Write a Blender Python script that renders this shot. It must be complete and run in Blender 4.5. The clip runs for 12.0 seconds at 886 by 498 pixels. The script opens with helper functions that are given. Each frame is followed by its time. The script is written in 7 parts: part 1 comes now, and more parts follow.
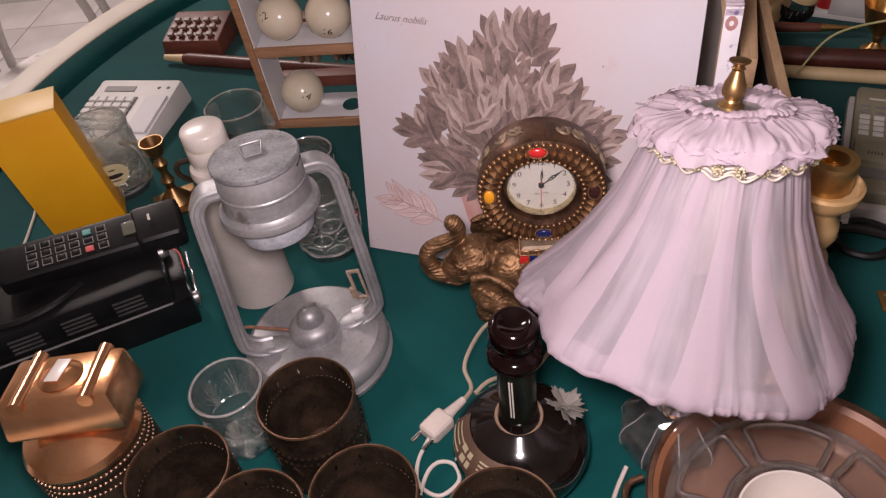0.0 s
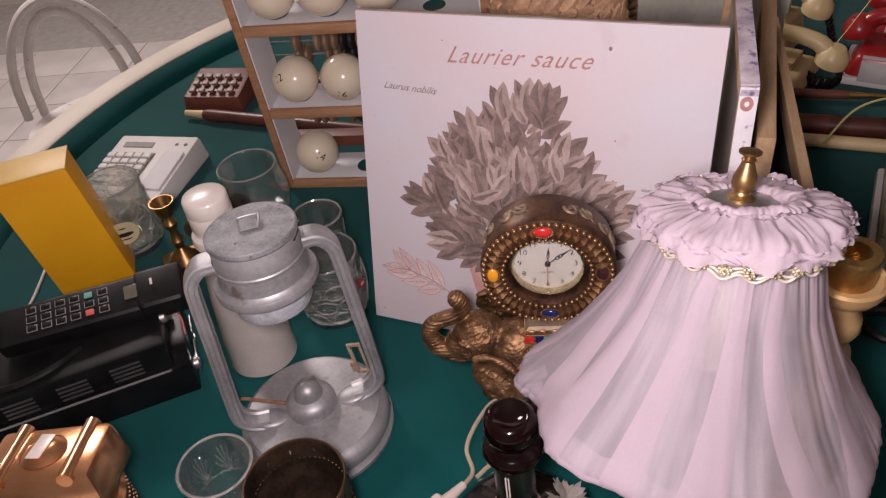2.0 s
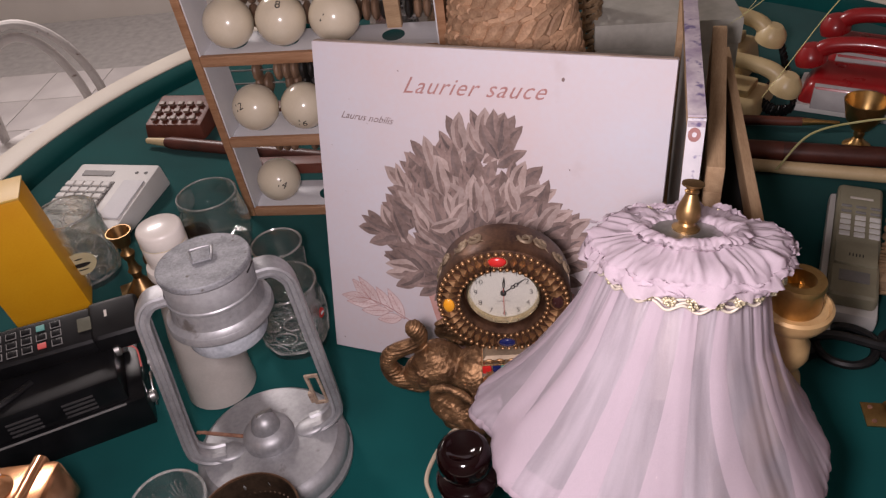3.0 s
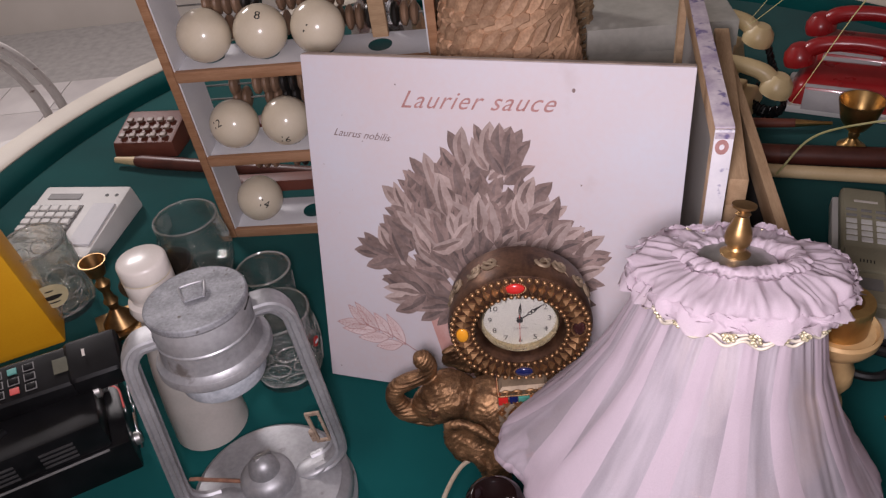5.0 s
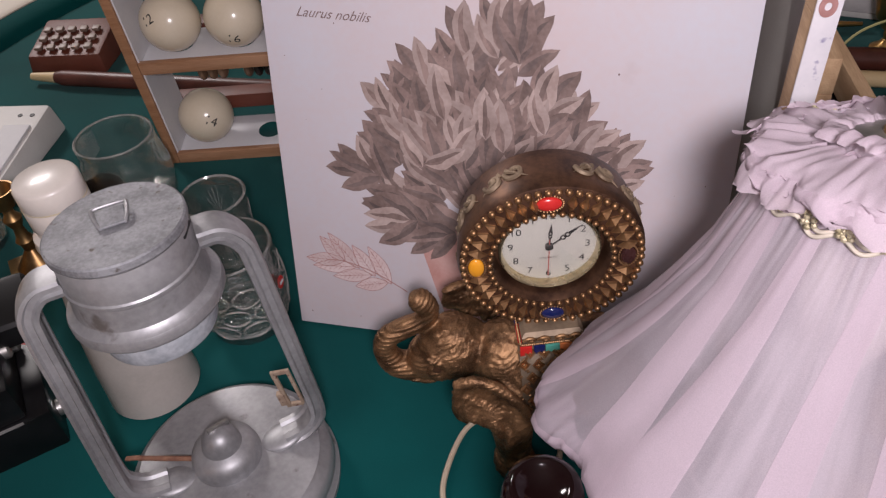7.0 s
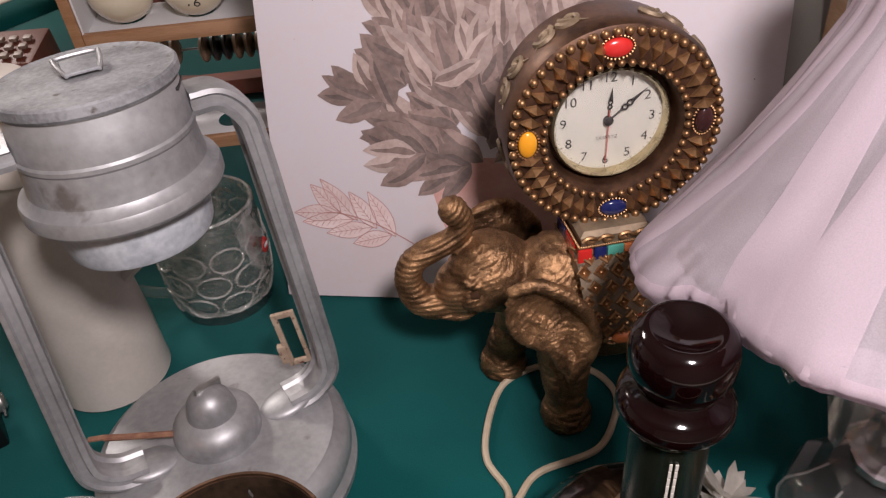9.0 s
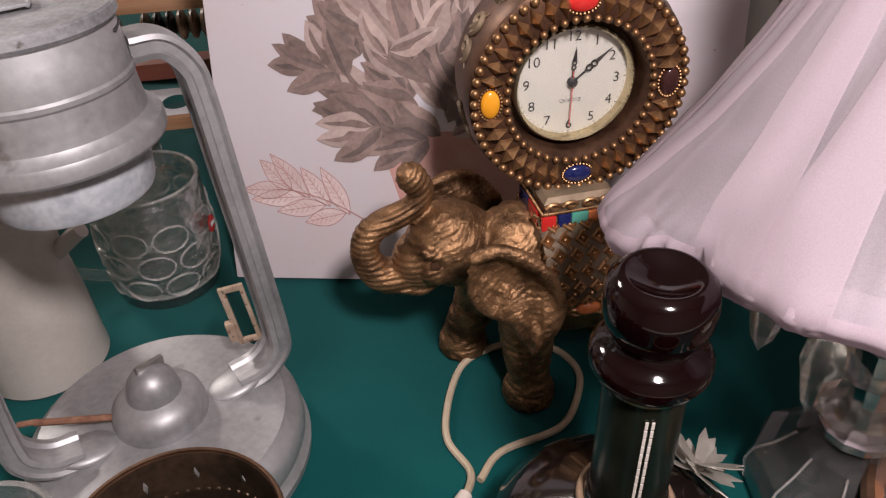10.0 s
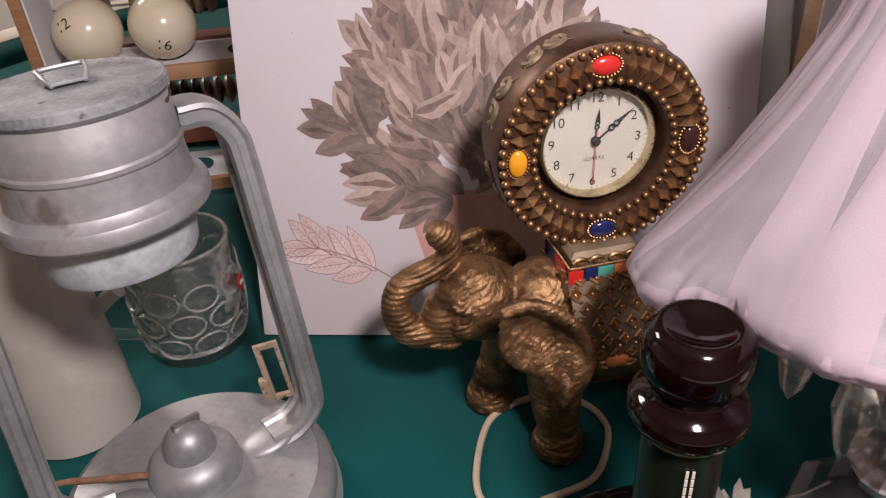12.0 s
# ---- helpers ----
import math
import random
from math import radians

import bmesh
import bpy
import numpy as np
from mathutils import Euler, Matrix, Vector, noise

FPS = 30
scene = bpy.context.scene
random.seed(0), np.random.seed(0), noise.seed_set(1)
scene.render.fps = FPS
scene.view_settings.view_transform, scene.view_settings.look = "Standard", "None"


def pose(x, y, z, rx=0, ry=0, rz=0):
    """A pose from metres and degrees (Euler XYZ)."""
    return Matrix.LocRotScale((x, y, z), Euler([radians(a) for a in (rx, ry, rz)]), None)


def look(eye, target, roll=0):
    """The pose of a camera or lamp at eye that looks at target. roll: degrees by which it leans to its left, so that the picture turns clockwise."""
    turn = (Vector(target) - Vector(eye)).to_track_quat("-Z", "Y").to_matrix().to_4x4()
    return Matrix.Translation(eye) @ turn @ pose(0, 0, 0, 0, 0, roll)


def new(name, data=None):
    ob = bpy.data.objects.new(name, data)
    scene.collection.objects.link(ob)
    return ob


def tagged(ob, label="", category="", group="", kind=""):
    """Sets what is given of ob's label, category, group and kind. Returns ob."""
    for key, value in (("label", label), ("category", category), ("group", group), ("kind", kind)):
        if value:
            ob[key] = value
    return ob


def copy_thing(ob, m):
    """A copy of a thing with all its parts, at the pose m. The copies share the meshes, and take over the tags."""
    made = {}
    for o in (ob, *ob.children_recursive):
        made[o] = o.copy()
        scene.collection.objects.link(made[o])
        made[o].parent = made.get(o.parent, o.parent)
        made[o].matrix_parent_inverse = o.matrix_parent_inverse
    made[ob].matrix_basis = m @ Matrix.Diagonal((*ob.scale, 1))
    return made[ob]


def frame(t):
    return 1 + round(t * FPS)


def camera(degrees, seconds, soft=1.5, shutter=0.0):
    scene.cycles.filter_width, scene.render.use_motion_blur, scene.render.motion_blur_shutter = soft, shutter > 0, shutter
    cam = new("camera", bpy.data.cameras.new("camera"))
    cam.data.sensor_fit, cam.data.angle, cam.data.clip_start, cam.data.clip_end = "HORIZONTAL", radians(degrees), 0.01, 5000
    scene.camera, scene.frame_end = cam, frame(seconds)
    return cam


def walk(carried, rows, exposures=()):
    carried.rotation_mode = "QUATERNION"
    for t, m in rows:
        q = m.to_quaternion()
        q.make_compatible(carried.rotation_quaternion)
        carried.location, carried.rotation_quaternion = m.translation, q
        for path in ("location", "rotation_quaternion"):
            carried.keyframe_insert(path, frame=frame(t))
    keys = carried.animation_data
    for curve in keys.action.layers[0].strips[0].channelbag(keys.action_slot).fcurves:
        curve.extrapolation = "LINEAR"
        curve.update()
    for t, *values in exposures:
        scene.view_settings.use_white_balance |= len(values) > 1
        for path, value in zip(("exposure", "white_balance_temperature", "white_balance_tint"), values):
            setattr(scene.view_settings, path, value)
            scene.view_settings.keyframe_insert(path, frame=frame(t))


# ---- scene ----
cam = camera(60.1, 12.0, soft=1.3)
PATH = [
    (0, (0.2013, -0.7624, 0.7281), (0.1137, -0.0388, 0.0434), -8.45),
    (0.5, (0.2262, -0.7495, 0.7231), (0.1322, -0.0178, 0.0480), -6.98),
    (1, (0.2459, -0.7360, 0.7193), (0.1343, -0.0040, 0.0472), -7.06),
    (1.5, (0.2382, -0.7178, 0.7170), (0.1155, 0.0189, 0.0519), -7.88),
    (2, (0.2281, -0.7166, 0.7313), (0.1058, 0.0435, 0.0931), -8.59),
    (2.5, (0.2345, -0.7143, 0.7329), (0.1330, 0.0578, 0.1056), -7.89),
    (3, (0.2459, -0.7112, 0.7350), (0.1598, 0.0693, 0.1159), -7.31),
    (4.8, (0.2152, -0.6746, 0.7277), (0.1726, 0.1123, 0.1121), -7.22),
    (5, (0.2023, -0.6575, 0.7241), (0.1601, 0.1255, 0.1037), -7.22),
    (5.5, (0.1778, -0.6170, 0.7095), (0.1483, 0.1540, 0.0734), -7.14),
    (6, (0.1711, -0.5604, 0.6822), (0.1497, 0.1904, 0.0220), -7.37),
    (6.5, (0.1624, -0.5312, 0.6452), (0.1547, 0.2053, -0.0312), -6.65),
    (7, (0.1578, -0.5380, 0.6017), (0.1631, 0.1932, -0.0804), -6.02),
    (7.2, (0.1536, -0.5454, 0.5867), (0.1656, 0.1878, -0.0933), -5.75),
    (9, (0.0745, -0.5375, 0.4446), (0.1816, 0.2558, -0.1548), -4.84),
    (9.5, (0.0669, -0.5355, 0.4231), (0.2279, 0.2468, -0.1786), -2.78),
    (10, (0.0676, -0.5335, 0.4121), (0.2401, 0.2521, -0.1822), -2.30),
    (10.5, (0.0781, -0.5330, 0.4148), (0.2561, 0.2650, -0.1610), -2.39),
    (11, (0.0733, -0.5375, 0.4176), (0.2530, 0.2709, -0.1429), -2.67),
    (11.5, (0.0572, -0.5443, 0.4232), (0.2346, 0.2750, -0.1221), -2.96),
    (12, (0.0513, -0.5402, 0.4197), (0.2274, 0.2869, -0.1141), -3.30),
]
walk(cam, [(t, look(eye, target, roll)) for t, eye, target, roll in PATH],
     exposures=((0.0, 0.17, 6750, 19), (2.5, 0.14, 6600, 16), (5.0, 0.12, 6200, 13), (7.0, 0.10, 6250, 11), (9.0, 0.42, 6550, 9), (12.0, 0.46, 6650, 9)))

# ---- light ----
world = bpy.data.worlds.new("room_light")
scene.world = world
world.use_nodes = True
world.node_tree.nodes["Background"].inputs[0].default_value = (1.0, 0.86, 0.80, 1)
world.node_tree.nodes["Background"].inputs[1].default_value = 0.034

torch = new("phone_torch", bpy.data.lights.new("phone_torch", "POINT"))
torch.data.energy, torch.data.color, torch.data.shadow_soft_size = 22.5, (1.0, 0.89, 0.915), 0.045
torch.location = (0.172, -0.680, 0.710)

room = new("ceiling_lamp_glow", bpy.data.lights.new("ceiling_lamp_glow", "AREA"))
room.data.energy, room.data.color, room.data.size = 46.0, (1.0, 0.90, 0.86), 0.6
room.matrix_world = look((-1.5, 2.0, 1.85), (-1.4, 1.7, -0.8))


# ---- helpers ----
def thing(name, label, category, x=0, y=0, z=0, rz=0, rx=0, ry=0, group="", kind=""):
    ob = new(name)
    ob.empty_display_size = 0.02
    ob.matrix_world = pose(x, y, z, rx, ry, rz)
    return tagged(ob, label, category, group, kind)


def part(name, bm, material, parent=None, label="", smooth=35, m=None):
    me = bpy.data.meshes.new(name)
    bmesh.ops.recalc_face_normals(bm, faces=bm.faces[:])
    bm.to_mesh(me)
    bm.free()
    if smooth:
        for p in me.polygons:
            p.use_smooth = True
        me.set_sharp_from_angle(angle=radians(smooth))
    me.materials.append(material)
    ob = new(name, me)
    ob.parent = parent
    if m is not None:
        ob.matrix_basis = m
    return tagged(ob, label)


def again(ob, name, parent, m, material=None):
    """Another piece on the same mesh."""
    o = new(name, ob.data)
    o.parent = parent
    o.matrix_basis = m
    return o


def lathe(profile, seg=48, bm=None, m=None, wave=None):
    """Turn a profile of (radius, height) round z; a radius of 0 closes the end. wave(angle, r, z) gives another radius."""
    bm = bm or bmesh.new()
    m = m or Matrix()
    rings = []
    for r, z in profile:
        if r <= 1e-6:
            rings.append([bm.verts.new(m @ Vector((0, 0, z)))])
        else:
            ring = []
            for i in range(seg):
                a = 2 * math.pi * i / seg
                rr = wave(a, r, z) if wave else r
                ring.append(bm.verts.new(m @ Vector((rr * math.cos(a), rr * math.sin(a), z))))
            rings.append(ring)
    for a, b in zip(rings, rings[1:]):
        for i in range(seg):
            j = (i + 1) % seg
            if len(a) == 1 and len(b) == 1:
                continue
            if len(a) == 1:
                bm.faces.new((a[0], b[i], b[j]))
            elif len(b) == 1:
                bm.faces.new((a[i], a[j], b[0]))
            else:
                bm.faces.new((a[i], a[j], b[j], b[i]))
    return bm


def box(sx, sy, sz, bevel=0.002, bm=None, m=None, taper=1.0, segments=2):
    """A box standing on z = 0, centred in x and y."""
    own = bmesh.new()
    bmesh.ops.create_cube(own, size=1)
    for v in own.verts:
        k = taper if v.co.z > 0 else 1.0
        v.co = Vector((v.co.x * sx * k, v.co.y * sy * k, (v.co.z + 0.5) * sz))
    if bevel:
        bmesh.ops.bevel(own, geom=own.edges[:], offset=bevel, segments=segments, profile=0.6, affect="EDGES")
    return merge(own, bm, m)


def merge(own, bm=None, m=None):
    if m is not None:
        own.transform(m)
    if bm is None:
        return own
    me = bpy.data.meshes.new("tmp")
    own.to_mesh(me)
    own.free()
    bm.from_mesh(me)
    bpy.data.meshes.remove(me)
    return bm


def ball(r, sx=1, sy=1, sz=1, bm=None, m=None, sub=2):
    own = bmesh.new()
    bmesh.ops.create_icosphere(own, subdivisions=sub, radius=r)
    own.transform(Matrix.Diagonal((sx, sy, sz, 1)))
    return merge(own, bm, m)


def smooth_path(points, steps=8):
    """A Catmull-Rom line through the points."""
    p = [Vector(q) for q in points]
    p = [2 * p[0] - p[1]] + p + [2 * p[-1] - p[-2]]
    out = []
    for i in range(1, len(p) - 2):
        for k in range(steps):
            t = k / steps
            a, b, c, d = p[i - 1], p[i], p[i + 1], p[i + 2]
            out.append(0.5 * (2 * b + (c - a) * t + (2 * a - 5 * b + 4 * c - d) * t * t + (3 * b - a - 3 * c + d) * t ** 3))
    return out + [p[-2]]


def tube(points, radius, seg=10, bm=None, caps=True):
    """A round tube along the points; radius is one number or a function of 0..1."""
    bm = bm or bmesh.new()
    pts = [Vector(q) for q in points]
    n = len(pts)
    up, rings = None, []
    for i, p in enumerate(pts):
        d = (pts[min(i + 1, n - 1)] - pts[max(i - 1, 0)]).normalized()
        if up is None:
            up = d.orthogonal().normalized()
        up = (up - d * up.dot(d)).normalized()
        side = d.cross(up)
        r = radius(i / max(n - 1, 1)) if callable(radius) else radius
        rings.append([bm.verts.new(p + r * (math.cos(a) * up + math.sin(a) * side)) for a in (2 * math.pi * k / seg for k in range(seg))])
    for a, b in zip(rings, rings[1:]):
        for k in range(seg):
            bm.faces.new((a[k], a[(k + 1) % seg], b[(k + 1) % seg], b[k]))
    if caps:
        bm.faces.new(rings[0][::-1])
        bm.faces.new(rings[-1])
    return bm


def sweep(points, section, side, bm=None):
    """Sweep a closed section of (across, out) along a flat path; side is the direction of across."""
    bm = bm or bmesh.new()
    pts, side = [Vector(q) for q in points], Vector(side).normalized()
    n, rings = len(pts), []
    for i, p in enumerate(pts):
        d = (pts[min(i + 1, n - 1)] - pts[max(i - 1, 0)]).normalized()
        out = d.cross(side).normalized()
        rings.append([bm.verts.new(p + side * a + out * b) for a, b in section])
    k = len(section)
    for a, b in zip(rings, rings[1:]):
        for i in range(k):
            bm.faces.new((a[i], a[(i + 1) % k], b[(i + 1) % k], b[i]))
    bm.faces.new(rings[0][::-1])
    bm.faces.new(rings[-1])
    return bm


def prism(outline, depth, bm=None, m=None):
    """An outline in x, y pushed up by depth in z."""
    own = bmesh.new()
    low = [own.verts.new((x, y, 0)) for x, y in outline]
    high = [own.verts.new((x, y, depth)) for x, y in outline]
    own.faces.new(low[::-1])
    own.faces.new(high)
    n = len(outline)
    for i in range(n):
        own.faces.new((low[i], low[(i + 1) % n], high[(i + 1) % n], high[i]))
    return merge(own, bm, m)


def flat(outline, z=0.0, bm=None):
    bm = bm or bmesh.new()
    bm.faces.new([bm.verts.new((x, y, z)) for x, y in outline])
    return bm


def writing(text, size, material, parent, m, name="lettering", shear=0.0, depth=0.0, align="LEFT", spacing=1.0):
    cu = bpy.data.curves.new(name, "FONT")
    cu.body, cu.size, cu.shear, cu.extrude, cu.align_x, cu.space_character = text, size, shear, depth, align, spacing
    cu.resolution_u = 3
    tmp = new(name, cu)
    me = bpy.data.meshes.new_from_object(tmp.evaluated_get(bpy.context.evaluated_depsgraph_get()))
    bpy.data.objects.remove(tmp)
    bpy.data.curves.remove(cu)
    me.materials.clear()
    me.materials.append(material)
    ob = new(name, me)
    ob.parent = parent
    ob.matrix_basis = m
    return ob


def remeshed(bm, voxel, rounds=4):
    """Melt joined shapes into one skin."""
    me = bpy.data.meshes.new("tmp")
    bm.to_mesh(me)
    bm.free()
    tmp = new("tmp", me)
    mod = tmp.modifiers.new("skin", "REMESH")
    mod.mode, mod.voxel_size = "VOXEL", voxel
    mod = tmp.modifiers.new("smooth", "SMOOTH")
    mod.iterations, mod.factor = rounds, 0.6
    out = bpy.data.meshes.new_from_object(tmp.evaluated_get(bpy.context.evaluated_depsgraph_get()))
    bpy.data.objects.remove(tmp)
    own = bmesh.new()
    own.from_mesh(out)
    bpy.data.meshes.remove(out)
    return own


# ---- materials ----
def mat(name, c1, c2, rough=0.5, metal=0.0, scale=25.0, fine=300.0, bump=0.15, dist=0.001, rough2=None, contrast=0.25, coat=0.0, spec=0.5, sheen=0.0, per_object=0.0, island=0.0, worn=None, worn_at=0.62, stretch=None):
    """A surface with two colours mixed by broad and fine noise, uneven gloss and fine relief; worn adds patches of a third colour."""
    ma = bpy.data.materials.new(name)
    ma.use_nodes = True
    nt = ma.node_tree
    n, l = nt.nodes, nt.links
    bs = n["Principled BSDF"]
    tc = n.new("ShaderNodeTexCoord")
    src = tc.outputs["Object"]
    if stretch:
        mp = n.new("ShaderNodeMapping")
        mp.inputs["Scale"].default_value = stretch
        l.new(src, mp.inputs["Vector"])
        src = mp.outputs["Vector"]
    big, small = n.new("ShaderNodeTexNoise"), n.new("ShaderNodeTexNoise")
    big.inputs["Scale"].default_value, big.inputs["Detail"].default_value = scale, 5
    small.inputs["Scale"].default_value, small.inputs["Detail"].default_value = fine, 4
    l.new(src, big.inputs["Vector"])
    l.new(src, small.inputs["Vector"])
    add = n.new("ShaderNodeMath")
    add.operation, add.inputs[1].default_value = "MULTIPLY_ADD", contrast
    l.new(small.outputs[0], add.inputs[0])
    l.new(big.outputs[0], add.inputs[2])
    ramp = n.new("ShaderNodeValToRGB")
    lo = 0.32 + contrast * 0.5
    ramp.color_ramp.elements[0].position, ramp.color_ramp.elements[1].position = lo, lo + 0.36
    ramp.color_ramp.elements[0].color, ramp.color_ramp.elements[1].color = (*c1, 1), (*c2, 1)
    l.new(add.outputs[0], ramp.inputs[0])
    colour = ramp.outputs[0]
    if per_object or island:
        info = n.new("ShaderNodeObjectInfo") if per_object else n.new("ShaderNodeNewGeometry")
        out = info.outputs["Random"] if per_object else info.outputs["Random Per Island"]
        hsv, mr = n.new("ShaderNodeHueSaturation"), n.new("ShaderNodeMapRange")
        k = per_object or island
        mr.inputs["To Min"].default_value, mr.inputs["To Max"].default_value = 1 - k, 1 + k
        l.new(out, mr.inputs["Value"])
        l.new(mr.outputs[0], hsv.inputs["Value"])
        l.new(colour, hsv.inputs["Color"])
        colour = hsv.outputs[0]
    if worn:
        pn, st, mx = n.new("ShaderNodeTexNoise"), n.new("ShaderNodeValToRGB"), n.new("ShaderNodeMix")
        pn.inputs["Scale"].default_value, pn.inputs["Detail"].default_value = scale * 2.3, 8
        l.new(src, pn.inputs["Vector"])
        st.color_ramp.elements[0].position, st.color_ramp.elements[1].position = worn_at, worn_at + 0.08
        l.new(pn.outputs[0], st.inputs[0])
        mx.data_type = "RGBA"
        l.new(st.outputs[0], mx.inputs["Factor"])
        l.new(colour, mx.inputs["A"])
        mx.inputs["B"].default_value = (*worn, 1)
        colour = mx.outputs["Result"]
    l.new(colour, bs.inputs["Base Color"])
    rr = n.new("ShaderNodeMapRange")
    rr.inputs["To Min"].default_value = rough
    rr.inputs["To Max"].default_value = rough2 if rough2 is not None else min(1, rough + 0.15)
    l.new(big.outputs[0], rr.inputs["Value"])
    l.new(rr.outputs[0], bs.inputs["Roughness"])
    bs.inputs["Metallic"].default_value = metal
    bs.inputs["Coat Weight"].default_value = coat
    bs.inputs["Coat Roughness"].default_value = 0.06
    bs.inputs["Specular IOR Level"].default_value = spec
    bs.inputs["Sheen Weight"].default_value = sheen
    if bump:
        bp = n.new("ShaderNodeBump")
        bp.inputs["Strength"].default_value, bp.inputs["Distance"].default_value = bump, dist
        l.new(add.outputs[0], bp.inputs["Height"])
        l.new(bp.outputs[0], bs.inputs["Normal"])
    return ma


def clear_glass(name, tint=(0.93, 0.96, 0.94), refract=0.3, rough=0.01, bump=0.0, bscale=120.0, haze=0.045):
    """Clear glass with real walls: light passes, edges gloss."""
    ma = bpy.data.materials.new(name)
    ma.use_nodes = True
    n, l = ma.node_tree.nodes, ma.node_tree.links
    n.remove(n["Principled BSDF"])
    tr, gl, rf, fr = n.new("ShaderNodeBsdfTransparent"), n.new("ShaderNodeBsdfGlossy"), n.new("ShaderNodeBsdfGlass"), n.new("ShaderNodeLayerWeight")
    m1, m2 = n.new("ShaderNodeMixShader"), n.new("ShaderNodeMixShader")
    tr.inputs[0].default_value = (*tint, 1)
    rf.inputs["Color"].default_value = (*tint, 1)
    rf.inputs["Roughness"].default_value = gl.inputs["Roughness"].default_value = rough
    rf.inputs["IOR"].default_value = 1.36
    pw, sc = n.new("ShaderNodeMath"), n.new("ShaderNodeMath")
    pw.operation, pw.inputs[1].default_value = "POWER", 2.6
    sc.operation, sc.inputs[1].default_value, sc.inputs[2].default_value = "MULTIPLY_ADD", 0.75, 0.06
    l.new(fr.outputs["Facing"], pw.inputs[0])
    l.new(pw.outputs[0], sc.inputs[0])
    m1.inputs[0].default_value = refract
    l.new(tr.outputs[0], m1.inputs[1])
    l.new(rf.outputs[0], m1.inputs[2])
    l.new(sc.outputs[0], m2.inputs[0])
    l.new(m1.outputs[0], m2.inputs[1])
    l.new(gl.outputs[0], m2.inputs[2])
    # a pale diffuse haze is mixed in, standing for brightness the glass would catch
    m3, df = n.new("ShaderNodeMixShader"), n.new("ShaderNodeBsdfDiffuse")
    df.inputs[0].default_value = (0.75, 0.74, 0.72, 1)
    dn, tcd, dr = n.new("ShaderNodeTexNoise"), n.new("ShaderNodeTexCoord"), n.new("ShaderNodeMapRange")
    dn.inputs["Scale"].default_value = 90
    l.new(tcd.outputs["Object"], dn.inputs["Vector"])
    dr.inputs["To Min"].default_value, dr.inputs["To Max"].default_value = 0.3 * haze, 1.7 * haze
    l.new(dn.outputs[0], dr.inputs["Value"])
    l.new(dr.outputs[0], m3.inputs[0])
    l.new(m2.outputs[0], m3.inputs[1])
    l.new(df.outputs[0], m3.inputs[2])
    l.new(m3.outputs[0], n["Material Output"].inputs[0])
    if bump:
        vo, bp, tc = n.new("ShaderNodeTexVoronoi"), n.new("ShaderNodeBump"), n.new("ShaderNodeTexCoord")
        vo.inputs["Scale"].default_value = bscale
        bp.inputs["Strength"].default_value, bp.inputs["Distance"].default_value = bump, 0.003
        l.new(tc.outputs["Object"], vo.inputs["Vector"])
        l.new(vo.outputs["Distance"], bp.inputs["Height"])
        for s in (gl, rf, fr):
            l.new(bp.outputs[0], s.inputs["Normal"])
    return ma


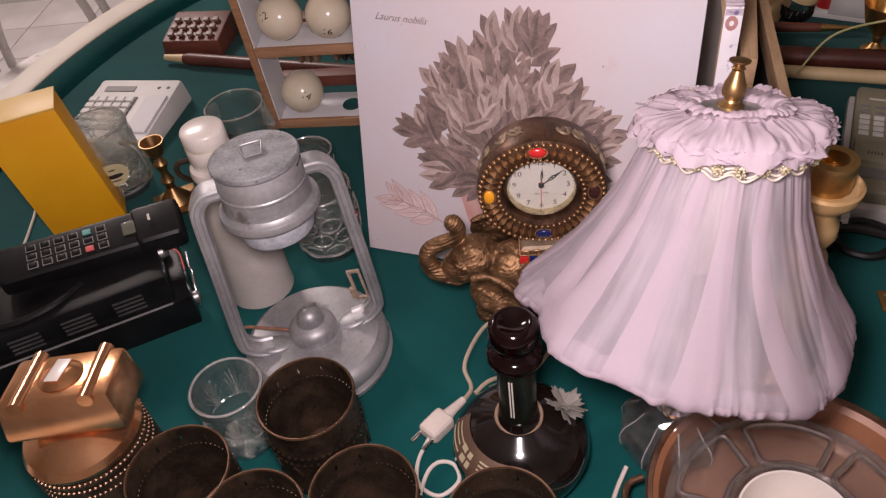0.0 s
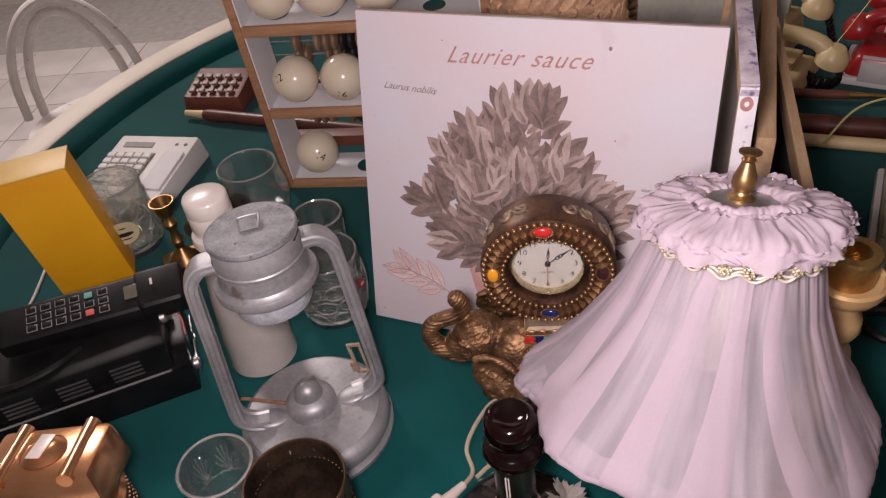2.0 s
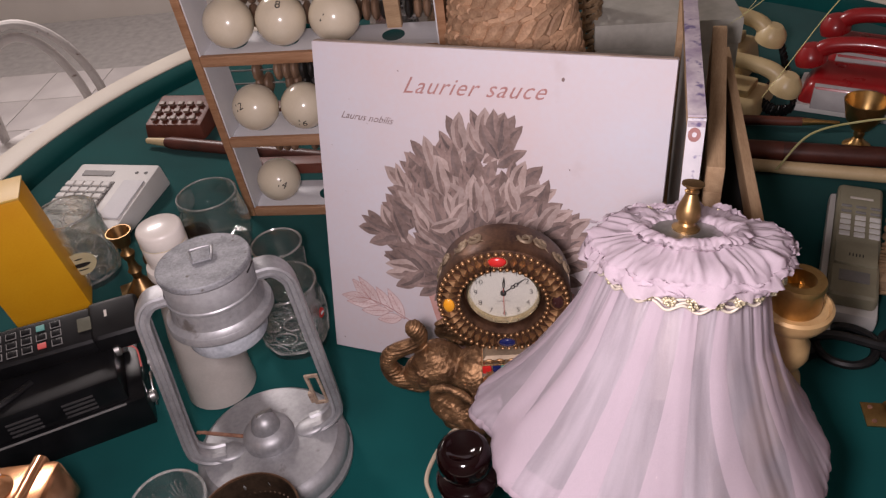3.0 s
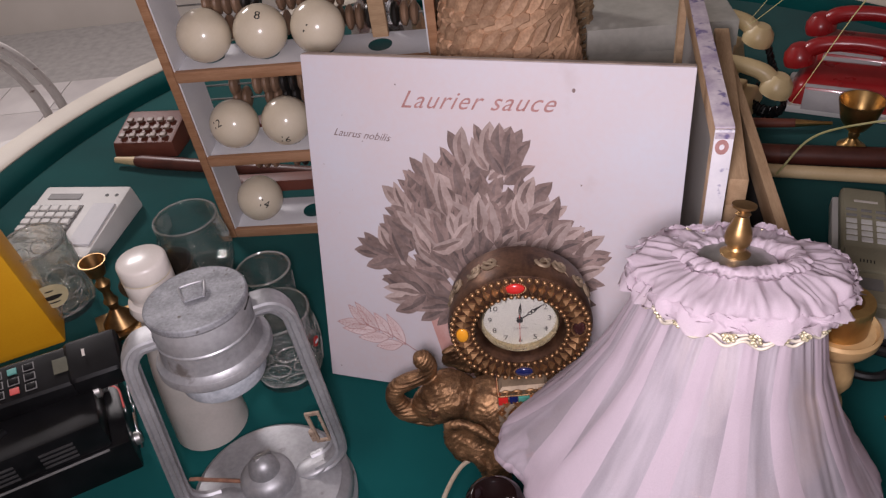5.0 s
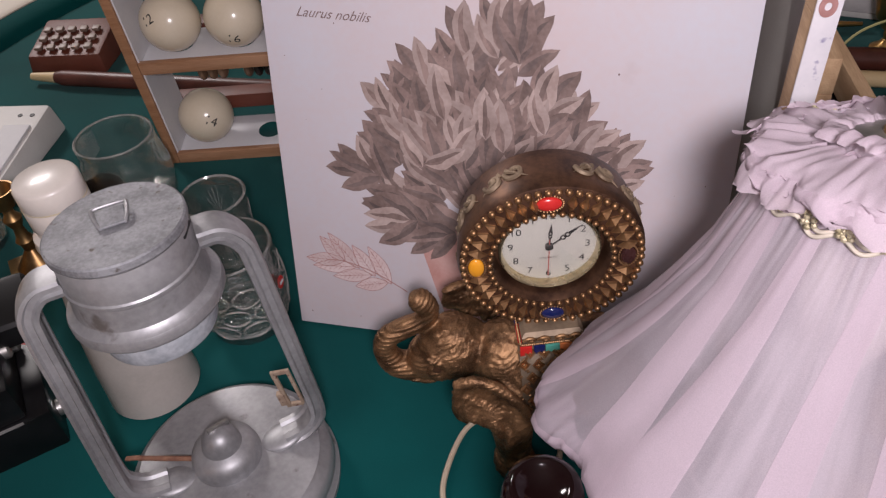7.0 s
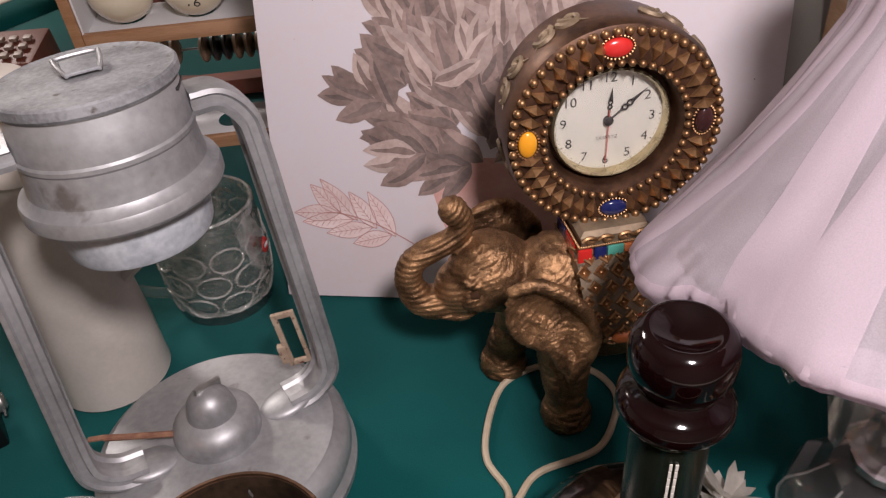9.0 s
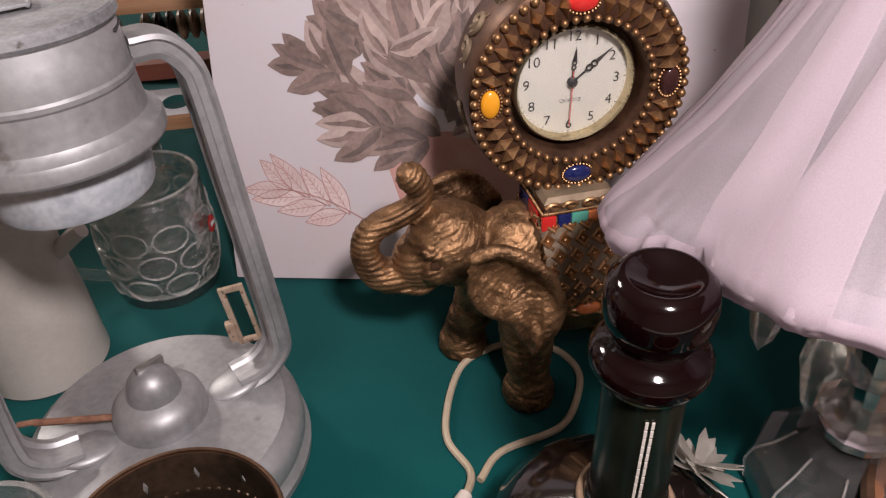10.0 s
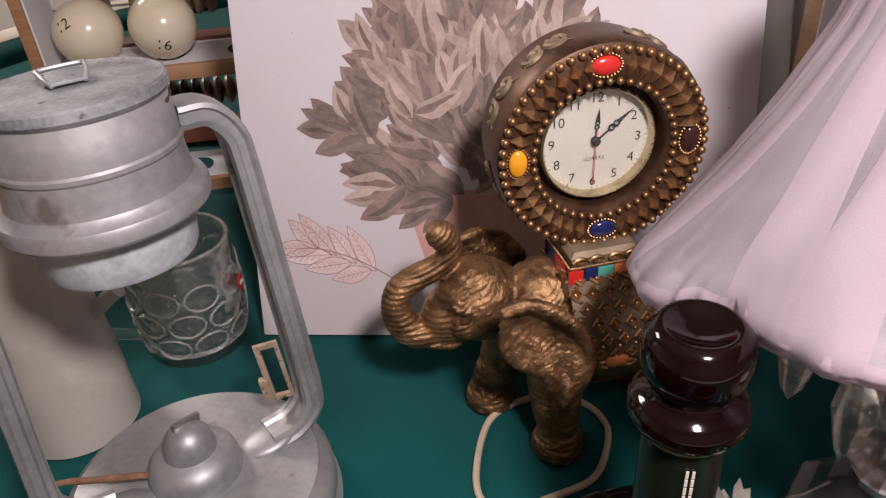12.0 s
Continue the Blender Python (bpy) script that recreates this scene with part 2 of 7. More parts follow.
def sheer(name, colour, through_amount, gathered=False):
    """Thin woven voile: part of the light passes straight, part is scattered."""
    ma = bpy.data.materials.new(name)
    ma.use_nodes = True
    n, l = ma.node_tree.nodes, ma.node_tree.links
    n.remove(n["Principled BSDF"])
    tr, df, tl = n.new("ShaderNodeBsdfTransparent"), n.new("ShaderNodeBsdfDiffuse"), n.new("ShaderNodeBsdfTranslucent")
    m1, m2 = n.new("ShaderNodeMixShader"), n.new("ShaderNodeMixShader")
    tc, wv, ns, mr, mul = n.new("ShaderNodeTexCoord"), n.new("ShaderNodeTexNoise"), n.new("ShaderNodeTexNoise"), n.new("ShaderNodeMapRange"), n.new("ShaderNodeMix")
    wv.inputs["Scale"].default_value, ns.inputs["Scale"].default_value = 18, 1600
    l.new(tc.outputs["Object"], wv.inputs["Vector"])
    l.new(tc.outputs["Object"], ns.inputs["Vector"])
    mul.data_type = "RGBA"
    mul.inputs["A"].default_value = (*[c * 0.93 for c in colour], 1)
    mul.inputs["B"].default_value = (*colour, 1)
    l.new(wv.outputs[0], mul.inputs["Factor"])
    l.new(mul.outputs["Result"], df.inputs[0])
    l.new(mul.outputs["Result"], tl.inputs[0])
    tr.inputs[0].default_value = (0.96, 0.94, 0.95, 1)
    m1.inputs[0].default_value = 0.42
    l.new(df.outputs[0], m1.inputs[1])
    l.new(tl.outputs[0], m1.inputs[2])
    mr.inputs["To Min"].default_value, mr.inputs["To Max"].default_value = 1 - through_amount - 0.12, 1 - through_amount + 0.12
    thick = ns.outputs[0]
    if gathered:  # the weave bunches into soft upright folds
        sep, flat_v, nv, com, fo, mx = n.new("ShaderNodeSeparateXYZ"), n.new("ShaderNodeCombineXYZ"), n.new("ShaderNodeVectorMath"), n.new("ShaderNodeVectorMath"), n.new("ShaderNodeTexNoise"), n.new("ShaderNodeMapRange")
        zs, low = n.new("ShaderNodeCombineXYZ"), n.new("ShaderNodeMath")
        nv.operation, com.operation, low.operation, low.inputs[1].default_value = "NORMALIZE", "ADD", "MULTIPLY", 1.3
        l.new(tc.outputs["Object"], sep.inputs[0])
        l.new(sep.outputs["X"], flat_v.inputs["X"])
        l.new(sep.outputs["Y"], flat_v.inputs["Y"])
        l.new(flat_v.outputs[0], nv.inputs[0])
        l.new(sep.outputs["Z"], low.inputs[0])
        l.new(low.outputs[0], zs.inputs["Z"])
        l.new(nv.outputs[0], com.inputs[0])
        l.new(zs.outputs[0], com.inputs[1])
        l.new(com.outputs[0], fo.inputs["Vector"])
        fo.inputs["Scale"].default_value, fo.inputs["Detail"].default_value = 6.5, 3
        mx.inputs["From Min"].default_value, mx.inputs["From Max"].default_value = 0.42, 0.66
        mx.inputs["To Min"].default_value, mx.inputs["To Max"].default_value = -0.2, 0.8
        l.new(fo.outputs[0], mx.inputs["Value"])
        ad = n.new("ShaderNodeMath")
        l.new(ns.outputs[0], ad.inputs[0])
        l.new(mx.outputs[0], ad.inputs[1])
        thick = ad.outputs[0]
        mr.clamp = False
    l.new(thick, mr.inputs["Value"])
    l.new(mr.outputs[0], m2.inputs[0])
    l.new(tr.outputs[0], m2.inputs[1])
    l.new(m1.outputs[0], m2.inputs[2])
    l.new(m2.outputs[0], n["Material Output"].inputs[0])
    return ma


FELT = mat("green_felt", (0.0, 0.050, 0.050), (0.001, 0.072, 0.070), 0.95, scale=6, fine=900, bump=0.4, dist=0.0006, spec=0.1, sheen=0.15, contrast=0.5)
CREAM = mat("cream_paint", (0.60, 0.54, 0.45), (0.70, 0.64, 0.54), 0.45, scale=8, bump=0.05)
TILE = mat("floor_tile", (0.50, 0.47, 0.47), (0.62, 0.59, 0.58), 0.35, scale=5, bump=0.05, per_object=0.08)
GROUT = mat("grout", (0.30, 0.29, 0.28), (0.38, 0.36, 0.35), 0.9)
PLASTER = mat("wall_plaster", (0.52, 0.48, 0.44), (0.58, 0.54, 0.50), 0.9, scale=3, bump=0.1)
ZINC = mat("worn_grey_metal", (0.27, 0.27, 0.278), (0.44, 0.44, 0.452), 0.47, 0.60, scale=16, fine=220, bump=0.22, dist=0.0008, rough2=0.50, contrast=0.35, worn=(0.19, 0.175, 0.165), worn_at=0.65)
ZINC_PALE = mat("chalky_blue_grey_metal", (0.36, 0.39, 0.43), (0.56, 0.59, 0.63), 0.55, 0.3, scale=40, fine=260, bump=0.25, dist=0.0008, contrast=0.6)
RUST = mat("rusty_iron", (0.16, 0.07, 0.045), (0.30, 0.16, 0.10), 0.75, 0.3, scale=120, bump=0.4)
GRIME = mat("grimy_metal", (0.12, 0.115, 0.11), (0.22, 0.21, 0.205), 0.7, 0.4, scale=60, bump=0.3)
LID_GREY = mat("weathered_lid_metal", (0.17, 0.172, 0.182), (0.31, 0.315, 0.33), 0.55, 0.35, scale=50, fine=420, bump=0.35, dist=0.0008, contrast=0.6, worn=(0.10, 0.085, 0.075), worn_at=0.64)
LATCH_TIN = mat("rust_stained_tin", (0.30, 0.21, 0.15), (0.46, 0.37, 0.28), 0.6, 0.4, scale=90, bump=0.3, worn=(0.15, 0.06, 0.04), worn_at=0.58)
STEEL = mat("dull_steel", (0.34, 0.33, 0.32), (0.50, 0.49, 0.47), 0.34, 0.9, scale=60, bump=0.1)
BRASS = mat("aged_brass", (0.40, 0.24, 0.09), (0.58, 0.38, 0.15), 0.26, 0.95, scale=40, bump=0.06, rough2=0.42)
DULL_BRASS = mat("tarnished_brass", (0.20, 0.115, 0.050), (0.36, 0.225, 0.095), 0.30, 0.9, scale=40, bump=0.08, rough2=0.46)
BRONZE = mat("bronze_paint", (0.100, 0.054, 0.028), (0.36, 0.205, 0.102), 0.40, 0.80, scale=60, fine=900, bump=0.9, dist=0.0010, contrast=0.6, rough2=0.5)
BRONZE_CASE = mat("dark_bronze", (0.048, 0.023, 0.014), (0.130, 0.066, 0.037), 0.34, 0.6, scale=50, fine=300, bump=0.15, contrast=0.5)
GOLD_BEAD = mat("gilt_beads", (0.24, 0.130, 0.060), (0.44, 0.26, 0.13), 0.36, 0.85, scale=80, bump=0.1)
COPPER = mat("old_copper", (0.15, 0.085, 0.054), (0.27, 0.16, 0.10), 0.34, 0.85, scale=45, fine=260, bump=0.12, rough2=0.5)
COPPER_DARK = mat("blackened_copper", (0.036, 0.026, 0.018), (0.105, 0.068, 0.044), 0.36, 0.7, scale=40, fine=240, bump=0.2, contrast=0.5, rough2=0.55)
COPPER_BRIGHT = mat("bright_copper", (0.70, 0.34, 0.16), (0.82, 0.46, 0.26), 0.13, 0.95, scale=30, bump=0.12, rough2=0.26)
WHITE_PRINT = mat("printed_board", (0.62, 0.53, 0.54), (0.60, 0.595, 0.655), 0.62, scale=5, fine=160, bump=0.05, contrast=0.2, worn=(0.56, 0.49, 0.505), worn_at=0.64)
BOARD_EDGE = mat("board_edge", (0.22, 0.16, 0.13), (0.40, 0.32, 0.27), 0.8, scale=30)
LEAF_INK = mat("leaf_ink", (0.175, 0.120, 0.106), (0.295, 0.212, 0.190), 0.62, scale=45, fine=260, bump=0.0, contrast=0.5, island=0.26)
LEAF_DEEP = mat("deep_leaf_ink", (0.115, 0.084, 0.078), (0.20, 0.148, 0.136), 0.62, scale=45, fine=260, bump=0.0, contrast=0.5, island=0.25)
LEAF_PALE = mat("pale_leaf_ink", (0.34, 0.255, 0.228), (0.47, 0.37, 0.34), 0.62, scale=45, fine=260, bump=0.0, contrast=0.5, island=0.18)
INK_RED = mat("red_brown_ink", (0.36, 0.17, 0.155), (0.46, 0.25, 0.235), 0.62, scale=80, bump=0.0)
INK_DARK = mat("brown_ink", (0.17, 0.115, 0.11), (0.25, 0.18, 0.17), 0.62, scale=80, bump=0.0)
SPRIG_FILL = mat("rose_wash", (0.60, 0.45, 0.44), (0.67, 0.56, 0.555), 0.62, scale=70, bump=0.0, island=0.08)
POT_INK = mat("terracotta_wash", (0.50, 0.255, 0.22), (0.58, 0.36, 0.325), 0.62, scale=30, bump=0.0)
PINE = mat("varnished_pine", (0.30, 0.145, 0.070), (0.44, 0.24, 0.13), 0.42, scale=9, fine=90, bump=0.08, stretch=(1, 1, 9), contrast=0.5)
PINE_X = mat("varnished_pine_flat", (0.32, 0.16, 0.08), (0.46, 0.26, 0.15), 0.42, scale=9, fine=90, bump=0.08, stretch=(1, 9, 9), contrast=0.5)
RAW_WOOD = mat("raw_wood", (0.38, 0.24, 0.13), (0.54, 0.37, 0.22), 0.7, scale=8, fine=110, bump=0.12, stretch=(1, 8, 8), contrast=0.5)
WHITE_PAINT = mat("white_paint", (0.66, 0.66, 0.68), (0.74, 0.74, 0.76), 0.55, scale=12, bump=0.05)
IVORY = mat("ivory_ball", (0.70, 0.60, 0.44), (0.76, 0.67, 0.52), 0.12, scale=14, bump=0.0, coat=0.4)
BLACK_INK = mat("black_ink", (0.012, 0.011, 0.011), (0.022, 0.02, 0.02), 0.5, bump=0.0)
BLACK_PLASTIC = mat("black_plastic", (0.004, 0.004, 0.0045), (0.008, 0.008, 0.009), 0.26, scale=30, fine=700, bump=0.10, rough2=0.42, spec=0.3)
VENT_GREY = mat("dusty_vent_slots", (0.030, 0.029, 0.030), (0.060, 0.058, 0.058), 0.6)
KEY_GREY = mat("grey_keys", (0.16, 0.155, 0.15), (0.24, 0.235, 0.23), 0.5)
KEY_RED = mat("red_key", (0.55, 0.09, 0.08), (0.65, 0.14, 0.12), 0.45)
KEY_GREEN = mat("green_key", (0.10, 0.30, 0.27), (0.14, 0.38, 0.34), 0.45)
LCD = mat("lcd_screen", (0.10, 0.10, 0.075), (0.14, 0.135, 0.10), 0.15, coat=0.3)
BOTTLE_DARK = mat("dark_bottle_glass", (0.004, 0.003, 0.003), (0.010, 0.006, 0.005), 0.05, scale=10, bump=0.0, coat=0.5)
BOTTLE_NECK = mat("dark_green_foil", (0.0035, 0.0045, 0.003), (0.009, 0.011, 0.007), 0.16, scale=30, bump=0.08)
STOPPER = mat("dark_red_plastic", (0.0030, 0.0006, 0.0008), (0.0055, 0.0010, 0.0013), 0.06, scale=20, bump=0.02, spec=0.4, rough2=0.12)
LABEL_BROWN = mat("brown_label", (0.075, 0.042, 0.026), (0.12, 0.07, 0.045), 0.5)
LABEL_GOLD = mat("pale_gold_print", (0.52, 0.44, 0.28), (0.64, 0.56, 0.38), 0.4, 0.3)
LABEL_CREAM = mat("cream_label", (0.52, 0.46, 0.27), (0.60, 0.54, 0.34), 0.85, spec=0.2)
YELLOW = mat("orange_yellow_plastic", (0.76, 0.34, 0.008), (0.86, 0.45, 0.015), 0.36, scale=7, bump=0.04)
PORCELAIN = mat("white_porcelain", (0.60, 0.55, 0.50), (0.68, 0.63, 0.575), 0.26, scale=12, bump=0.02, coat=0.3)
VASE_GREY = mat("grey_white_glaze", (0.37, 0.345, 0.315), (0.48, 0.45, 0.415), 0.26, scale=14, bump=0.03)
PHONE_WHITE = mat("old_white_plastic", (0.62, 0.61, 0.585), (0.70, 0.69, 0.665), 0.45, scale=20, bump=0.04)
PHONE_IVORY = mat("ivory_plastic", (0.60, 0.46, 0.23), (0.68, 0.54, 0.30), 0.30, scale=20, bump=0.03)
PHONE_RED = mat("red_plastic", (0.28, 0.010, 0.012), (0.36, 0.018, 0.020), 0.22, scale=20, bump=0.02, coat=0.3)
PHONE_BROWN = mat("red_brown_plastic", (0.11, 0.030, 0.018), (0.16, 0.046, 0.028), 0.4, scale=20)
PHONE_OLIVE = mat("grey_olive_plastic", (0.24, 0.225, 0.155), (0.32, 0.30, 0.21), 0.42, scale=20)
CUE_WOOD = mat("pale_cue_wood", (0.58, 0.43, 0.23), (0.68, 0.53, 0.31), 0.35, scale=20)
CUE_DARK = mat("dark_cue_wood", (0.06, 0.018, 0.012), (0.11, 0.032, 0.022), 0.32, scale=20)
BROWN_KEYS = mat("dull_tan_keys", (0.20, 0.14, 0.11), (0.28, 0.21, 0.17), 0.4, scale=60)
CORD_MAT = mat("beige_flex", (0.36, 0.29, 0.20), (0.46, 0.38, 0.28), 0.45, scale=60)
PLUG_MAT = mat("white_flex_plug", (0.55, 0.48, 0.42), (0.63, 0.56, 0.50), 0.45, scale=40)
RATTAN = mat("water_hyacinth", (0.35, 0.195, 0.11), (0.57, 0.36, 0.22), 0.6, scale=40, fine=260, bump=0.4, per_object=0.25, contrast=0.6)
WICKER = mat("wicker", (0.20, 0.125, 0.065), (0.34, 0.23, 0.13), 0.6, scale=60, fine=260, bump=0.3, island=0.3)
BEAD_WOOD = mat("abacus_bead", (0.17, 0.10, 0.06), (0.27, 0.17, 0.11), 0.28, scale=40, per_object=0.25)
BEAD_BLACK = mat("black_abacus_bead", (0.012, 0.011, 0.010), (0.025, 0.022, 0.020), 0.25)
DIAL = mat("dial_paper", (0.68, 0.66, 0.60), (0.74, 0.72, 0.66), 0.5, scale=20, bump=0.0)
GEM_RED = mat("red_stone", (0.52, 0.018, 0.016), (0.60, 0.035, 0.03), 0.18, coat=0.5, bump=0.02)
GEM_ORANGE = mat("orange_stone", (0.74, 0.30, 0.015), (0.80, 0.36, 0.03), 0.18, coat=0.5, bump=0.02)
GEM_BLUE = mat("blue_stone", (0.008, 0.012, 0.075), (0.014, 0.022, 0.11), 0.08, coat=0.6, bump=0.02)
GEM_DARK = mat("dark_garnet_stone", (0.030, 0.010, 0.010), (0.05, 0.016, 0.014), 0.10, coat=0.6, bump=0.02)
GEM_CORAL = mat("coral_stone", (0.62, 0.17, 0.05), (0.70, 0.23, 0.08), 0.18, coat=0.5)
TEAL = mat("teal_enamel", (0.06, 0.28, 0.22), (0.10, 0.35, 0.28), 0.25)
SADDLE = mat("gilt_saddle_cloth", (0.16, 0.115, 0.075), (0.30, 0.225, 0.15), 0.5, 0.4, scale=60, fine=300, bump=0.3)
CHROME = mat("chrome", (0.62, 0.61, 0.60), (0.72, 0.71, 0.70), 0.10, 1.0, bump=0.02)
GILT_RING = mat("pale_gilt", (0.55, 0.46, 0.28), (0.66, 0.57, 0.38), 0.2, 0.9, bump=0.02)
FRILL = sheer("pink_voile_gathered", (0.645, 0.545, 0.605), 0.14)
FOLD = sheer("pink_voile_folded", (0.655, 0.56, 0.62), 0.24)
VOILE = sheer("pink_voile_single", (0.66, 0.59, 0.65), 0.38, True)
TRIM = mat("cream_braid", (0.46, 0.41, 0.33), (0.58, 0.52, 0.44), 0.6, scale=120, bump=0.3)
TRIM_GOLD = mat("gold_thread", (0.40, 0.35, 0.22), (0.62, 0.56, 0.40), 0.35, 0.6, scale=200, bump=0.3)
LINEN = mat("grey_canvas_back", (0.26, 0.245, 0.235), (0.34, 0.325, 0.31), 0.9, scale=8, fine=900, bump=0.3)
CANVAS_EDGE = mat("painted_canvas_edge", (0.30, 0.24, 0.33), (0.62, 0.56, 0.58), 0.6, scale=26, fine=180, bump=0.2, worn=(0.15, 0.12, 0.24), worn_at=0.56)
CANVAS_WHITE = mat("white_daub", (0.66, 0.64, 0.68), (0.76, 0.73, 0.76), 0.6, scale=30, worn=(0.20, 0.18, 0.34), worn_at=0.60)
GREY_BOX = mat("grey_marbled_paper", (0.34, 0.33, 0.29), (0.48, 0.47, 0.42), 0.5, scale=14, fine=90, bump=0.1, contrast=0.4)
GLASS = clear_glass("clear_glass", (0.975, 0.985, 0.98), 0.30, haze=0.02)
CUT_GLASS = clear_glass("cut_glass", (0.965, 0.98, 0.975), 0.30, 0.03, 0.5, 110, haze=0.025)
THICK_GLASS = clear_glass("thick_mug_glass", (0.96, 0.975, 0.965), 0.55, 0.02, 0.5, 60, haze=0.03)
CRYSTAL = clear_glass("lamp_crystal", (0.97, 0.98, 0.97), 0.70, 0.01, 0.30, 60, haze=0.05)
DIAL_GLASS = clear_glass("dial_glass", (0.99, 0.99, 0.985), 0.02, haze=0.004)
# for ground cuts, and for glints painted pale on rims and edges
GROUND_GLINT_GLASS = clear_glass("ground_glint_glass", (0.97, 0.98, 0.975), 0.25, 0.10, haze=0.20)
BROWN_GLAZE = mat("dark_brown_glaze", (0.035, 0.022, 0.013), (0.07, 0.045, 0.028), 0.25, scale=20, coat=0.3)
IRON = mat("black_iron", (0.010, 0.010, 0.011), (0.022, 0.022, 0.023), 0.4, 0.4, scale=60, bump=0.1)
STRAW = mat("dry_grass", (0.34, 0.32, 0.12), (0.46, 0.43, 0.20), 0.6)
LEATHER = mat("brown_wood_disc", (0.22, 0.085, 0.04), (0.30, 0.13, 0.065), 0.4, scale=12, bump=0.1)


# ---- the room and the round table ----
CX, CY = 0.30, 0.30


def slab(x0, x1, y0, y1, z0, z1, bm=None):
    return box(x1 - x0, y1 - y0, z1 - z0, 0, bm, pose((x0 + x1) / 2, (y0 + y1) / 2, z0))


tagged(part("floor", slab(-3.2, 3.2, -2.6, 3.6, -0.90, -0.80), GROUT, smooth=0), "grey grout under pale glazed floor tiles", "floor", kind="structure")
tagged(part("ceiling", slab(-3.2, 3.2, -2.6, 3.6, 1.9, 2.0), PLASTER, smooth=0), "plain plaster ceiling of a dim room", "ceiling", kind="structure")
for nm, a in (("wall_north", (-3.2, 3.2, 3.6, 3.7)), ("wall_south", (-3.2, 3.2, -2.7, -2.6)), ("wall_west", (-3.3, -3.2, -2.6, 3.6)), ("wall_east", (3.2, 3.3, -2.6, 3.6))):
    tagged(part(nm, slab(*a, -0.9, 2.0), PLASTER, smooth=0), "plain plaster wall of a dim room", "wall", kind="structure")

table = thing("round_table", "round games table with green felt and cream rim", "table", CX, CY, 0)
part("felt_top", lathe([(0, 0), (0.4, 0), (0.965, 0), (0.965, -0.03), (0, -0.03)], 160), FELT, table, "dark green felt playing surface")
part("cushion", lathe([(0.963, -0.028), (0.966, 0.004), (0.975, 0.018), (0.990, 0.027), (1.003, 0.030), (1.003, -0.028)], 160), FELT, table, "raised green felt cushion")
part("rim", lathe([(1.0035, -0.05), (1.0035, 0.032), (1.010, 0.036), (1.062, 0.036), (1.072, 0.028), (1.072, -0.06), (1.05, -0.07)], 160), CREAM, table, "cream painted wooden rim")
part("underframe", lathe([(0.0, -0.031), (1.0, -0.031), (1.0, -0.08), (0.0, -0.08)], 96), CREAM, table)
part("pedestal", lathe([(0.10, -0.08), (0.09, -0.3), (0.12, -0.5), (0.10, -0.7), (0.34, -0.76), (0.36, -0.80)], 48), CREAM, table)


# ---- the printed picture ----
PX, PY, PYAW, PLEAN, PSIZE = 0.0047, 0.0163, -17.6, 14.5, 0.404
pic_pose = pose(PX, PY, 0.0035, 0, 0, PYAW) @ pose(0, 0, 0, 90 - PLEAN, 0, 0)
picture = new("botanical_picture")
picture.matrix_world = pic_pose
tagged(picture, "square white board print of a potted laurel bush, leaning back", "picture")
part("board", box(PSIZE, PSIZE, 0.014, 0.0012, m=pose(PSIZE / 2, PSIZE / 2, -0.0142)), WHITE_PRINT, picture)
part("top_edge", box(PSIZE - 0.002, 0.0012, 0.011, 0.0003, m=pose(PSIZE / 2, PSIZE + 0.0002, -0.0135)), BOARD_EDGE, picture, "scuffed brown top edge")
rng = random.Random(7)


def leaf_halves(bm, base, tip, width, z, bend=0.0, heart=None):
    """A pointed leaf in two halves that meet at the midrib; heart takes the darker wash along one side and at the base."""
    b, t = Vector((*base, 0)), Vector((*tip, 0))
    d = t - b
    s = Vector((-d.y, d.x, 0)).normalized()
    n = 8
    mid = [b + d * (i / n) + s * bend * math.sin(math.pi * i / n) for i in range(n + 1)]

    def half(to, sign, share, last, lift):
        out = []
        for i in range(1, last):
            u = i / n
            w = width * 0.5 * (math.sin(math.pi * u ** 0.85) ** 0.85) * (1 + 0.12 * math.sin(9 * u + sign))
            out.append(mid[i] + s * sign * w * share * (1 - i / last * (1 - share)))
        ring = mid[:last + 1] + out[::-1]
        vs = [to.verts.new((p.x, p.y, z + lift)) for p in ring]
        to.faces.new(vs if sign < 0 else vs[::-1])

    for sign in (1, -1):
        half(bm, sign, 1.0, n, 0)
    if heart is not None:
        half(heart, 1, 0.62, 7, 0.0000012)
        half(heart, -1, 0.45, 4, 0.0000012)


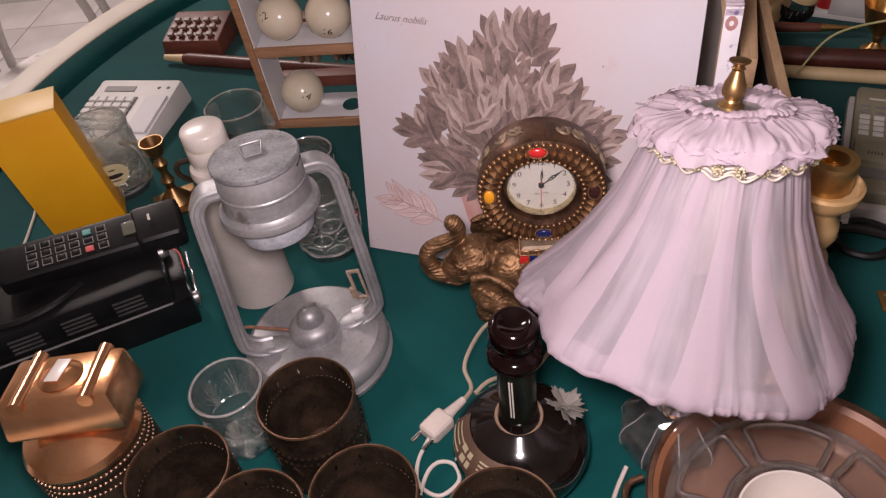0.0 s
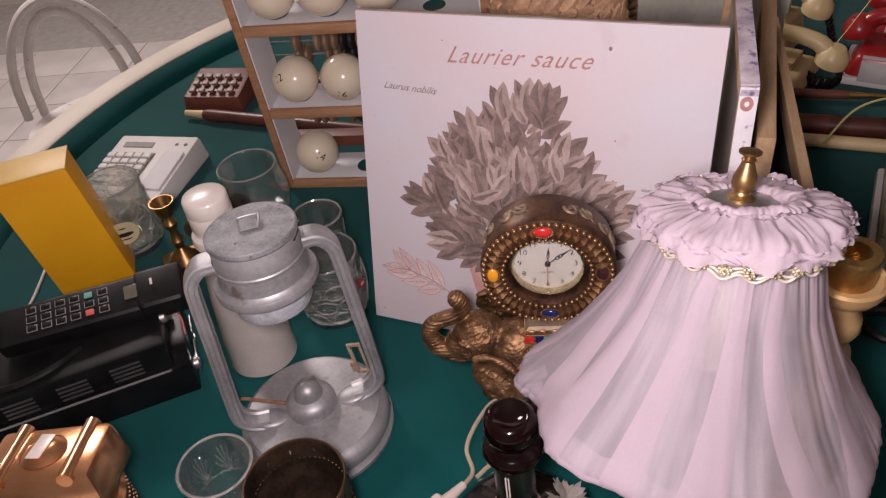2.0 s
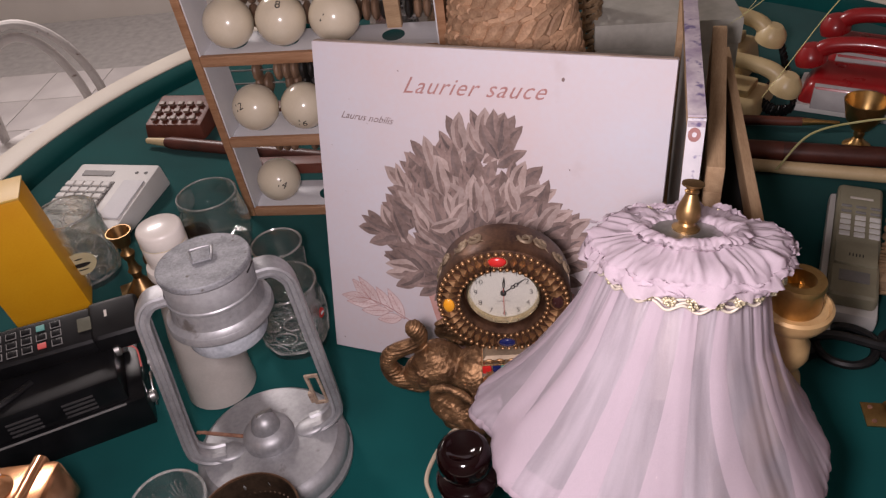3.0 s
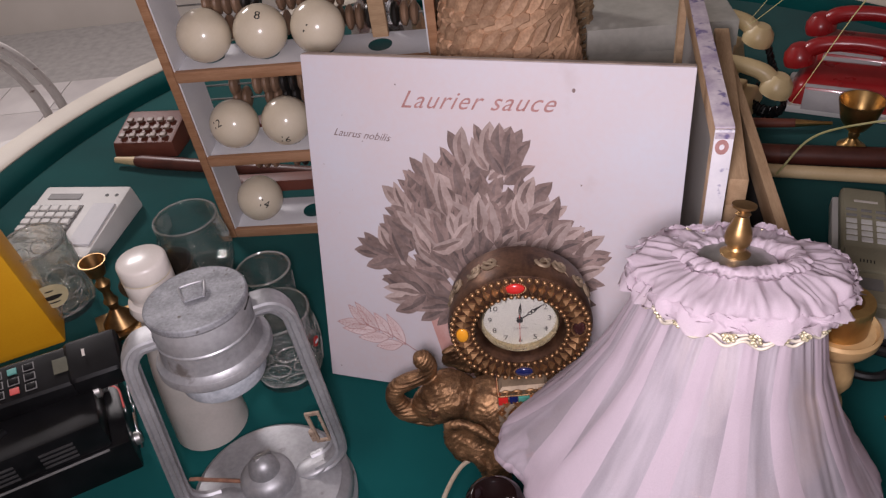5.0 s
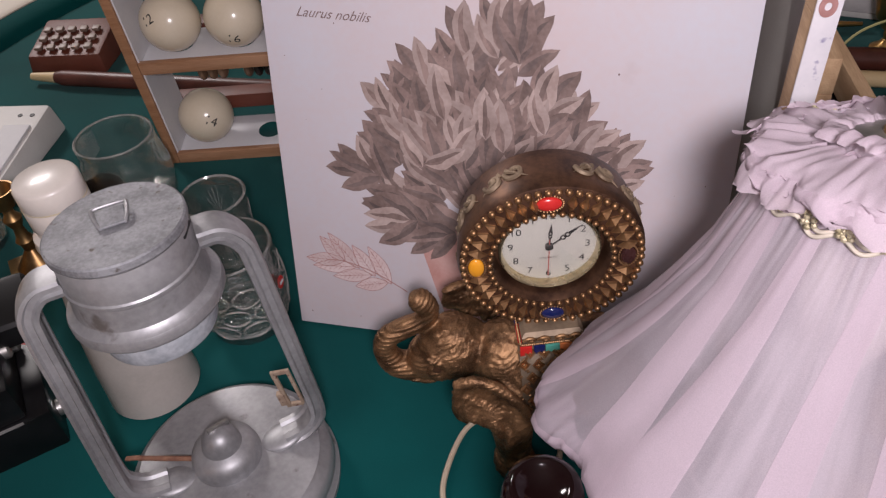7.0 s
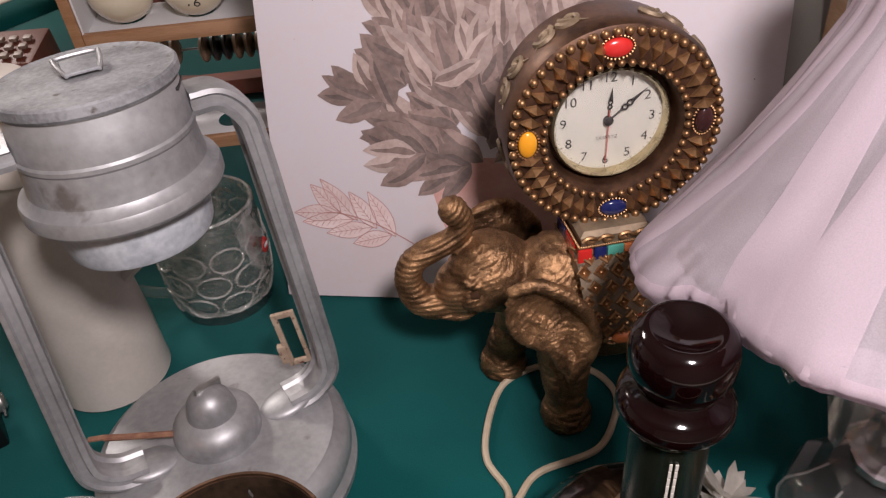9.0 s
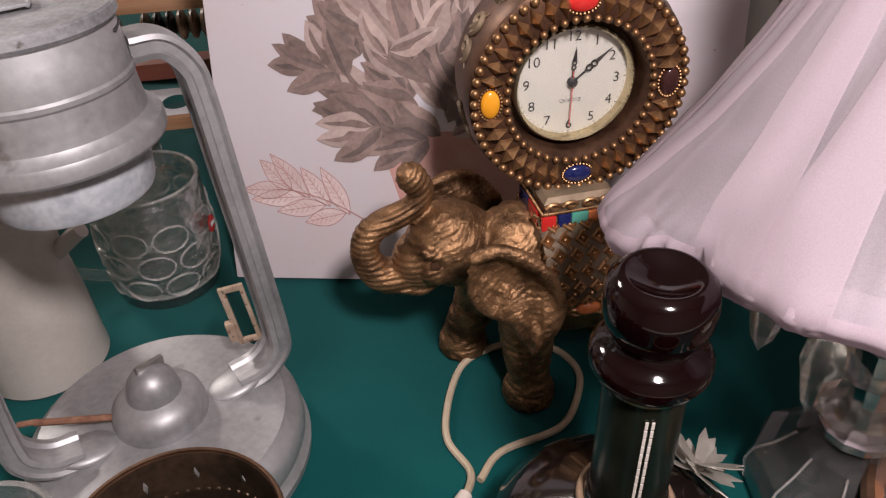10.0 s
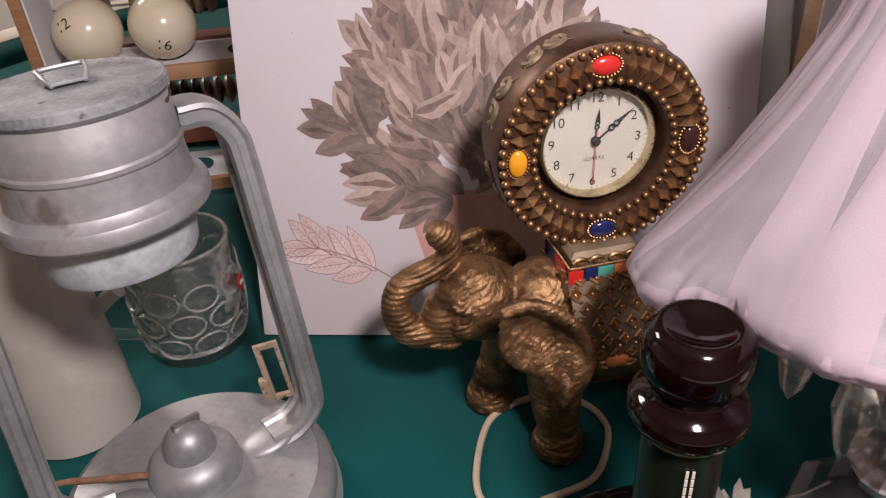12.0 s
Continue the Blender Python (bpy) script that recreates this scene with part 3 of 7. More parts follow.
def bush():
    """Rosettes of broad laurel leaves: outer shoots first, the front ones over them."""
    dark, pale, deep = bmesh.new(), bmesh.new(), bmesh.new()
    tips = ((0.208, 0.343), (0.178, 0.336), (0.230, 0.339), (0.135, 0.305), (0.117, 0.285), (0.099, 0.269), (0.170, 0.300), (0.255, 0.287), (0.282, 0.268), (0.296, 0.241), (0.331, 0.228), (0.334, 0.192), (0.050, 0.197), (0.084, 0.229), (0.080, 0.164), (0.079, 0.135), (0.098, 0.136), (0.117, 0.112), (0.323, 0.166))
    front = ((0.210, 0.232, 95, 0.050), (0.212, 0.180, 88, 0.052), (0.156, 0.258, 100, 0.050), (0.176, 0.212, 60, 0.046), (0.242, 0.246, 105, 0.042), (0.232, 0.200, 40, 0.044), (0.196, 0.240, 92, 0.044), (0.160, 0.200, 25, 0.042), (0.262, 0.205, 62, 0.040), (0.130, 0.205, 118, 0.040))
    root = Vector((0.200, 0.130))
    leaves = []

    def toward(d, turn):
        return Vector((d.x * math.cos(turn) - d.y * math.sin(turn), d.x * math.sin(turn) + d.y * math.cos(turn)))

    def rosette(end, d, count, size, rank):
        for j in range(count):
            turn = 0 if j == count - 1 else (0.40 + 0.22 * (j // 2)) * (1 if j % 2 else -1) + rng.uniform(-0.15, 0.15)
            ln = size * rng.uniform(0.85, 1.1)
            node = end - d * size * (1.0 if turn == 0 else 0.95 + 0.22 * (j // 2))
            q = end if turn == 0 else node + toward(d, turn) * ln
            leaves.append((rank, node, q, ln * rng.uniform(0.36, 0.47)))

    for tp in tips:
        tp = Vector(tp)
        d = (tp - root).normalized()
        d = (d + Vector((0, 0.25 if tp.y > 0.20 else 0.0))).normalized()
        rosette(tp, d, 6, 0.046, rng.uniform(0, 1))
        for f in (0.60,) if tp.y > 0.20 else ():
            rosette(root + (tp - root) * f + d * 0.010, d, 5, 0.046, 1.2 + rng.uniform(0, 0.6))
    for k in range(30):
        a, r = rng.uniform(0, 2 * math.pi), math.sqrt(rng.random())
        c = Vector((0.196 + 0.098 * r * math.cos(a), 0.218 + 0.058 * r * math.sin(a)))
        d = (c - Vector((0.200, 0.120))).normalized()
        rosette(c + d * 0.012, toward(d, rng.uniform(-0.3, 0.3)), 4, 0.048, 3 - 2 * r + rng.uniform(0, 0.4))
    leaves.sort(key=lambda v: v[0])
    for x, y, deg, ln in front:
        d = Vector((math.cos(radians(deg)), math.sin(radians(deg))))
        leaves.append((9, Vector((x, y)) - d * ln / 2, Vector((x, y)) + d * ln / 2, 0.40 * ln))
    z = 0.00006
    for rank, p, q, w in leaves:
        z += 0.0000035
        mid = (p + q) / 2
        chance = 0.10 if mid.y < 0.17 else 0.16 if mid.y < 0.21 else 0.34
        light = rank == 9 or rng.random() < chance
        leaf_halves(pale if light else dark, p, q, w, z, rng.uniform(-0.003, 0.003), dark if light else deep)
    return dark, pale, deep


bush_dark, bush_pale, bush_deep = bush()
part("flowerpot_print", flat(((0.128, 0.128), (0.158, 0.028), (0.292, 0.030), (0.318, 0.132)), 0.00005), POT_INK, picture, "faded terracotta pot", smooth=0)
part("dark_foliage_print", bush_dark, LEAF_INK, picture, "grey-brown laurel leaves", smooth=0)
part("deep_foliage_print", bush_deep, LEAF_DEEP, picture, "dark grey-brown leaf hearts", smooth=0)
part("pale_foliage_print", bush_pale, LEAF_PALE, picture, "pale taupe laurel leaves", smooth=0)


def ribbon(bm, pts, w, z):
    pts = [Vector((*p, 0)) for p in pts]
    pair = []
    for i, p in enumerate(pts):
        d = (pts[min(i + 1, len(pts) - 1)] - pts[max(i - 1, 0)]).normalized()
        s = Vector((-d.y, d.x, 0)) * w / 2
        pair.append((bm.verts.new((p.x + s.x, p.y + s.y, z)), bm.verts.new((p.x - s.x, p.y - s.y, z))))
    for a, b in zip(pair, pair[1:]):
        bm.faces.new((a[0], a[1], b[1], b[0]))


def sprig():
    fill, line = bmesh.new(), bmesh.new()
    a, b = Vector((0.119, 0.052)), Vector((0.054, 0.080))
    ribbon(line, [a.lerp(b, i / 8) + Vector((0, 0.004 * math.sin(i / 8 * 3.1))) for i in range(9)], 0.0010, 0.00020)
    for i, (f, side, ln) in enumerate(((0.25, 1, 0.046), (0.3, -1, 0.036), (0.5, 1, 0.040), (0.55, -1, 0.042), (0.75, 1, 0.048), (0.8, -1, 0.046), (0.97, 1, 0.036), (0.99, -1, 0.040))):
        p = a.lerp(b, f)
        ang = math.atan2(b.y - a.y, b.x - a.x) - side * (0.75 - 0.35 * f)
        d = Vector((math.cos(ang), math.sin(ang)))
        s = Vector((-d.y, d.x))
        n, w = 9, 0.0150
        up = [p + d * ln * k / n + s * w / 2 * math.sin(math.pi * (k / n) ** 0.9) for k in range(n + 1)]
        dn = [p + d * ln * k / n - s * w / 2 * math.sin(math.pi * (k / n) ** 0.9) for k in range(n + 1)]
        flat([(v.x, v.y) for v in up + dn[-2:0:-1]], 0.00006 + i * 0.000005, fill)
        ribbon(line, up, 0.0006, 0.00016)
        ribbon(line, dn, 0.0006, 0.00016)
        ribbon(line, [p, p + d * ln * 0.95], 0.0005, 0.00016)
        for k in range(2, 8):
            for sg in (1, -1):
                c = p + d * ln * k / n
                ribbon(line, [c, c + d * 0.004 + s * sg * w * 0.30 * math.sin(math.pi * k / n)], 0.00035, 0.00016)
    return fill, line


sp_fill, sp_line = sprig()
part("sprig_print", sp_fill, SPRIG_FILL, picture, "rose-tinted laurel sprig", smooth=0)
part("sprig_outline_print", sp_line, INK_RED, picture, "fine red-brown drawn outlines", smooth=0)
writing("Laurier sauce", 0.0265, INK_RED, picture, pose(0.110, 0.3525, 0.0002, 0, 0, 1.0), "title_lettering", 0.55, spacing=1.12)
writing("Laurus nobilis", 0.0118, INK_DARK, picture, pose(0.031, 0.318, 0.0002, 0, 0, -3), "caption_lettering", 0.5)
spots = bmesh.new()
for k in range(26):
    u, v, r = rng.uniform(0.01, 0.39), rng.uniform(0.01, 0.39), rng.uniform(0.0003, 0.0009)
    if k == 0:
        u, v, r = 0.292, 0.378, 0.0018
    flat([(u + r * math.cos(a), v + r * 1.3 * math.sin(a)) for a in (i * math.pi / 4 for i in range(8))], 0.00025, spots)
tagged(part("specks", spots, INK_DARK, picture, smooth=0), kind="stuff")


# ---- the storm lantern ----
lantern = thing("storm_lantern", "dull grey kerosene storm lantern without its glass", "lantern", -0.039, -0.168, 0, 20)
BENT = Matrix(((1, 0, -0.013, 0.0006), (0, 1, 0.105, -0.0047), (0, 0, 0.982, 0.0008), (0, 0, 0, 1)))  # the upper works lean back a little
part("tank", lathe([(0, 0), (0.085, 0), (0.089, 0.004), (0.0895, 0.010), (0.0870, 0.013), (0.0855, 0.016), (0.087, 0.020), (0.0865, 0.029), (0.084, 0.034), (0.080, 0.037), (0.077, 0.0405), (0.060, 0.043), (0.036, 0.045), (0.0, 0.046)], 72), ZINC, lantern, "round grey fuel tank with stepped edge")
part("burner_dome", lathe([(0.029, 0.044), (0.0292, 0.050), (0.0275, 0.057), (0.0225, 0.0625), (0.0175, 0.0645), (0.0166, 0.065), (0.0160, 0.069), (0.0140, 0.076), (0.0095, 0.0815), (0.004, 0.0838), (0, 0.084)], 48), ZINC, lantern, "grey domed burner cap")
slit = bmesh.new()
box(0.019, 0.0035, 0.006, 0.001, slit, pose(0.002, 0.003, 0.0800, 0, 8, 20))
part("wick_slot", slit, STEEL, lantern, "dark bent wick slot")
knob = part("wick_lever", tube(smooth_path(((-0.027, 0.006, 0.053), (-0.045, 0.014, 0.055), (-0.068, 0.024, 0.058))), 0.0022, 8), RUST, lantern, "rusty wick lever")
part("lever_end", box(0.012, 0.0045, 0.0016, 0.0006, m=pose(-0.0720, 0.0255, 0.0578, 10, 0, 158)), RUST, knob)
ch = [(0.300, 0.0), (0.300, 0.0470), (0.296, 0.0486), (0.2905, 0.0486), (0.289, 0.0492), (0.2735, 0.0498), (0.2722, 0.0510), (0.2700, 0.0510), (0.2686, 0.0500), (0.2580, 0.0510), (0.2520, 0.0520), (0.2490, 0.0545), (0.2475, 0.0580), (0.2455, 0.0590), (0.2395, 0.0590), (0.2378, 0.0578), (0.2370, 0.0460), (0.240, 0.0445), (0.285, 0.0440), (0.285, 0.0)]
chimney = part("chimney", lathe([(r * 0.89, z) for z, r in ch], 64), ZINC, lantern, "grey ribbed chimney hood", m=BENT, smooth=28)
part("globe_collar", lathe([(0.0410, 0.2360), (0.0412, 0.2280), (0.0396, 0.2130), (0.0384, 0.2105), (0.0372, 0.2120), (0.0378, 0.2280), (0.0378, 0.2360)], 64), ZINC_PALE, chimney, "bluish chalky globe collar")
part("chimney_lid", lathe([(0.0, 0.3040), (0.036, 0.3036), (0.0420, 0.3034), (0.0440, 0.3040), (0.0452, 0.3030), (0.0454, 0.2985), (0.0440, 0.2965), (0.0420, 0.2965)], 64), LID_GREY, chimney, "scratched flat lid", smooth=30)
hb = smooth_path(((-0.0075, -0.006, 0.306), (-0.0095, -0.001, 0.3080), (-0.0108, 0.008, 0.3095), (-0.009, 0.0125, 0.3100), (0.009, 0.0125, 0.3100), (0.0108, 0.008, 0.3095), (0.0095, -0.001, 0.3080), (0.0075, -0.006, 0.306)), 6)
part("lid_loop", tube(hb, 0.0013, 8), ZINC, chimney, "bent wire loop")
part("lid_tab", box(0.018, 0.017, 0.0018, 0.0006, m=pose(0, 0.002, 0.3066, 7, 0, 0), taper=0.96), LID_GREY, chimney, "bent metal tab")
# black strips paint the shade in the gap beneath the lid
for a in (-20, 100):
    part("slot_strip", box(0.0026, 0.018, 0.0016, 0.0005, m=pose(0.0424 * math.cos(radians(a)), 0.0424 * math.sin(radians(a)), 0.2905, 0, 0, a)), BLACK_INK, chimney, "black strip for the shaded gap beneath the lid")
part("lid_seam", lathe([(0.0424, 0.2950), (0.0436, 0.2958), (0.0436, 0.2966), (0.0424, 0.2970), (0.0424, 0.2950)], 64), GRIME, chimney, "grimy seam")
sec = [(-0.0112, -0.0070), (-0.0122, -0.0045), (-0.0098, -0.0030), (-0.0098, 0.0010), (-0.0122, 0.0024), (-0.0112, 0.0056), (-0.0062, 0.0062), (-0.0040, 0.0040), (0.0040, 0.0040), (0.0062, 0.0062), (0.0112, 0.0056), (0.0122, 0.0024), (0.0098, 0.0010), (0.0098, -0.0030), (0.0122, -0.0045), (0.0112, -0.0070), (0.005, -0.0080), (-0.005, -0.0080)]
for sgn in (1, -1):
    pts = ((0.052, 0.0475), (0.068, 0.0500), (0.0800, 0.0600), (0.0835, 0.075), (0.0815, 0.12), (0.0775, 0.19), (0.0745, 0.245), (0.0715, 0.262), (0.0610, 0.2745), (0.046, 0.2760))
    arm = part("side_tube", sweep([(sgn * (p.x - 0.0025), 0, p.y) for p in smooth_path([(x, z, 0) for x, z in pts], 6)], sec, (0, sgn, 0)), ZINC, lantern, "grooved side tube", m=BENT)
    part("tube_foot", ball(0.02, 1.0, 0.72, 0.26, m=pose(sgn * 0.047, 0, 0.0445, 0, sgn * -6, 0), sub=3), ZINC, arm, "soldered foot")
latch = bmesh.new()
for q in (box(0.004, 0.003, 0.048, 0.0007, m=pose(0, 0, 0)), box(0.012, 0.003, 0.004, 0.0007, m=pose(0.006, 0, 0.044)), box(0.012, 0.003, 0.004, 0.0007, m=pose(0.006, 0, 0.0)), box(0.003, 0.003, 0.048, 0.0007, m=pose(0.0125, 0, 0)), box(0.006, 0.005, 0.016, 0.001, m=pose(-0.003, 0, 0.004))):
    merge(q, latch)
part("latch", latch, LATCH_TIN, lantern, "rusty globe lifter latch", m=pose(0.062, 0.012, 0.062, 0, -6, -20))


# ---- the elephant clock ----
EC = Vector((0.2365, -0.152, 0.2187))
clock = thing("elephant_clock", "gilt elephant figurine carrying a round jewelled clock", "clock", 0, 0, 0)


def capsule_chain(bm, pts, radii, steps=6, seg=14):
    line = smooth_path(pts, steps)
    n = len(radii) - 1

    def rad(f):
        x = f * n
        i = min(int(x), n - 1)
        return radii[i] + (radii[i + 1] - radii[i]) * (x - i)
    tube(line, rad, seg, bm)
    for p, r in ((line[0], radii[0]), (line[-1], radii[-1])):
        ball(r, bm=bm, m=Matrix.Translation(p))


def ellipsoid(bm, c, r, rx=0, ry=0, rz=0, sub=3):
    ball(1, *r, bm=bm, m=pose(*c, rx, ry, rz), sub=sub)


e = bmesh.new()
ellipsoid(e, (0.243, -0.145, 0.089), (0.056, 0.044, 0.049))
ellipsoid(e, (0.272, -0.142, 0.084), (0.040, 0.040, 0.046))
ellipsoid(e, (0.205, -0.138, 0.096), (0.034, 0.032, 0.042))
ellipsoid(e, (0.163, -0.130, 0.110), (0.033, 0.027, 0.030), 0, 20, 0)
ellipsoid(e, (0.161, -0.130, 0.129), (0.021, 0.020, 0.013))
ellipsoid(e, (0.143, -0.129, 0.102), (0.022, 0.020, 0.021), 0, -25, 0)
ellipsoid(e, (0.140, -0.128, 0.085), (0.019, 0.011, 0.007), 0, 10, 0)
for brow in (-0.150, -0.110):
    ellipsoid(e, (0.147, brow, 0.118), (0.011, 0.005, 0.004), 0, 25, 0)
    ellipsoid(e, (0.150, brow, 0.104), (0.013, 0.006, 0.010))
capsule_chain(e, ((0.150, -0.128, 0.098), (0.128, -0.128, 0.090), (0.112, -0.127, 0.094), (0.1045, -0.126, 0.110), (0.108, -0.126, 0.126), (0.122, -0.125, 0.134), (0.138, -0.124, 0.140), (0.145, -0.123, 0.151), (0.139, -0.123, 0.162)), (0.0175, 0.0140, 0.0120, 0.0100, 0.0094, 0.0090, 0.0084, 0.0084, 0.0104))
for lx, ly, foot in ((0.203, -0.172, (0.2035, -0.178)), (0.185, -0.118, (0.172, -0.117)), (0.285, -0.165, (0.286, -0.170)), (0.282, -0.117, (0.284, -0.113))):
    capsule_chain(e, ((lx + 0.004, ly * 0.8 - 0.024, 0.085), (lx, ly, 0.052), (foot[0], foot[1], 0.022)), (0.024, 0.0185, 0.0140))
    lathe([(0, 0), (0.0165, 0.0), (0.0185, 0.004), (0.0180, 0.012), (0.0145, 0.021), (0, 0.024)], 20, e, pose(foot[0], foot[1], 0))
for ey, sg, top, low in ((-0.189, -1, 0.146, 0.074), (-0.092, 1, 0.130, 0.080)):

    def ear(u, v):
        """A point of the ear: u from the head to the outer edge, v from top to tip."""
        inner = 0.160 - 0.005 * math.sin(math.pi * v) + 0.022 * v ** 2.5
        outer = 0.190 + 0.023 * math.sin(math.pi * (0.15 + 0.6 * v)) - 0.010 * v ** 3
        x = inner + (outer - inner) * u
        z = top - (top - low) * v - 0.013 * u * u * (1 - v) + 0.006 * math.sin(math.pi * u) * (1 - v) + 0.024 * (1 - u) ** 1.5 * v * v
        hollow = 0.006 * math.sin(math.pi * u) * math.sin(math.pi * min(1, v * 1.7))
        folds = 0.0036 * math.sin(u * 15 + 1.2 * v) * min(1, max(0, v * 2 - 0.7))
        return Vector((x, ey + sg * (0.003 + 0.010 * u ** 1.5 + 0.004 * (1 - v) ** 2 + 0.006 * v - hollow + folds), z))
    for i in range(13):
        for j in range(19):
            ball(0.0030, bm=e, m=Matrix.Translation(ear(i / 12, j / 18)), sub=1)
    capsule_chain(e, [ear(q, 0) for q in (0, 0.35, 0.7, 1)] + [ear(1, q) for q in (0.15, 0.35, 0.55, 0.75, 0.92, 1)], (0.0042, 0.0048, 0.0050, 0.0046, 0.0042, 0.0040, 0.0038, 0.0036, 0.0034, 0.0032), seg=10)
    for k in range(5):
        capsule_chain(e, [ear(0.12 + 0.19 * k * f, 0.25 + 0.70 * f) + Vector((0, sg * 0.001, 0)) for f in (0, 0.35, 0.7, 1)], (0.0022, 0.0038, 0.0042, 0.0026), steps=4, seg=8)
for tx in (-0.140, -0.116):
    capsule_chain(e, ((0.152, tx, 0.092), (0.138, tx, 0.083), (0.124, tx, 0.085)), (0.0045, 0.0038, 0.002), steps=4)
capsule_chain(e, ((0.308, -0.140, 0.10), (0.318, -0.142, 0.075), (0.314, -0.146, 0.05)), (0.005, 0.004, 0.004))
hide = remeshed(e, 0.0013, 2)
hide.normal_update()
for v in hide.verts:
    c = v.co
    warp = 0.010 * noise.noise(c * 40)
    w = 0.30 * abs(math.sin((c.z * 0.9 - c.x * 0.5 + warp) * 1100)) ** 0.7 + 0.28 * abs(noise.noise(Vector((c.x * 320, c.y * 320, c.z * 700)))) + 0.5 * abs(noise.noise(c * 130))
    if c.z < 0.06:
        w = 1.1 * abs(noise.noise(Vector((c.x * 70, c.y * 70, c.z * 330)))) + 0.4 * abs(noise.noise(c * 220))
    if c.x < 0.150 and c.z > 0.085:
        w = 0.35 + 0.20 * math.sin(math.hypot(c.x - 0.108, c.z - 0.20) * 1500)
    v.co = c + v.normal * (0.0007 - 0.0026 * w)
    v.co.z = max(0.0, v.co.z)
figure = part("elephant", hide, BRONZE, clock, "bronze-painted elephant with raised trunk", smooth=180)
part("eye", lathe([(0, 0), (0.004, 0.0004), (0.0034, 0.002), (0, 0.0026)], 12, m=pose(0.146, -0.1520, 0.1105, 80, 0, -20)), BRONZE_CASE, clock)

# saddle cloth with raised diamonds
SB = pose(0.246, -0.147, 0.094)
sad = bmesh.new()
n_u, n_v = 16, 10
grid = [[sad.verts.new(SB @ Vector((-0.036 + 0.078 * i / n_u, -0.0468 * math.cos(a) * math.sqrt(max(0.05, 1 - ((-0.036 + 0.078 * i / n_u) / 0.075) ** 2)), 0.0495 * math.sin(a)))) for i in range(n_u + 1)] for a in (radians(-6 + 96 * j / n_v) for j in range(n_v + 1))]
for r1, r2 in zip(grid, grid[1:]):
    for i in range(n_u):
        sad.faces.new((r1[i], r1[i + 1], r2[i + 1], r2[i]))
bmesh.ops.solidify(sad, geom=sad.faces[:], thickness=0.004)
saddle = part("saddle_cloth", sad, SADDLE, clock, "gilt saddle cloth with raised diamonds")


def on_saddle(u, deg):
    a = radians(deg)
    k = math.sqrt(max(0.05, 1 - (u / 0.075) ** 2))
    p = SB @ Vector((u, -0.0470 * math.cos(a) * k, 0.0497 * math.sin(a)))
    nrm = Vector((u * 0.3, -math.cos(a), math.sin(a))).normalized()
    return Matrix.Translation(p) @ nrm.to_track_quat("Z", "Y").to_matrix().to_4x4()


di = lathe([(0.0050, -0.001), (0.0050, 0.0012), (0.0036, 0.0020), (0.0023, 0.0003), (0.0010, 0.0018), (0, 0.0020)], 4)
first = None
for j, deg in enumerate(range(2, 84, 12)):
    for i in range(7):
        u = -0.033 + 0.0108 * i + (0.0054 if j % 2 else 0)
        m = on_saddle(u, deg)
        if first is None:
            first = part("diamond", di, GOLD_BEAD, saddle, m=m, smooth=0)
        else:
            again(first, "diamond", saddle, m)
studs = bmesh.new()
for j, deg in enumerate(range(2, 84, 12)):
    for i in range(15):
        m = on_saddle(-0.036 + 0.0054 * i, deg + (6 if i % 2 else 0))
        ball(0.0015, bm=studs, m=m, sub=1)
tagged(part("saddle_studs", studs, GOLD_BEAD, saddle), kind="stuff")
part("coral_stone", ball(0.0085, 1, 0.62, 0.4, m=on_saddle(-0.010, -6), sub=3), GEM_CORAL, clock, "orange coral cabochon")
scroll = bmesh.new()
for k in range(5):
    tube(smooth_path([on_saddle(-0.034 + 0.016 * k + 0.006 * math.cos(q * 1.3) * (1 - q / 8), -9 - 4 * math.sin(q * 1.3) * (1 - q / 8)).translation for q in range(7)], 4), 0.0016, 6, scroll)
part("scroll_border", scroll, GOLD_BEAD, saddle, "gilt scrolled border")

# pedestal between saddle and case
ped = bmesh.new()
lathe([(0.036, 0.126), (0.035, 0.133), (0.0325, 0.135), (0.031, 0.146), (0.0325, 0.1505), (0.0335, 0.1540), (0.0290, 0.1570), (0, 0.1570)], 4, ped, pose(0.236, -0.143, 0, 0, 0, 45))
pedestal = part("pedestal", ped, SADDLE, clock, "gilt scrolled pedestal", smooth=0)
rope = bmesh.new()
for zc in (0.1335, 0.1475):
    for i in range(34):
        for sx, sy in ((1, 0), (0, 1)):
            q = -0.0245 + 0.049 * i / 33
            ball(0.0011, bm=rope, m=pose(0.236 + q, -0.143 - 0.0245, zc) if sx else pose(0.236 - 0.0245, -0.143 + q, zc), sub=1)
tagged(part("rope_moulding", rope, GOLD_BEAD, pedestal), kind="stuff")
for i, (ma, w) in enumerate(((GEM_RED, 0.011), (GEM_BLUE, 0.010), (TEAL, 0.013), (GEM_CORAL, 0.011), (GEM_RED, 0.011))):
    x = 0.2155 + i * 0.0102
    part("enamel_tile", box(w * 0.84, 0.003, 0.0105, 0.0006, m=pose(x, -0.1672, 0.1352)), ma, pedestal)
for i, ma in enumerate((GEM_RED, GEM_BLUE)):
    part("enamel_tile", box(0.003, 0.018, 0.0105, 0.0006, m=pose(0.2118, -0.152 + i * 0.018, 0.1352)), ma, pedestal)
cur = bmesh.new()
for k in (-1, 1):
    for s in (0, 1):
        tube(smooth_path([(0.236 + k * (0.006 + 0.011 * s + 0.0055 * math.cos(q) * (1 - q / 9)), -0.1668, 0.1512 + 0.0030 * math.sin(q) * (1 - q / 9)) for q in range(8)], 4), 0.0013, 6, cur)
part("pedestal_scroll", cur, GOLD_BEAD, pedestal)

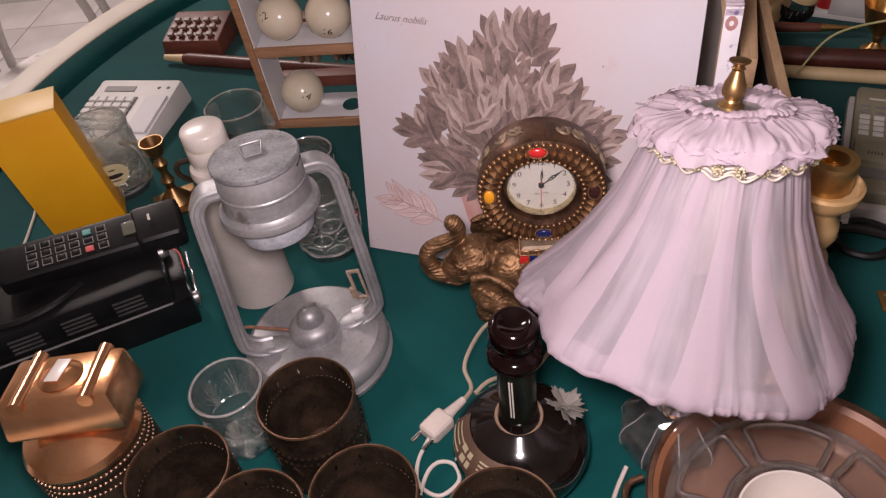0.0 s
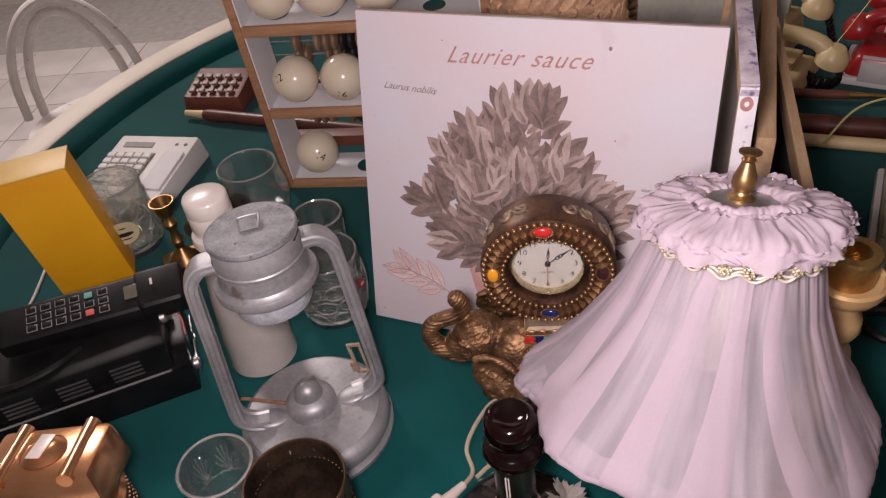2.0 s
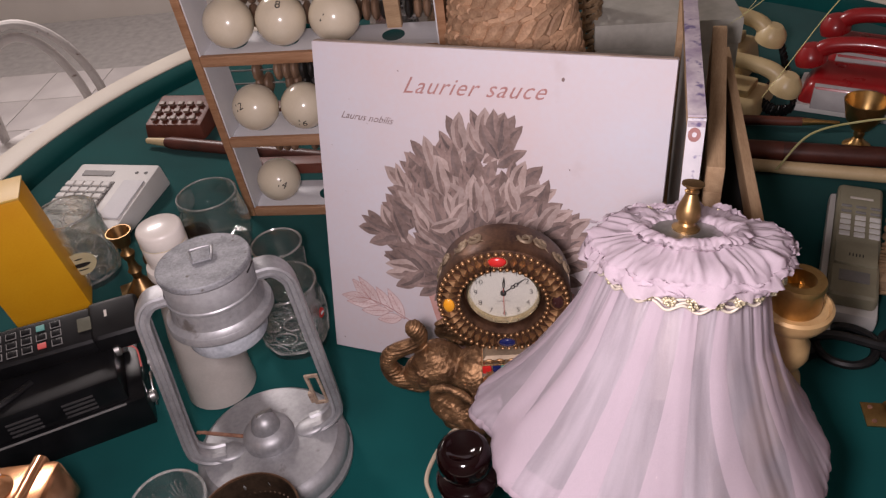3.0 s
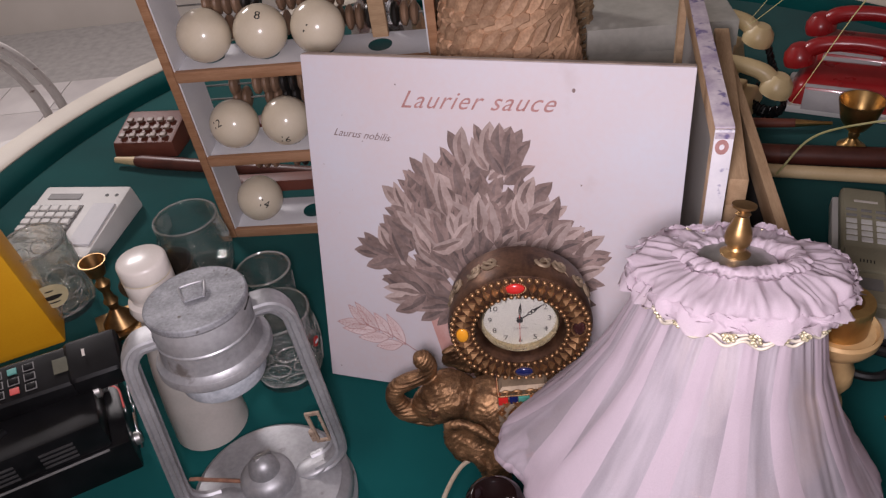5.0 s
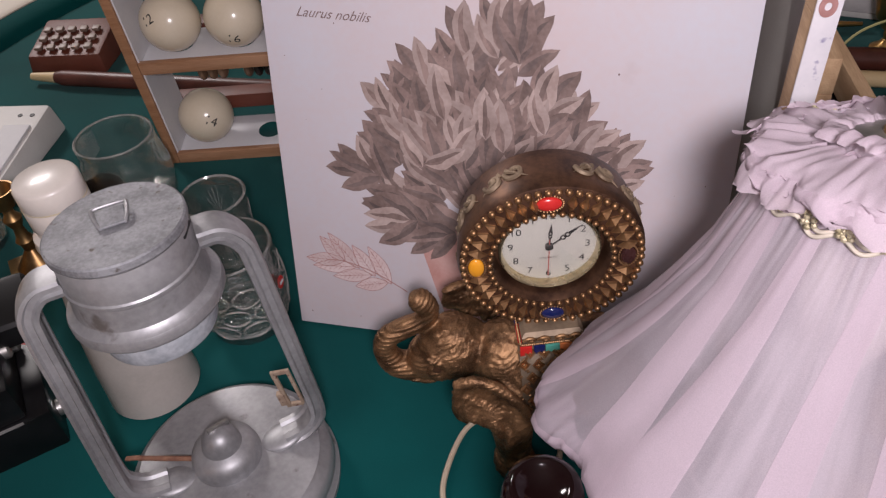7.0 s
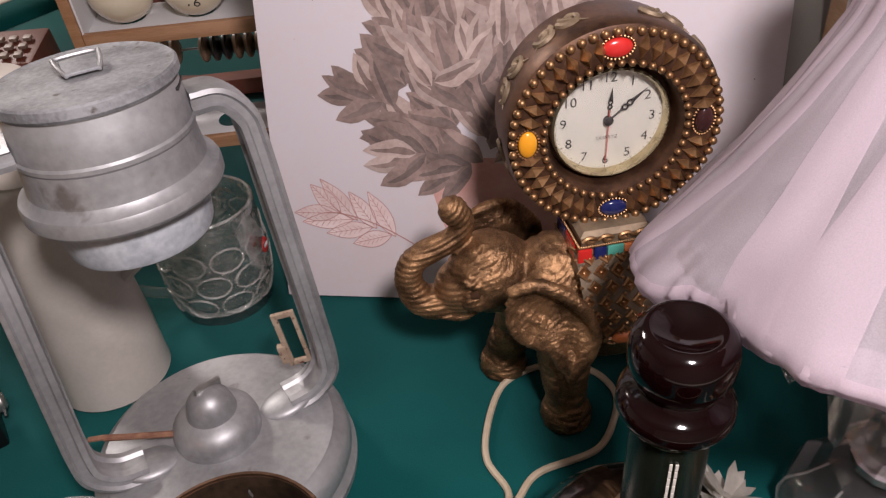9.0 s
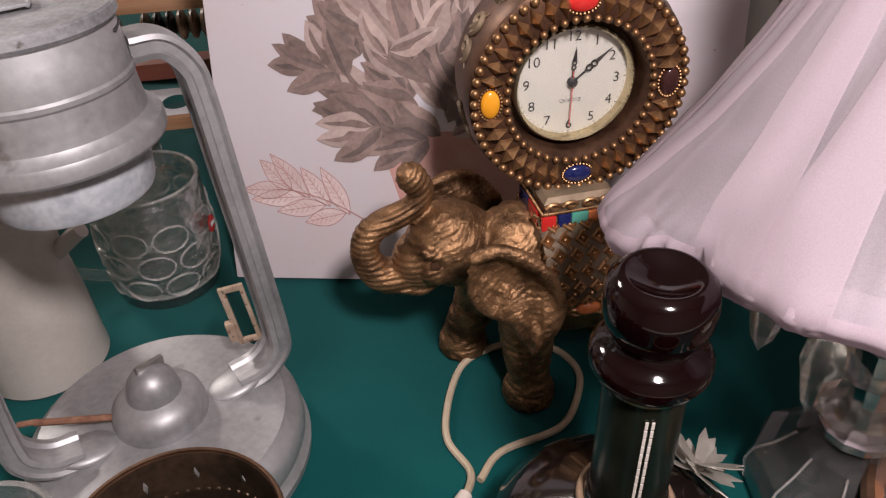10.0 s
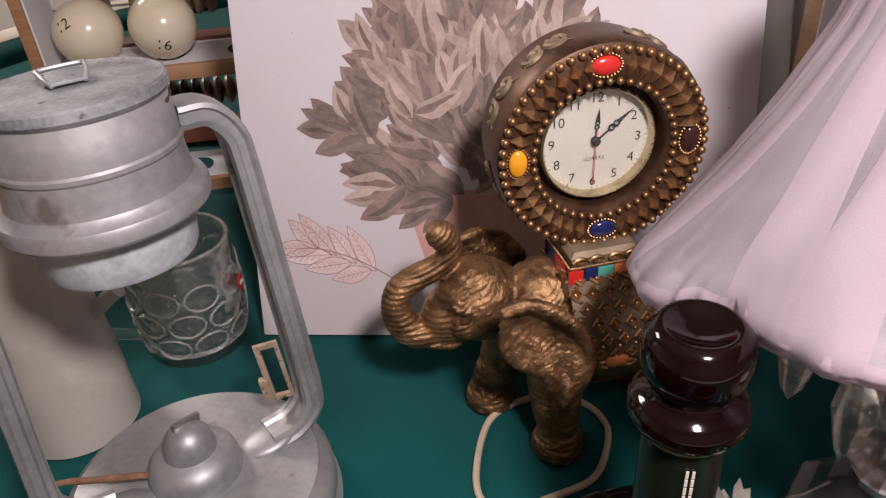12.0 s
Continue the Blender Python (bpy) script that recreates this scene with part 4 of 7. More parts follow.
CF = Matrix.Translation(EC) @ pose(0, 0, 0, 90, 0, -3.5).to_3x3().to_4x4()
case = part("case", lathe([(0, -0.018), (0.0402, -0.018), (0.0408, -0.006), (0.043, -0.001), (0.048, 0.0005), (0.060, 0.0005), (0.0655, -0.002), (0.0672, -0.007), (0.0665, -0.020), (0.0665, -0.034), (0.0655, -0.044), (0.058, -0.049), (0, -0.050)], 96), BRONZE_CASE, clock, "round dark bronze clock case", m=CF)
for a0 in (28, 62, 118, 152, 200, 340):
    vines = bmesh.new()
    for s in (-1, 1):
        pts = []
        for q in range(9):
            t = q * 0.75
            rr = 0.0075 * (1 - q / 11)
            ang = radians(a0 + s * 7) + rr * math.cos(t) / 0.067
            pts.append((0.0672 * math.cos(ang), 0.0672 * math.sin(ang), -0.024 + s * 0.001 + rr * math.sin(t)))
        tube(smooth_path(pts, 3), 0.0019, 6, vines)
        tube(smooth_path([(0.0672 * math.cos(radians(a0 + s * d)), 0.0672 * math.sin(radians(a0 + s * d)), -0.030 + 0.0009 * d) for d in (2, 6, 10, 15)], 3), lambda f: 0.0018 * (1.1 - f), 6, vines)
    part("scroll", vines, SADDLE, case, "pale gilt scroll relief")
for nm, rad, cnt, br in (("outer_beads", 0.0630, 58, 0.0027), ("inner_beads", 0.0442, 44, 0.0023)):
    first = None
    for i in range(cnt):
        a = 2 * math.pi * i / cnt
        m = pose(rad * math.cos(a), rad * math.sin(a), 0.0012)
        first = part("bead", ball(br, sub=2), GOLD_BEAD, case, m=m) if first is None else again(first, "bead", case, m)
sm = lathe([(0.0044, 0), (0.0036, 0.0020), (0.0, 0.0066)], 4)
sm.transform(Matrix.Diagonal((1.75, 0.85, 1, 1)))
first = None
for i in range(40):
    a = 2 * math.pi * (i + 0.5) / 40
    if min(abs((math.degrees(a) - g + 180) % 360 - 180) for g in (0, 90, 180, 270)) < 9:
        continue
    m = pose(0.0540 * math.cos(a), 0.0540 * math.sin(a), 0.0004, 0, 0, math.degrees(a))
    first = part("stud", sm, GOLD_BEAD, case, m=m, smooth=0) if first is None else again(first, "stud", case, m)
for nm, ma, ang in (("red_stone", GEM_RED, 93), ("orange_stone", GEM_ORANGE, 181), ("blue_stone", GEM_BLUE, 272), ("garnet_stone", GEM_DARK, 2)):
    a = radians(ang)
    m = pose(0.0538 * math.cos(a), 0.0538 * math.sin(a), 0.0012, 0, 0, 0 if "blue" in nm or "red" in nm else 90)
    st = part(nm, ball(0.0088, 1, 0.66, 0.38, sub=3), ma, case, m=m)
    rb = bmesh.new()
    for i in range(26):
        t = 2 * math.pi * i / 26
        ball(0.0009, bm=rb, m=pose(0.0096 * math.cos(t), 0.0068 * math.sin(t), 0.0002), sub=1)
    part("bead_setting", rb, GOLD_BEAD, st)
part("dial", lathe([(0, -0.0165), (0.0348, -0.0165), (0.0348, -0.0172), (0, -0.0172)], 64), DIAL, case, "white paper dial with black numerals")
part("dial_ring", lathe([(0.0342, -0.0172), (0.0345, -0.0105), (0.0356, -0.0085), (0.0368, -0.0100), (0.0370, -0.0176)], 64), GILT_RING, case, "pale gilt ring")
for h in range(1, 13):
    a = radians(90 - 30 * h)
    writing(str(h), 0.0090, BLACK_INK, case, pose(0.0280 * math.cos(a), 0.0280 * math.sin(a) - 0.0031, -0.0163), "numeral", align="CENTER")
tick = bmesh.new()
for i in range(60):
    a = radians(6 * i)
    box(0.0014 if i % 5 == 0 else 0.0006, 0.0005, 0.0001, 0, tick, pose(0.0332 * math.cos(a), 0.0332 * math.sin(a), -0.0164, 0, 0, 6 * i))
part("minute_marks", tick, BLACK_INK, case, smooth=0)
writing("QUARTZ", 0.0034, BLACK_INK, case, pose(0, -0.0135, -0.0163), "dial_lettering", align="CENTER")


def pointer(ang, ln, w, z, ma, nm):
    bm = bmesh.new()
    a = radians(90 - ang)
    m = pose(0, 0, z, 0, 0, math.degrees(a))
    if ma is BLACK_INK:
        box(ln * 0.35, w * 0.5, 0.0004, 0, bm, m @ pose(ln * 0.175, 0, 0))
        for f in (0.42, 0.55):
            lathe([(ln * 0.04, 0), (ln * 0.075, 0), (ln * 0.075, 0.0004), (ln * 0.04, 0.0004), (ln * 0.04, 0)], 14, bm, m @ pose(ln * f, 0, 0))
        prism(((ln * 0.6, -w * 0.55), (ln, 0), (ln * 0.6, w * 0.55)), 0.0004, bm, m)
    else:
        box(ln * 1.3, w, 0.0003, 0, bm, m @ pose(ln * 0.38, 0, 0))
    part(nm, bm, ma, case, smooth=0)


pointer(4, 0.0215, 0.0026, -0.0155, BLACK_INK, "hour_pointer")
pointer(50, 0.0305, 0.0024, -0.0148, BLACK_INK, "minute_pointer")
pointer(181, 0.0280, 0.0006, -0.0140, KEY_RED, "seconds_pointer")
part("pointer_hub", lathe([(0.0030, -0.0160), (0.0030, -0.0135), (0.0015, -0.0125), (0, -0.0125)], 16), BLACK_INK, case)
part("dial_glass", lathe([(0, -0.0085), (0.028, -0.0088), (0.0346, -0.0098), (0.0346, -0.0104), (0, -0.0092)], 48), DIAL_GLASS, case)


# ---- the pink lamp ----
LX, LY = 0.369, -0.274
lamp = thing("table_lamp", "crystal table lamp with a gathered pink voile shade", "table lamp", LX, LY, 0, 0)
BELL = ((0, 0.0555), (0.12, 0.0600), (0.33, 0.0720), (0.50, 0.0880), (0.67, 0.1070), (0.82, 0.1290), (0.91, 0.1420), (0.96, 0.1445), (1.0, 0.1390), (1.04, 0.130), (1.1, 0.120))


def bell_r(s):
    for (s0, r0), (s1, r1) in zip(BELL, BELL[1:]):
        if s <= s1:
            return r0 + (r1 - r0) * (s - s0) / (s1 - s0)
    return BELL[-1][1]


def gathers(a, s):
    c, d = math.cos(a), math.sin(a)
    tw = 0.5 * s * noise.noise(Vector((2 * c, 2 * d, 7)))
    c, d = math.cos(a + tw), math.sin(a + tw)
    deep = 0.75 * noise.noise(Vector((3.6 * c, 3.6 * d, 0.9 * s))) + 0.30 * noise.noise(Vector((7.5 * c, 7.5 * d, 3 + 0.9 * s)))
    fine = noise.noise(Vector((22 * c, 22 * d, 9 + 1.5 * s)))
    return deep * (0.25 + 0.75 * s) + fine * (0.22 * (1 - s) ** 4 + (0.55 if s > 0.96 else 0.55 * (s / 0.96) ** 16))


def shade_point(a, s, lift=0.0):
    """A point of the shade at an angle and a share of its length; it hangs a little askew."""
    k = min(s, 1)
    r = (bell_r(s) + lift + 0.0080 * gathers(a, s)) * (1 + k * (0.0584 * math.cos(2 * a) + 0.0262 * math.sin(2 * a)))
    x, y = r * math.cos(a), r * math.sin(a)
    drop = s if s <= 1 else 1 - (s - 1) * 0.6
    z = 0.379 - 0.197 * drop - (0.05 + 0.092 * k) * x - (0.13 - 0.002 * k) * y + k * k * (0.0133 * math.sin(2 * a) - 0.0035 * math.cos(2 * a))
    if s > 0.75:
        z += (s - 0.75) * 4 * (0.008 * noise.noise(Vector((3 * math.cos(a), 3 * math.sin(a), 21))) + 0.005 * noise.noise(Vector((9 * math.cos(a), 9 * math.sin(a), 33))))
    x, y = x + 0.003 - 0.0114 * k + 0.033 * (z - 0.39), y + 0.0134 * k + 0.133 * (z - 0.39)
    gap = 0.047 - math.hypot(x + 0.170, y + 0.055)  # the bottle's stopper pushes the cloth in
    if gap > 0 and z < 0.275:
        push = gap * 0.50 * min(1, (0.275 - z) / 0.04)
        x, y = x + 0.70 * push, y + 0.72 * push
    return Vector((x, y, z))


def cloth(s0, s1, rows, seg=420, lift=0.0):
    bm = bmesh.new()
    rings = [[bm.verts.new(shade_point(2 * math.pi * k / seg, s0 + (s1 - s0) * i / rows, lift)) for k in range(seg)] for i in range(rows + 1)]
    for a, b in zip(rings, rings[1:]):
        for k in range(seg):
            bm.faces.new((a[k], a[(k + 1) % seg], b[(k + 1) % seg], b[k]))
    return bm


shade = part("shade", cloth(0, 1.0, 44), VOILE, lamp, "bell-shaped sheer pink voile shade", smooth=180)
fold_rng = random.Random(11)
a0 = 0.0
while a0 < 2 * math.pi - 0.05:
    pleat = bmesh.new()
    w1, w2 = fold_rng.uniform(0.10, 0.20), fold_rng.uniform(0.16, 0.34)
    lean, bow, stop = fold_rng.uniform(-0.26, 0.26), fold_rng.uniform(-0.09, 0.09), fold_rng.choice((0.985, 0.985, 0.985, 0.8))
    rows, cols, prev = 30, 8, None
    for i in range(rows + 1):
        f = i / rows * stop
        w = (w1 + (w2 - w1) * f) * (1 if stop > 0.9 else max(0.05, 1 - (i / rows) ** 2))
        row = [pleat.verts.new(shade_point(a0 + lean * f * f + bow * math.sin(math.pi * f) + w * (c / cols), f, 0.0006 + 0.0011 * math.sin(math.pi * c / cols) * (0.3 + 0.7 * f))) for c in range(cols + 1)]
        if prev:
            for c in range(cols):
                pleat.faces.new((prev[c], prev[c + 1], row[c + 1], row[c]))
        prev = row
    part("pleat", pleat, FOLD, shade, "overlapping pink fold", smooth=180)
    a0 += max(w1, 0.8 * w2) + fold_rng.uniform(0.06, 0.34)
part("hem", cloth(0.93, 1.1, 12, 420, 0.0007), FRILL, shade, "puffed gathered hem turned under", smooth=180)


# ruched collar: a ragged flounce, a drawn-in neck and an elastic rim that tips back
def collar_point(a, r, up, tip, wob, k):
    c, d = math.cos(a), math.sin(a)
    r += wob * (0.010 * noise.noise(Vector((3.5 * c, 3.5 * d, k))) + 0.006 * noise.noise(Vector((7 * c, 7 * d, k * 3.1))) + 0.0014 * noise.noise(Vector((19 * c, 19 * d, k * 9.3))))
    r *= 1 - 0.12 * max(0.0, d)  # drawn in at the back
    up += wob * (0.006 * noise.noise(Vector((5 * c, 5 * d, 11 + k))) + 0.0040 * noise.noise(Vector((13 * c, 13 * d, 17 + 5 * k))))
    return Vector((0.0046 + r * c, r * d, 0.377 + up - 0.05 * r * c - tip * r * d))


def ring_cloth(rows, seg=400):
    bm = bmesh.new()
    rings = [[bm.verts.new(collar_point(2 * math.pi * k / seg, *row)) for k in range(seg)] for row in rows]
    for a, b in zip(rings, rings[1:]):
        for k in range(seg):
            bm.faces.new((a[k], a[(k + 1) % seg], b[(k + 1) % seg], b[k]))
    return bm


collar = part("collar", ring_cloth(((0.0600, -0.001, 0.14, 0.05, 0), (0.0655, 0.000, 0.16, 0.5, 0.2), (0.0695, 0.002, 0.19, 0.9, 0.4), (0.0700, 0.0055, 0.22, 1.0, 0.6), (0.0660, 0.0090, 0.26, 1.0, 0.8), (0.0585, 0.0105, 0.30, 0.95, 1.0), (0.0490, 0.0110, 0.34, 0.8, 1.3), (0.0400, 0.0125, 0.40, 0.45, 1.6))), FRILL, shade, "ruched pink collar", smooth=180)
part("elastic_rim", ring_cloth([(0.0350 + 0.0072 * math.cos(q), 0.0135 + 0.0060 * math.sin(q), 0.42, 0.42 + 0.1 * math.cos(q), 3 + 0.4 * math.cos(q)) for q in (radians(20 + 320 * j / 12) for j in range(13))]), FRILL, collar, "puckered elastic rim", smooth=180)
for i in range(19):
    a = 2 * math.pi * i / 19 + fold_rng.uniform(-0.18, 0.18)
    pt, nn = bmesh.new(), 12
    wide, long, start = fold_rng.uniform(0.30, 0.62), fold_rng.uniform(0.005, 0.014), fold_rng.uniform(0.011, 0.016)
    sk, curl = fold_rng.uniform(-0.5, 0.5), fold_rng.uniform(0.001, 0.009)
    vg = []
    for v in (q / nn for q in range(nn + 1)):
        row = []
        for u in (q / nn - 0.5 for q in range(nn + 1)):
            ang = a + wide * u * (0.55 + 0.75 * math.sin(math.pi * min(1, v * 0.8 + 0.12))) + sk * v * 0.25
            edge = 1 - 0.55 * (2 * u) ** 2 * v
            p = collar_point(ang, 0.0698 + curl * v + 0.0030 * math.cos(9 * u + 3 * sk) * v + 0.0015 * math.sin(26 * u), start - 0.005 - long * v * edge, 0.20, 0.55, 0.5)
            row.append(pt.verts.new(p))
        vg.append(row)
    for r1, r2 in zip(vg, vg[1:]):
        for k in range(nn):
            pt.faces.new((r1[k], r1[k + 1], r2[k + 1], r2[k]))
    part("petal", pt, FRILL, collar, "loose voile petal", smooth=180)


def trim_point(a, up, out=0.0):
    return collar_point(a, 0.0645 + out - 0.16 * up, up - 0.0060, 0.16, 0.0, 0)


br = bmesh.new()
for up, amp, ph in ((-0.0030, 0.0022, 0.0), (-0.0060, 0.0028, 0.5), (0.0012, 0.0008, 0)):
    tube([trim_point(a, up + amp * math.sin(20 * a + ph), 0.0006 * math.cos(20 * a)) for a in (2 * math.pi * k / 320 for k in range(321))], 0.00115, 6, br)
part("braid", br, TRIM, shade, "scalloped cream braid", smooth=180)
sq = bmesh.new()
for k in range(28):
    a = 2 * math.pi * k / 28 + 0.06
    tall = 1.9 if k % 4 == 0 else 1.1
    for j in range(14):
        q = 2 * math.pi * j / 8
        rr = 0.0033 if j < 8 else 0.0016
        ball(0.0015, bm=sq, m=Matrix.Translation(trim_point(a + rr * math.cos(q) / 0.064, -0.0005 + rr * tall * (0.6 + math.sin(q)), 0.0042)), sub=1)
tagged(part("gold_embroidery", sq, TRIM_GOLD, shade, "gold thread flowers"), kind="stuff")
TOP = Matrix.Translation((0.0035, 0.006, 0.3875)) @ pose(0, 0, 0, -11, 6, 0) @ Matrix.Translation((0, 0, -0.3875))
part("shade_carrier", lathe([(0.006, 0.3870), (0.026, 0.3850), (0.027, 0.3862), (0.006, 0.3890)], 40), STEEL, lamp, m=TOP)
part("finial", lathe([(0.0095, 0.3880), (0.0100, 0.3900), (0.0062, 0.3925), (0.0055, 0.3945), (0.0078, 0.3965), (0.0088, 0.4005), (0.0080, 0.4060), (0.0056, 0.4120), (0.0042, 0.4165), (0.0052, 0.4180), (0.0036, 0.4195), (0.0056, 0.4215), (0.0078, 0.4228), (0.0078, 0.4242), (0, 0.4250)], 28), DULL_BRASS, lamp, "turned brass finial", m=TOP)
LOW = Matrix(((1, 0, 0.04, -0.014), (0, 1, 0.10, -0.034), (0, 0, 1, 0), (0, 0, 0, 1)))  # the stem leans
part("bulb", lathe([(0.012, 0.245), (0.013, 0.262), (0.020, 0.280), (0.027, 0.302), (0.029, 0.318), (0.025, 0.336), (0.014, 0.347), (0, 0.350)], 32), PORCELAIN, lamp, "opal glass bulb", m=LOW)
part("bulb_holder", lathe([(0.016, 0.19), (0.018, 0.20), (0.018, 0.235), (0.0135, 0.248), (0, 0.248)], 32), STEEL, lamp, m=LOW)
for a in (45, 225):
    part("harp", tube(smooth_path([(0.017 * math.cos(radians(a)), 0.017 * math.sin(radians(a)), 0.205), (0.048 * math.cos(radians(a)), 0.048 * math.sin(radians(a)), 0.27), (0.050 * math.cos(radians(a)), 0.050 * math.sin(radians(a)), 0.33), (0.010 * math.cos(radians(a)), 0.010 * math.sin(radians(a)), 0.386)]), 0.0015, 6), STEEL, lamp, m=LOW)
part("stem", lathe([(0.016, 0.056), (0.021, 0.060), (0.022, 0.066), (0.014, 0.071), (0.011, 0.080), (0.013, 0.10), (0.0165, 0.125), (0.012, 0.145), (0.018, 0.155), (0.020, 0.165), (0.014, 0.175), (0.016, 0.19)], 12), CHROME, lamp, "faceted bright stem", smooth=0, m=LOW)
part("base", lathe([(0, 0), (0.046, 0.0), (0.052, 0.005), (0.054, 0.020), (0.050, 0.030), (0.040, 0.038), (0.030, 0.050), (0.018, 0.057), (0, 0.057)], 9, m=LOW @ pose(0, 0, 0, 0, 0, 28)), CRYSTAL, lamp, "faceted clear crystal base", smooth=0)
for z, r in ((0.074, 0.026), (0.108, 0.023), (0.150, 0.028)):
    part("crystal_collar", lathe([(0.010, z - 0.010), (r * 0.8, z - 0.008), (r, z), (r * 0.8, z + 0.008), (0.010, z + 0.010)], 9, m=LOW), CRYSTAL, lamp, "faceted crystal collar", smooth=0)
# thin whitish tubes paint the glints along the base's cut edges
edges = bmesh.new()
for k in range(9):
    a = radians(28 + 40 * k)
    tube([(r * math.cos(a), r * math.sin(a), z) for r, z in ((0.052, 0.005), (0.054, 0.020), (0.050, 0.030), (0.040, 0.038), (0.030, 0.050))], 0.0008, 5, edges)
part("edge_glint", edges, GROUND_GLINT_GLASS, lamp, "pale lines as painted glints on the cut edges of the crystal base", m=LOW)
pr = lathe([(0, -0.056), (0.0060, -0.047), (0.0110, -0.026), (0.0095, -0.012), (0.0045, -0.003), (0, 0)], 6)
first = None
for i in range(8):
    a = radians(20 + 45 * i)
    m = LOW @ pose(0.060 * math.cos(a), 0.060 * math.sin(a), 0.160, 0, 0, 45 * i)
    first = part("crystal_drop", pr, CRYSTAL, lamp, "hanging cut crystal drop", m=m, smooth=0) if first is None else again(first, "crystal_drop", lamp, m)
part("drop_ring", lathe([(0.0585, 0.1605), (0.0615, 0.1605), (0.0615, 0.1635), (0.0585, 0.1635), (0.0585, 0.1605)], 48), STEEL, lamp, m=LOW)
for i in range(4):
    a = radians(20 + 90 * i)
    part("ring_arm", tube([(0.014 * math.cos(a), 0.014 * math.sin(a), 0.152), (0.060 * math.cos(a), 0.060 * math.sin(a), 0.162)], 0.0016, 6), STEEL, lamp, m=LOW)


# ---- the dark round bottle ----
bottle = thing("liqueur_bottle", "squat dark glass liqueur bottle with long neck and stopper", "bottle", 0.199, -0.329, 0, 0)
bottle.scale = (1, 1, 0.975)
part("body", lathe([(0, 0.004), (0.040, 0.0), (0.054, 0.006), (0.066, 0.022), (0.0700, 0.040), (0.066, 0.058), (0.054, 0.073), (0.038, 0.083), (0.026, 0.088), (0.0205, 0.092), (0.0195, 0.100), (0, 0.100)], 64), BOTTLE_DARK, bottle, "squat black-brown glass body", smooth=75)
part("neck", lathe([(0.0188, 0.095), (0.0186, 0.10), (0.0180, 0.172), (0.0177, 0.176), (0.0172, 0.180), (0, 0.180)], 48), BOTTLE_NECK, bottle, "dark green foil-wrapped neck")
part("neck_band", lathe([(0.0177, 0.1755), (0.0186, 0.1765), (0.0186, 0.1795), (0.0177, 0.1805)], 48), GILT_RING, bottle, "thin gold band")
part("stopper", lathe([(0.016, 0.179), (0.0235, 0.183), (0.0258, 0.188), (0.0254, 0.193), (0.022, 0.1970), (0.0172, 0.1990), (0.0166, 0.2035), (0.0205, 0.208), (0.0226, 0.214), (0.0228, 0.222), (0.0215, 0.229), (0.0172, 0.2335), (0.0150, 0.2340), (0.0135, 0.2320), (0, 0.2295)], 56), STOPPER, bottle, "dark red plastic stopper", smooth=75)
TIE = mat("brown_cord", (0.16, 0.10, 0.06), (0.26, 0.17, 0.11), 0.6, scale=120, bump=0.3)
part("cord_tie", tube([(0.0222 * math.cos(a), 0.0222 * math.sin(a), 0.0905 + 0.002 * math.sin(a)) for a in (2 * math.pi * k / 40 for k in range(41))], 0.0019, 8), TIE, bottle, "brown cord round the neck")


def on_bottle(a_deg, h, lift=0.0006):
    """A pose on the shoulder of the body: angle round, height."""
    prof = ((0.0, 0.040), (0.022, 0.066), (0.040, 0.0700), (0.058, 0.066), (0.073, 0.054), (0.083, 0.038), (0.088, 0.026))
    for (z1, r1), (z2, r2) in zip(prof, prof[1:]):
        if z1 <= h <= z2:
            f = (h - z1) / (z2 - z1)
            r, nr, nz = r1 + (r2 - r1) * f, (z2 - z1), (r1 - r2)
            break
    a = radians(a_deg)
    nrm = Vector((nr * math.cos(a), nr * math.sin(a), nz)).normalized()
    return Vector((r * math.cos(a), r * math.sin(a), h)) + nrm * lift, nrm


def on_bottle_strip(a1, a2, h1, h2, lift, nu=12, nv=6):
    bm = bmesh.new()
    g = [[bm.verts.new(on_bottle(a1 + (a2 - a1) * i / nu, h1 + (h2 - h1) * j / nv, lift)[0]) for i in range(nu + 1)] for j in range(nv + 1)]
    for r1, r2 in zip(g, g[1:]):
        for i in range(nu):
            bm.faces.new((r1[i], r1[i + 1], r2[i + 1], r2[i]))
    return bm


label = part("label", on_bottle_strip(-195, -100, 0.050, 0.076, 0.0010), LABEL_BROWN, bottle, "curved brown label with gold print")
for k in range(6):
    part("print_bar", on_bottle_strip(-136, -104 - (k % 3) * 3, 0.0525 + 0.0036 * k, 0.0540 + 0.0036 * k, 0.0014, 8, 1), LABEL_GOLD, label)
for k in range(4):
    part("print_bar", on_bottle_strip(-190, -166 + (k % 2) * 4, 0.0535 + 0.005 * k, 0.0552 + 0.005 * k, 0.0014, 8, 1), LABEL_GOLD, label)
for k, (p, q) in enumerate(((-158, -151), (-149, -144), (-162, -154), (-151, -145))):
    part("print_bar", on_bottle_strip(p, q, 0.058 + 0.0075 * (k // 2), 0.0635 + 0.0075 * (k // 2), 0.0014, 4, 2), LABEL_GOLD, label)
for i in range(2):
    for j in range(11):
        part("print_bar", box(0.0013, 0.0005, 0.0042, 0, m=pose(0.0187 * math.cos(radians(-112 + 8 * i)), 0.0187 * math.sin(radians(-112 + 8 * i)), 0.112 + j * 0.0052, 0, 0, -22 + 8 * i)), PORCELAIN, bottle)
p, nrm = on_bottle(14, 0.080, 0.003)
FOIL = mat("silver_paper", (0.34, 0.32, 0.28), (0.50, 0.48, 0.43), 0.3, 0.6, scale=90, bump=0.3)
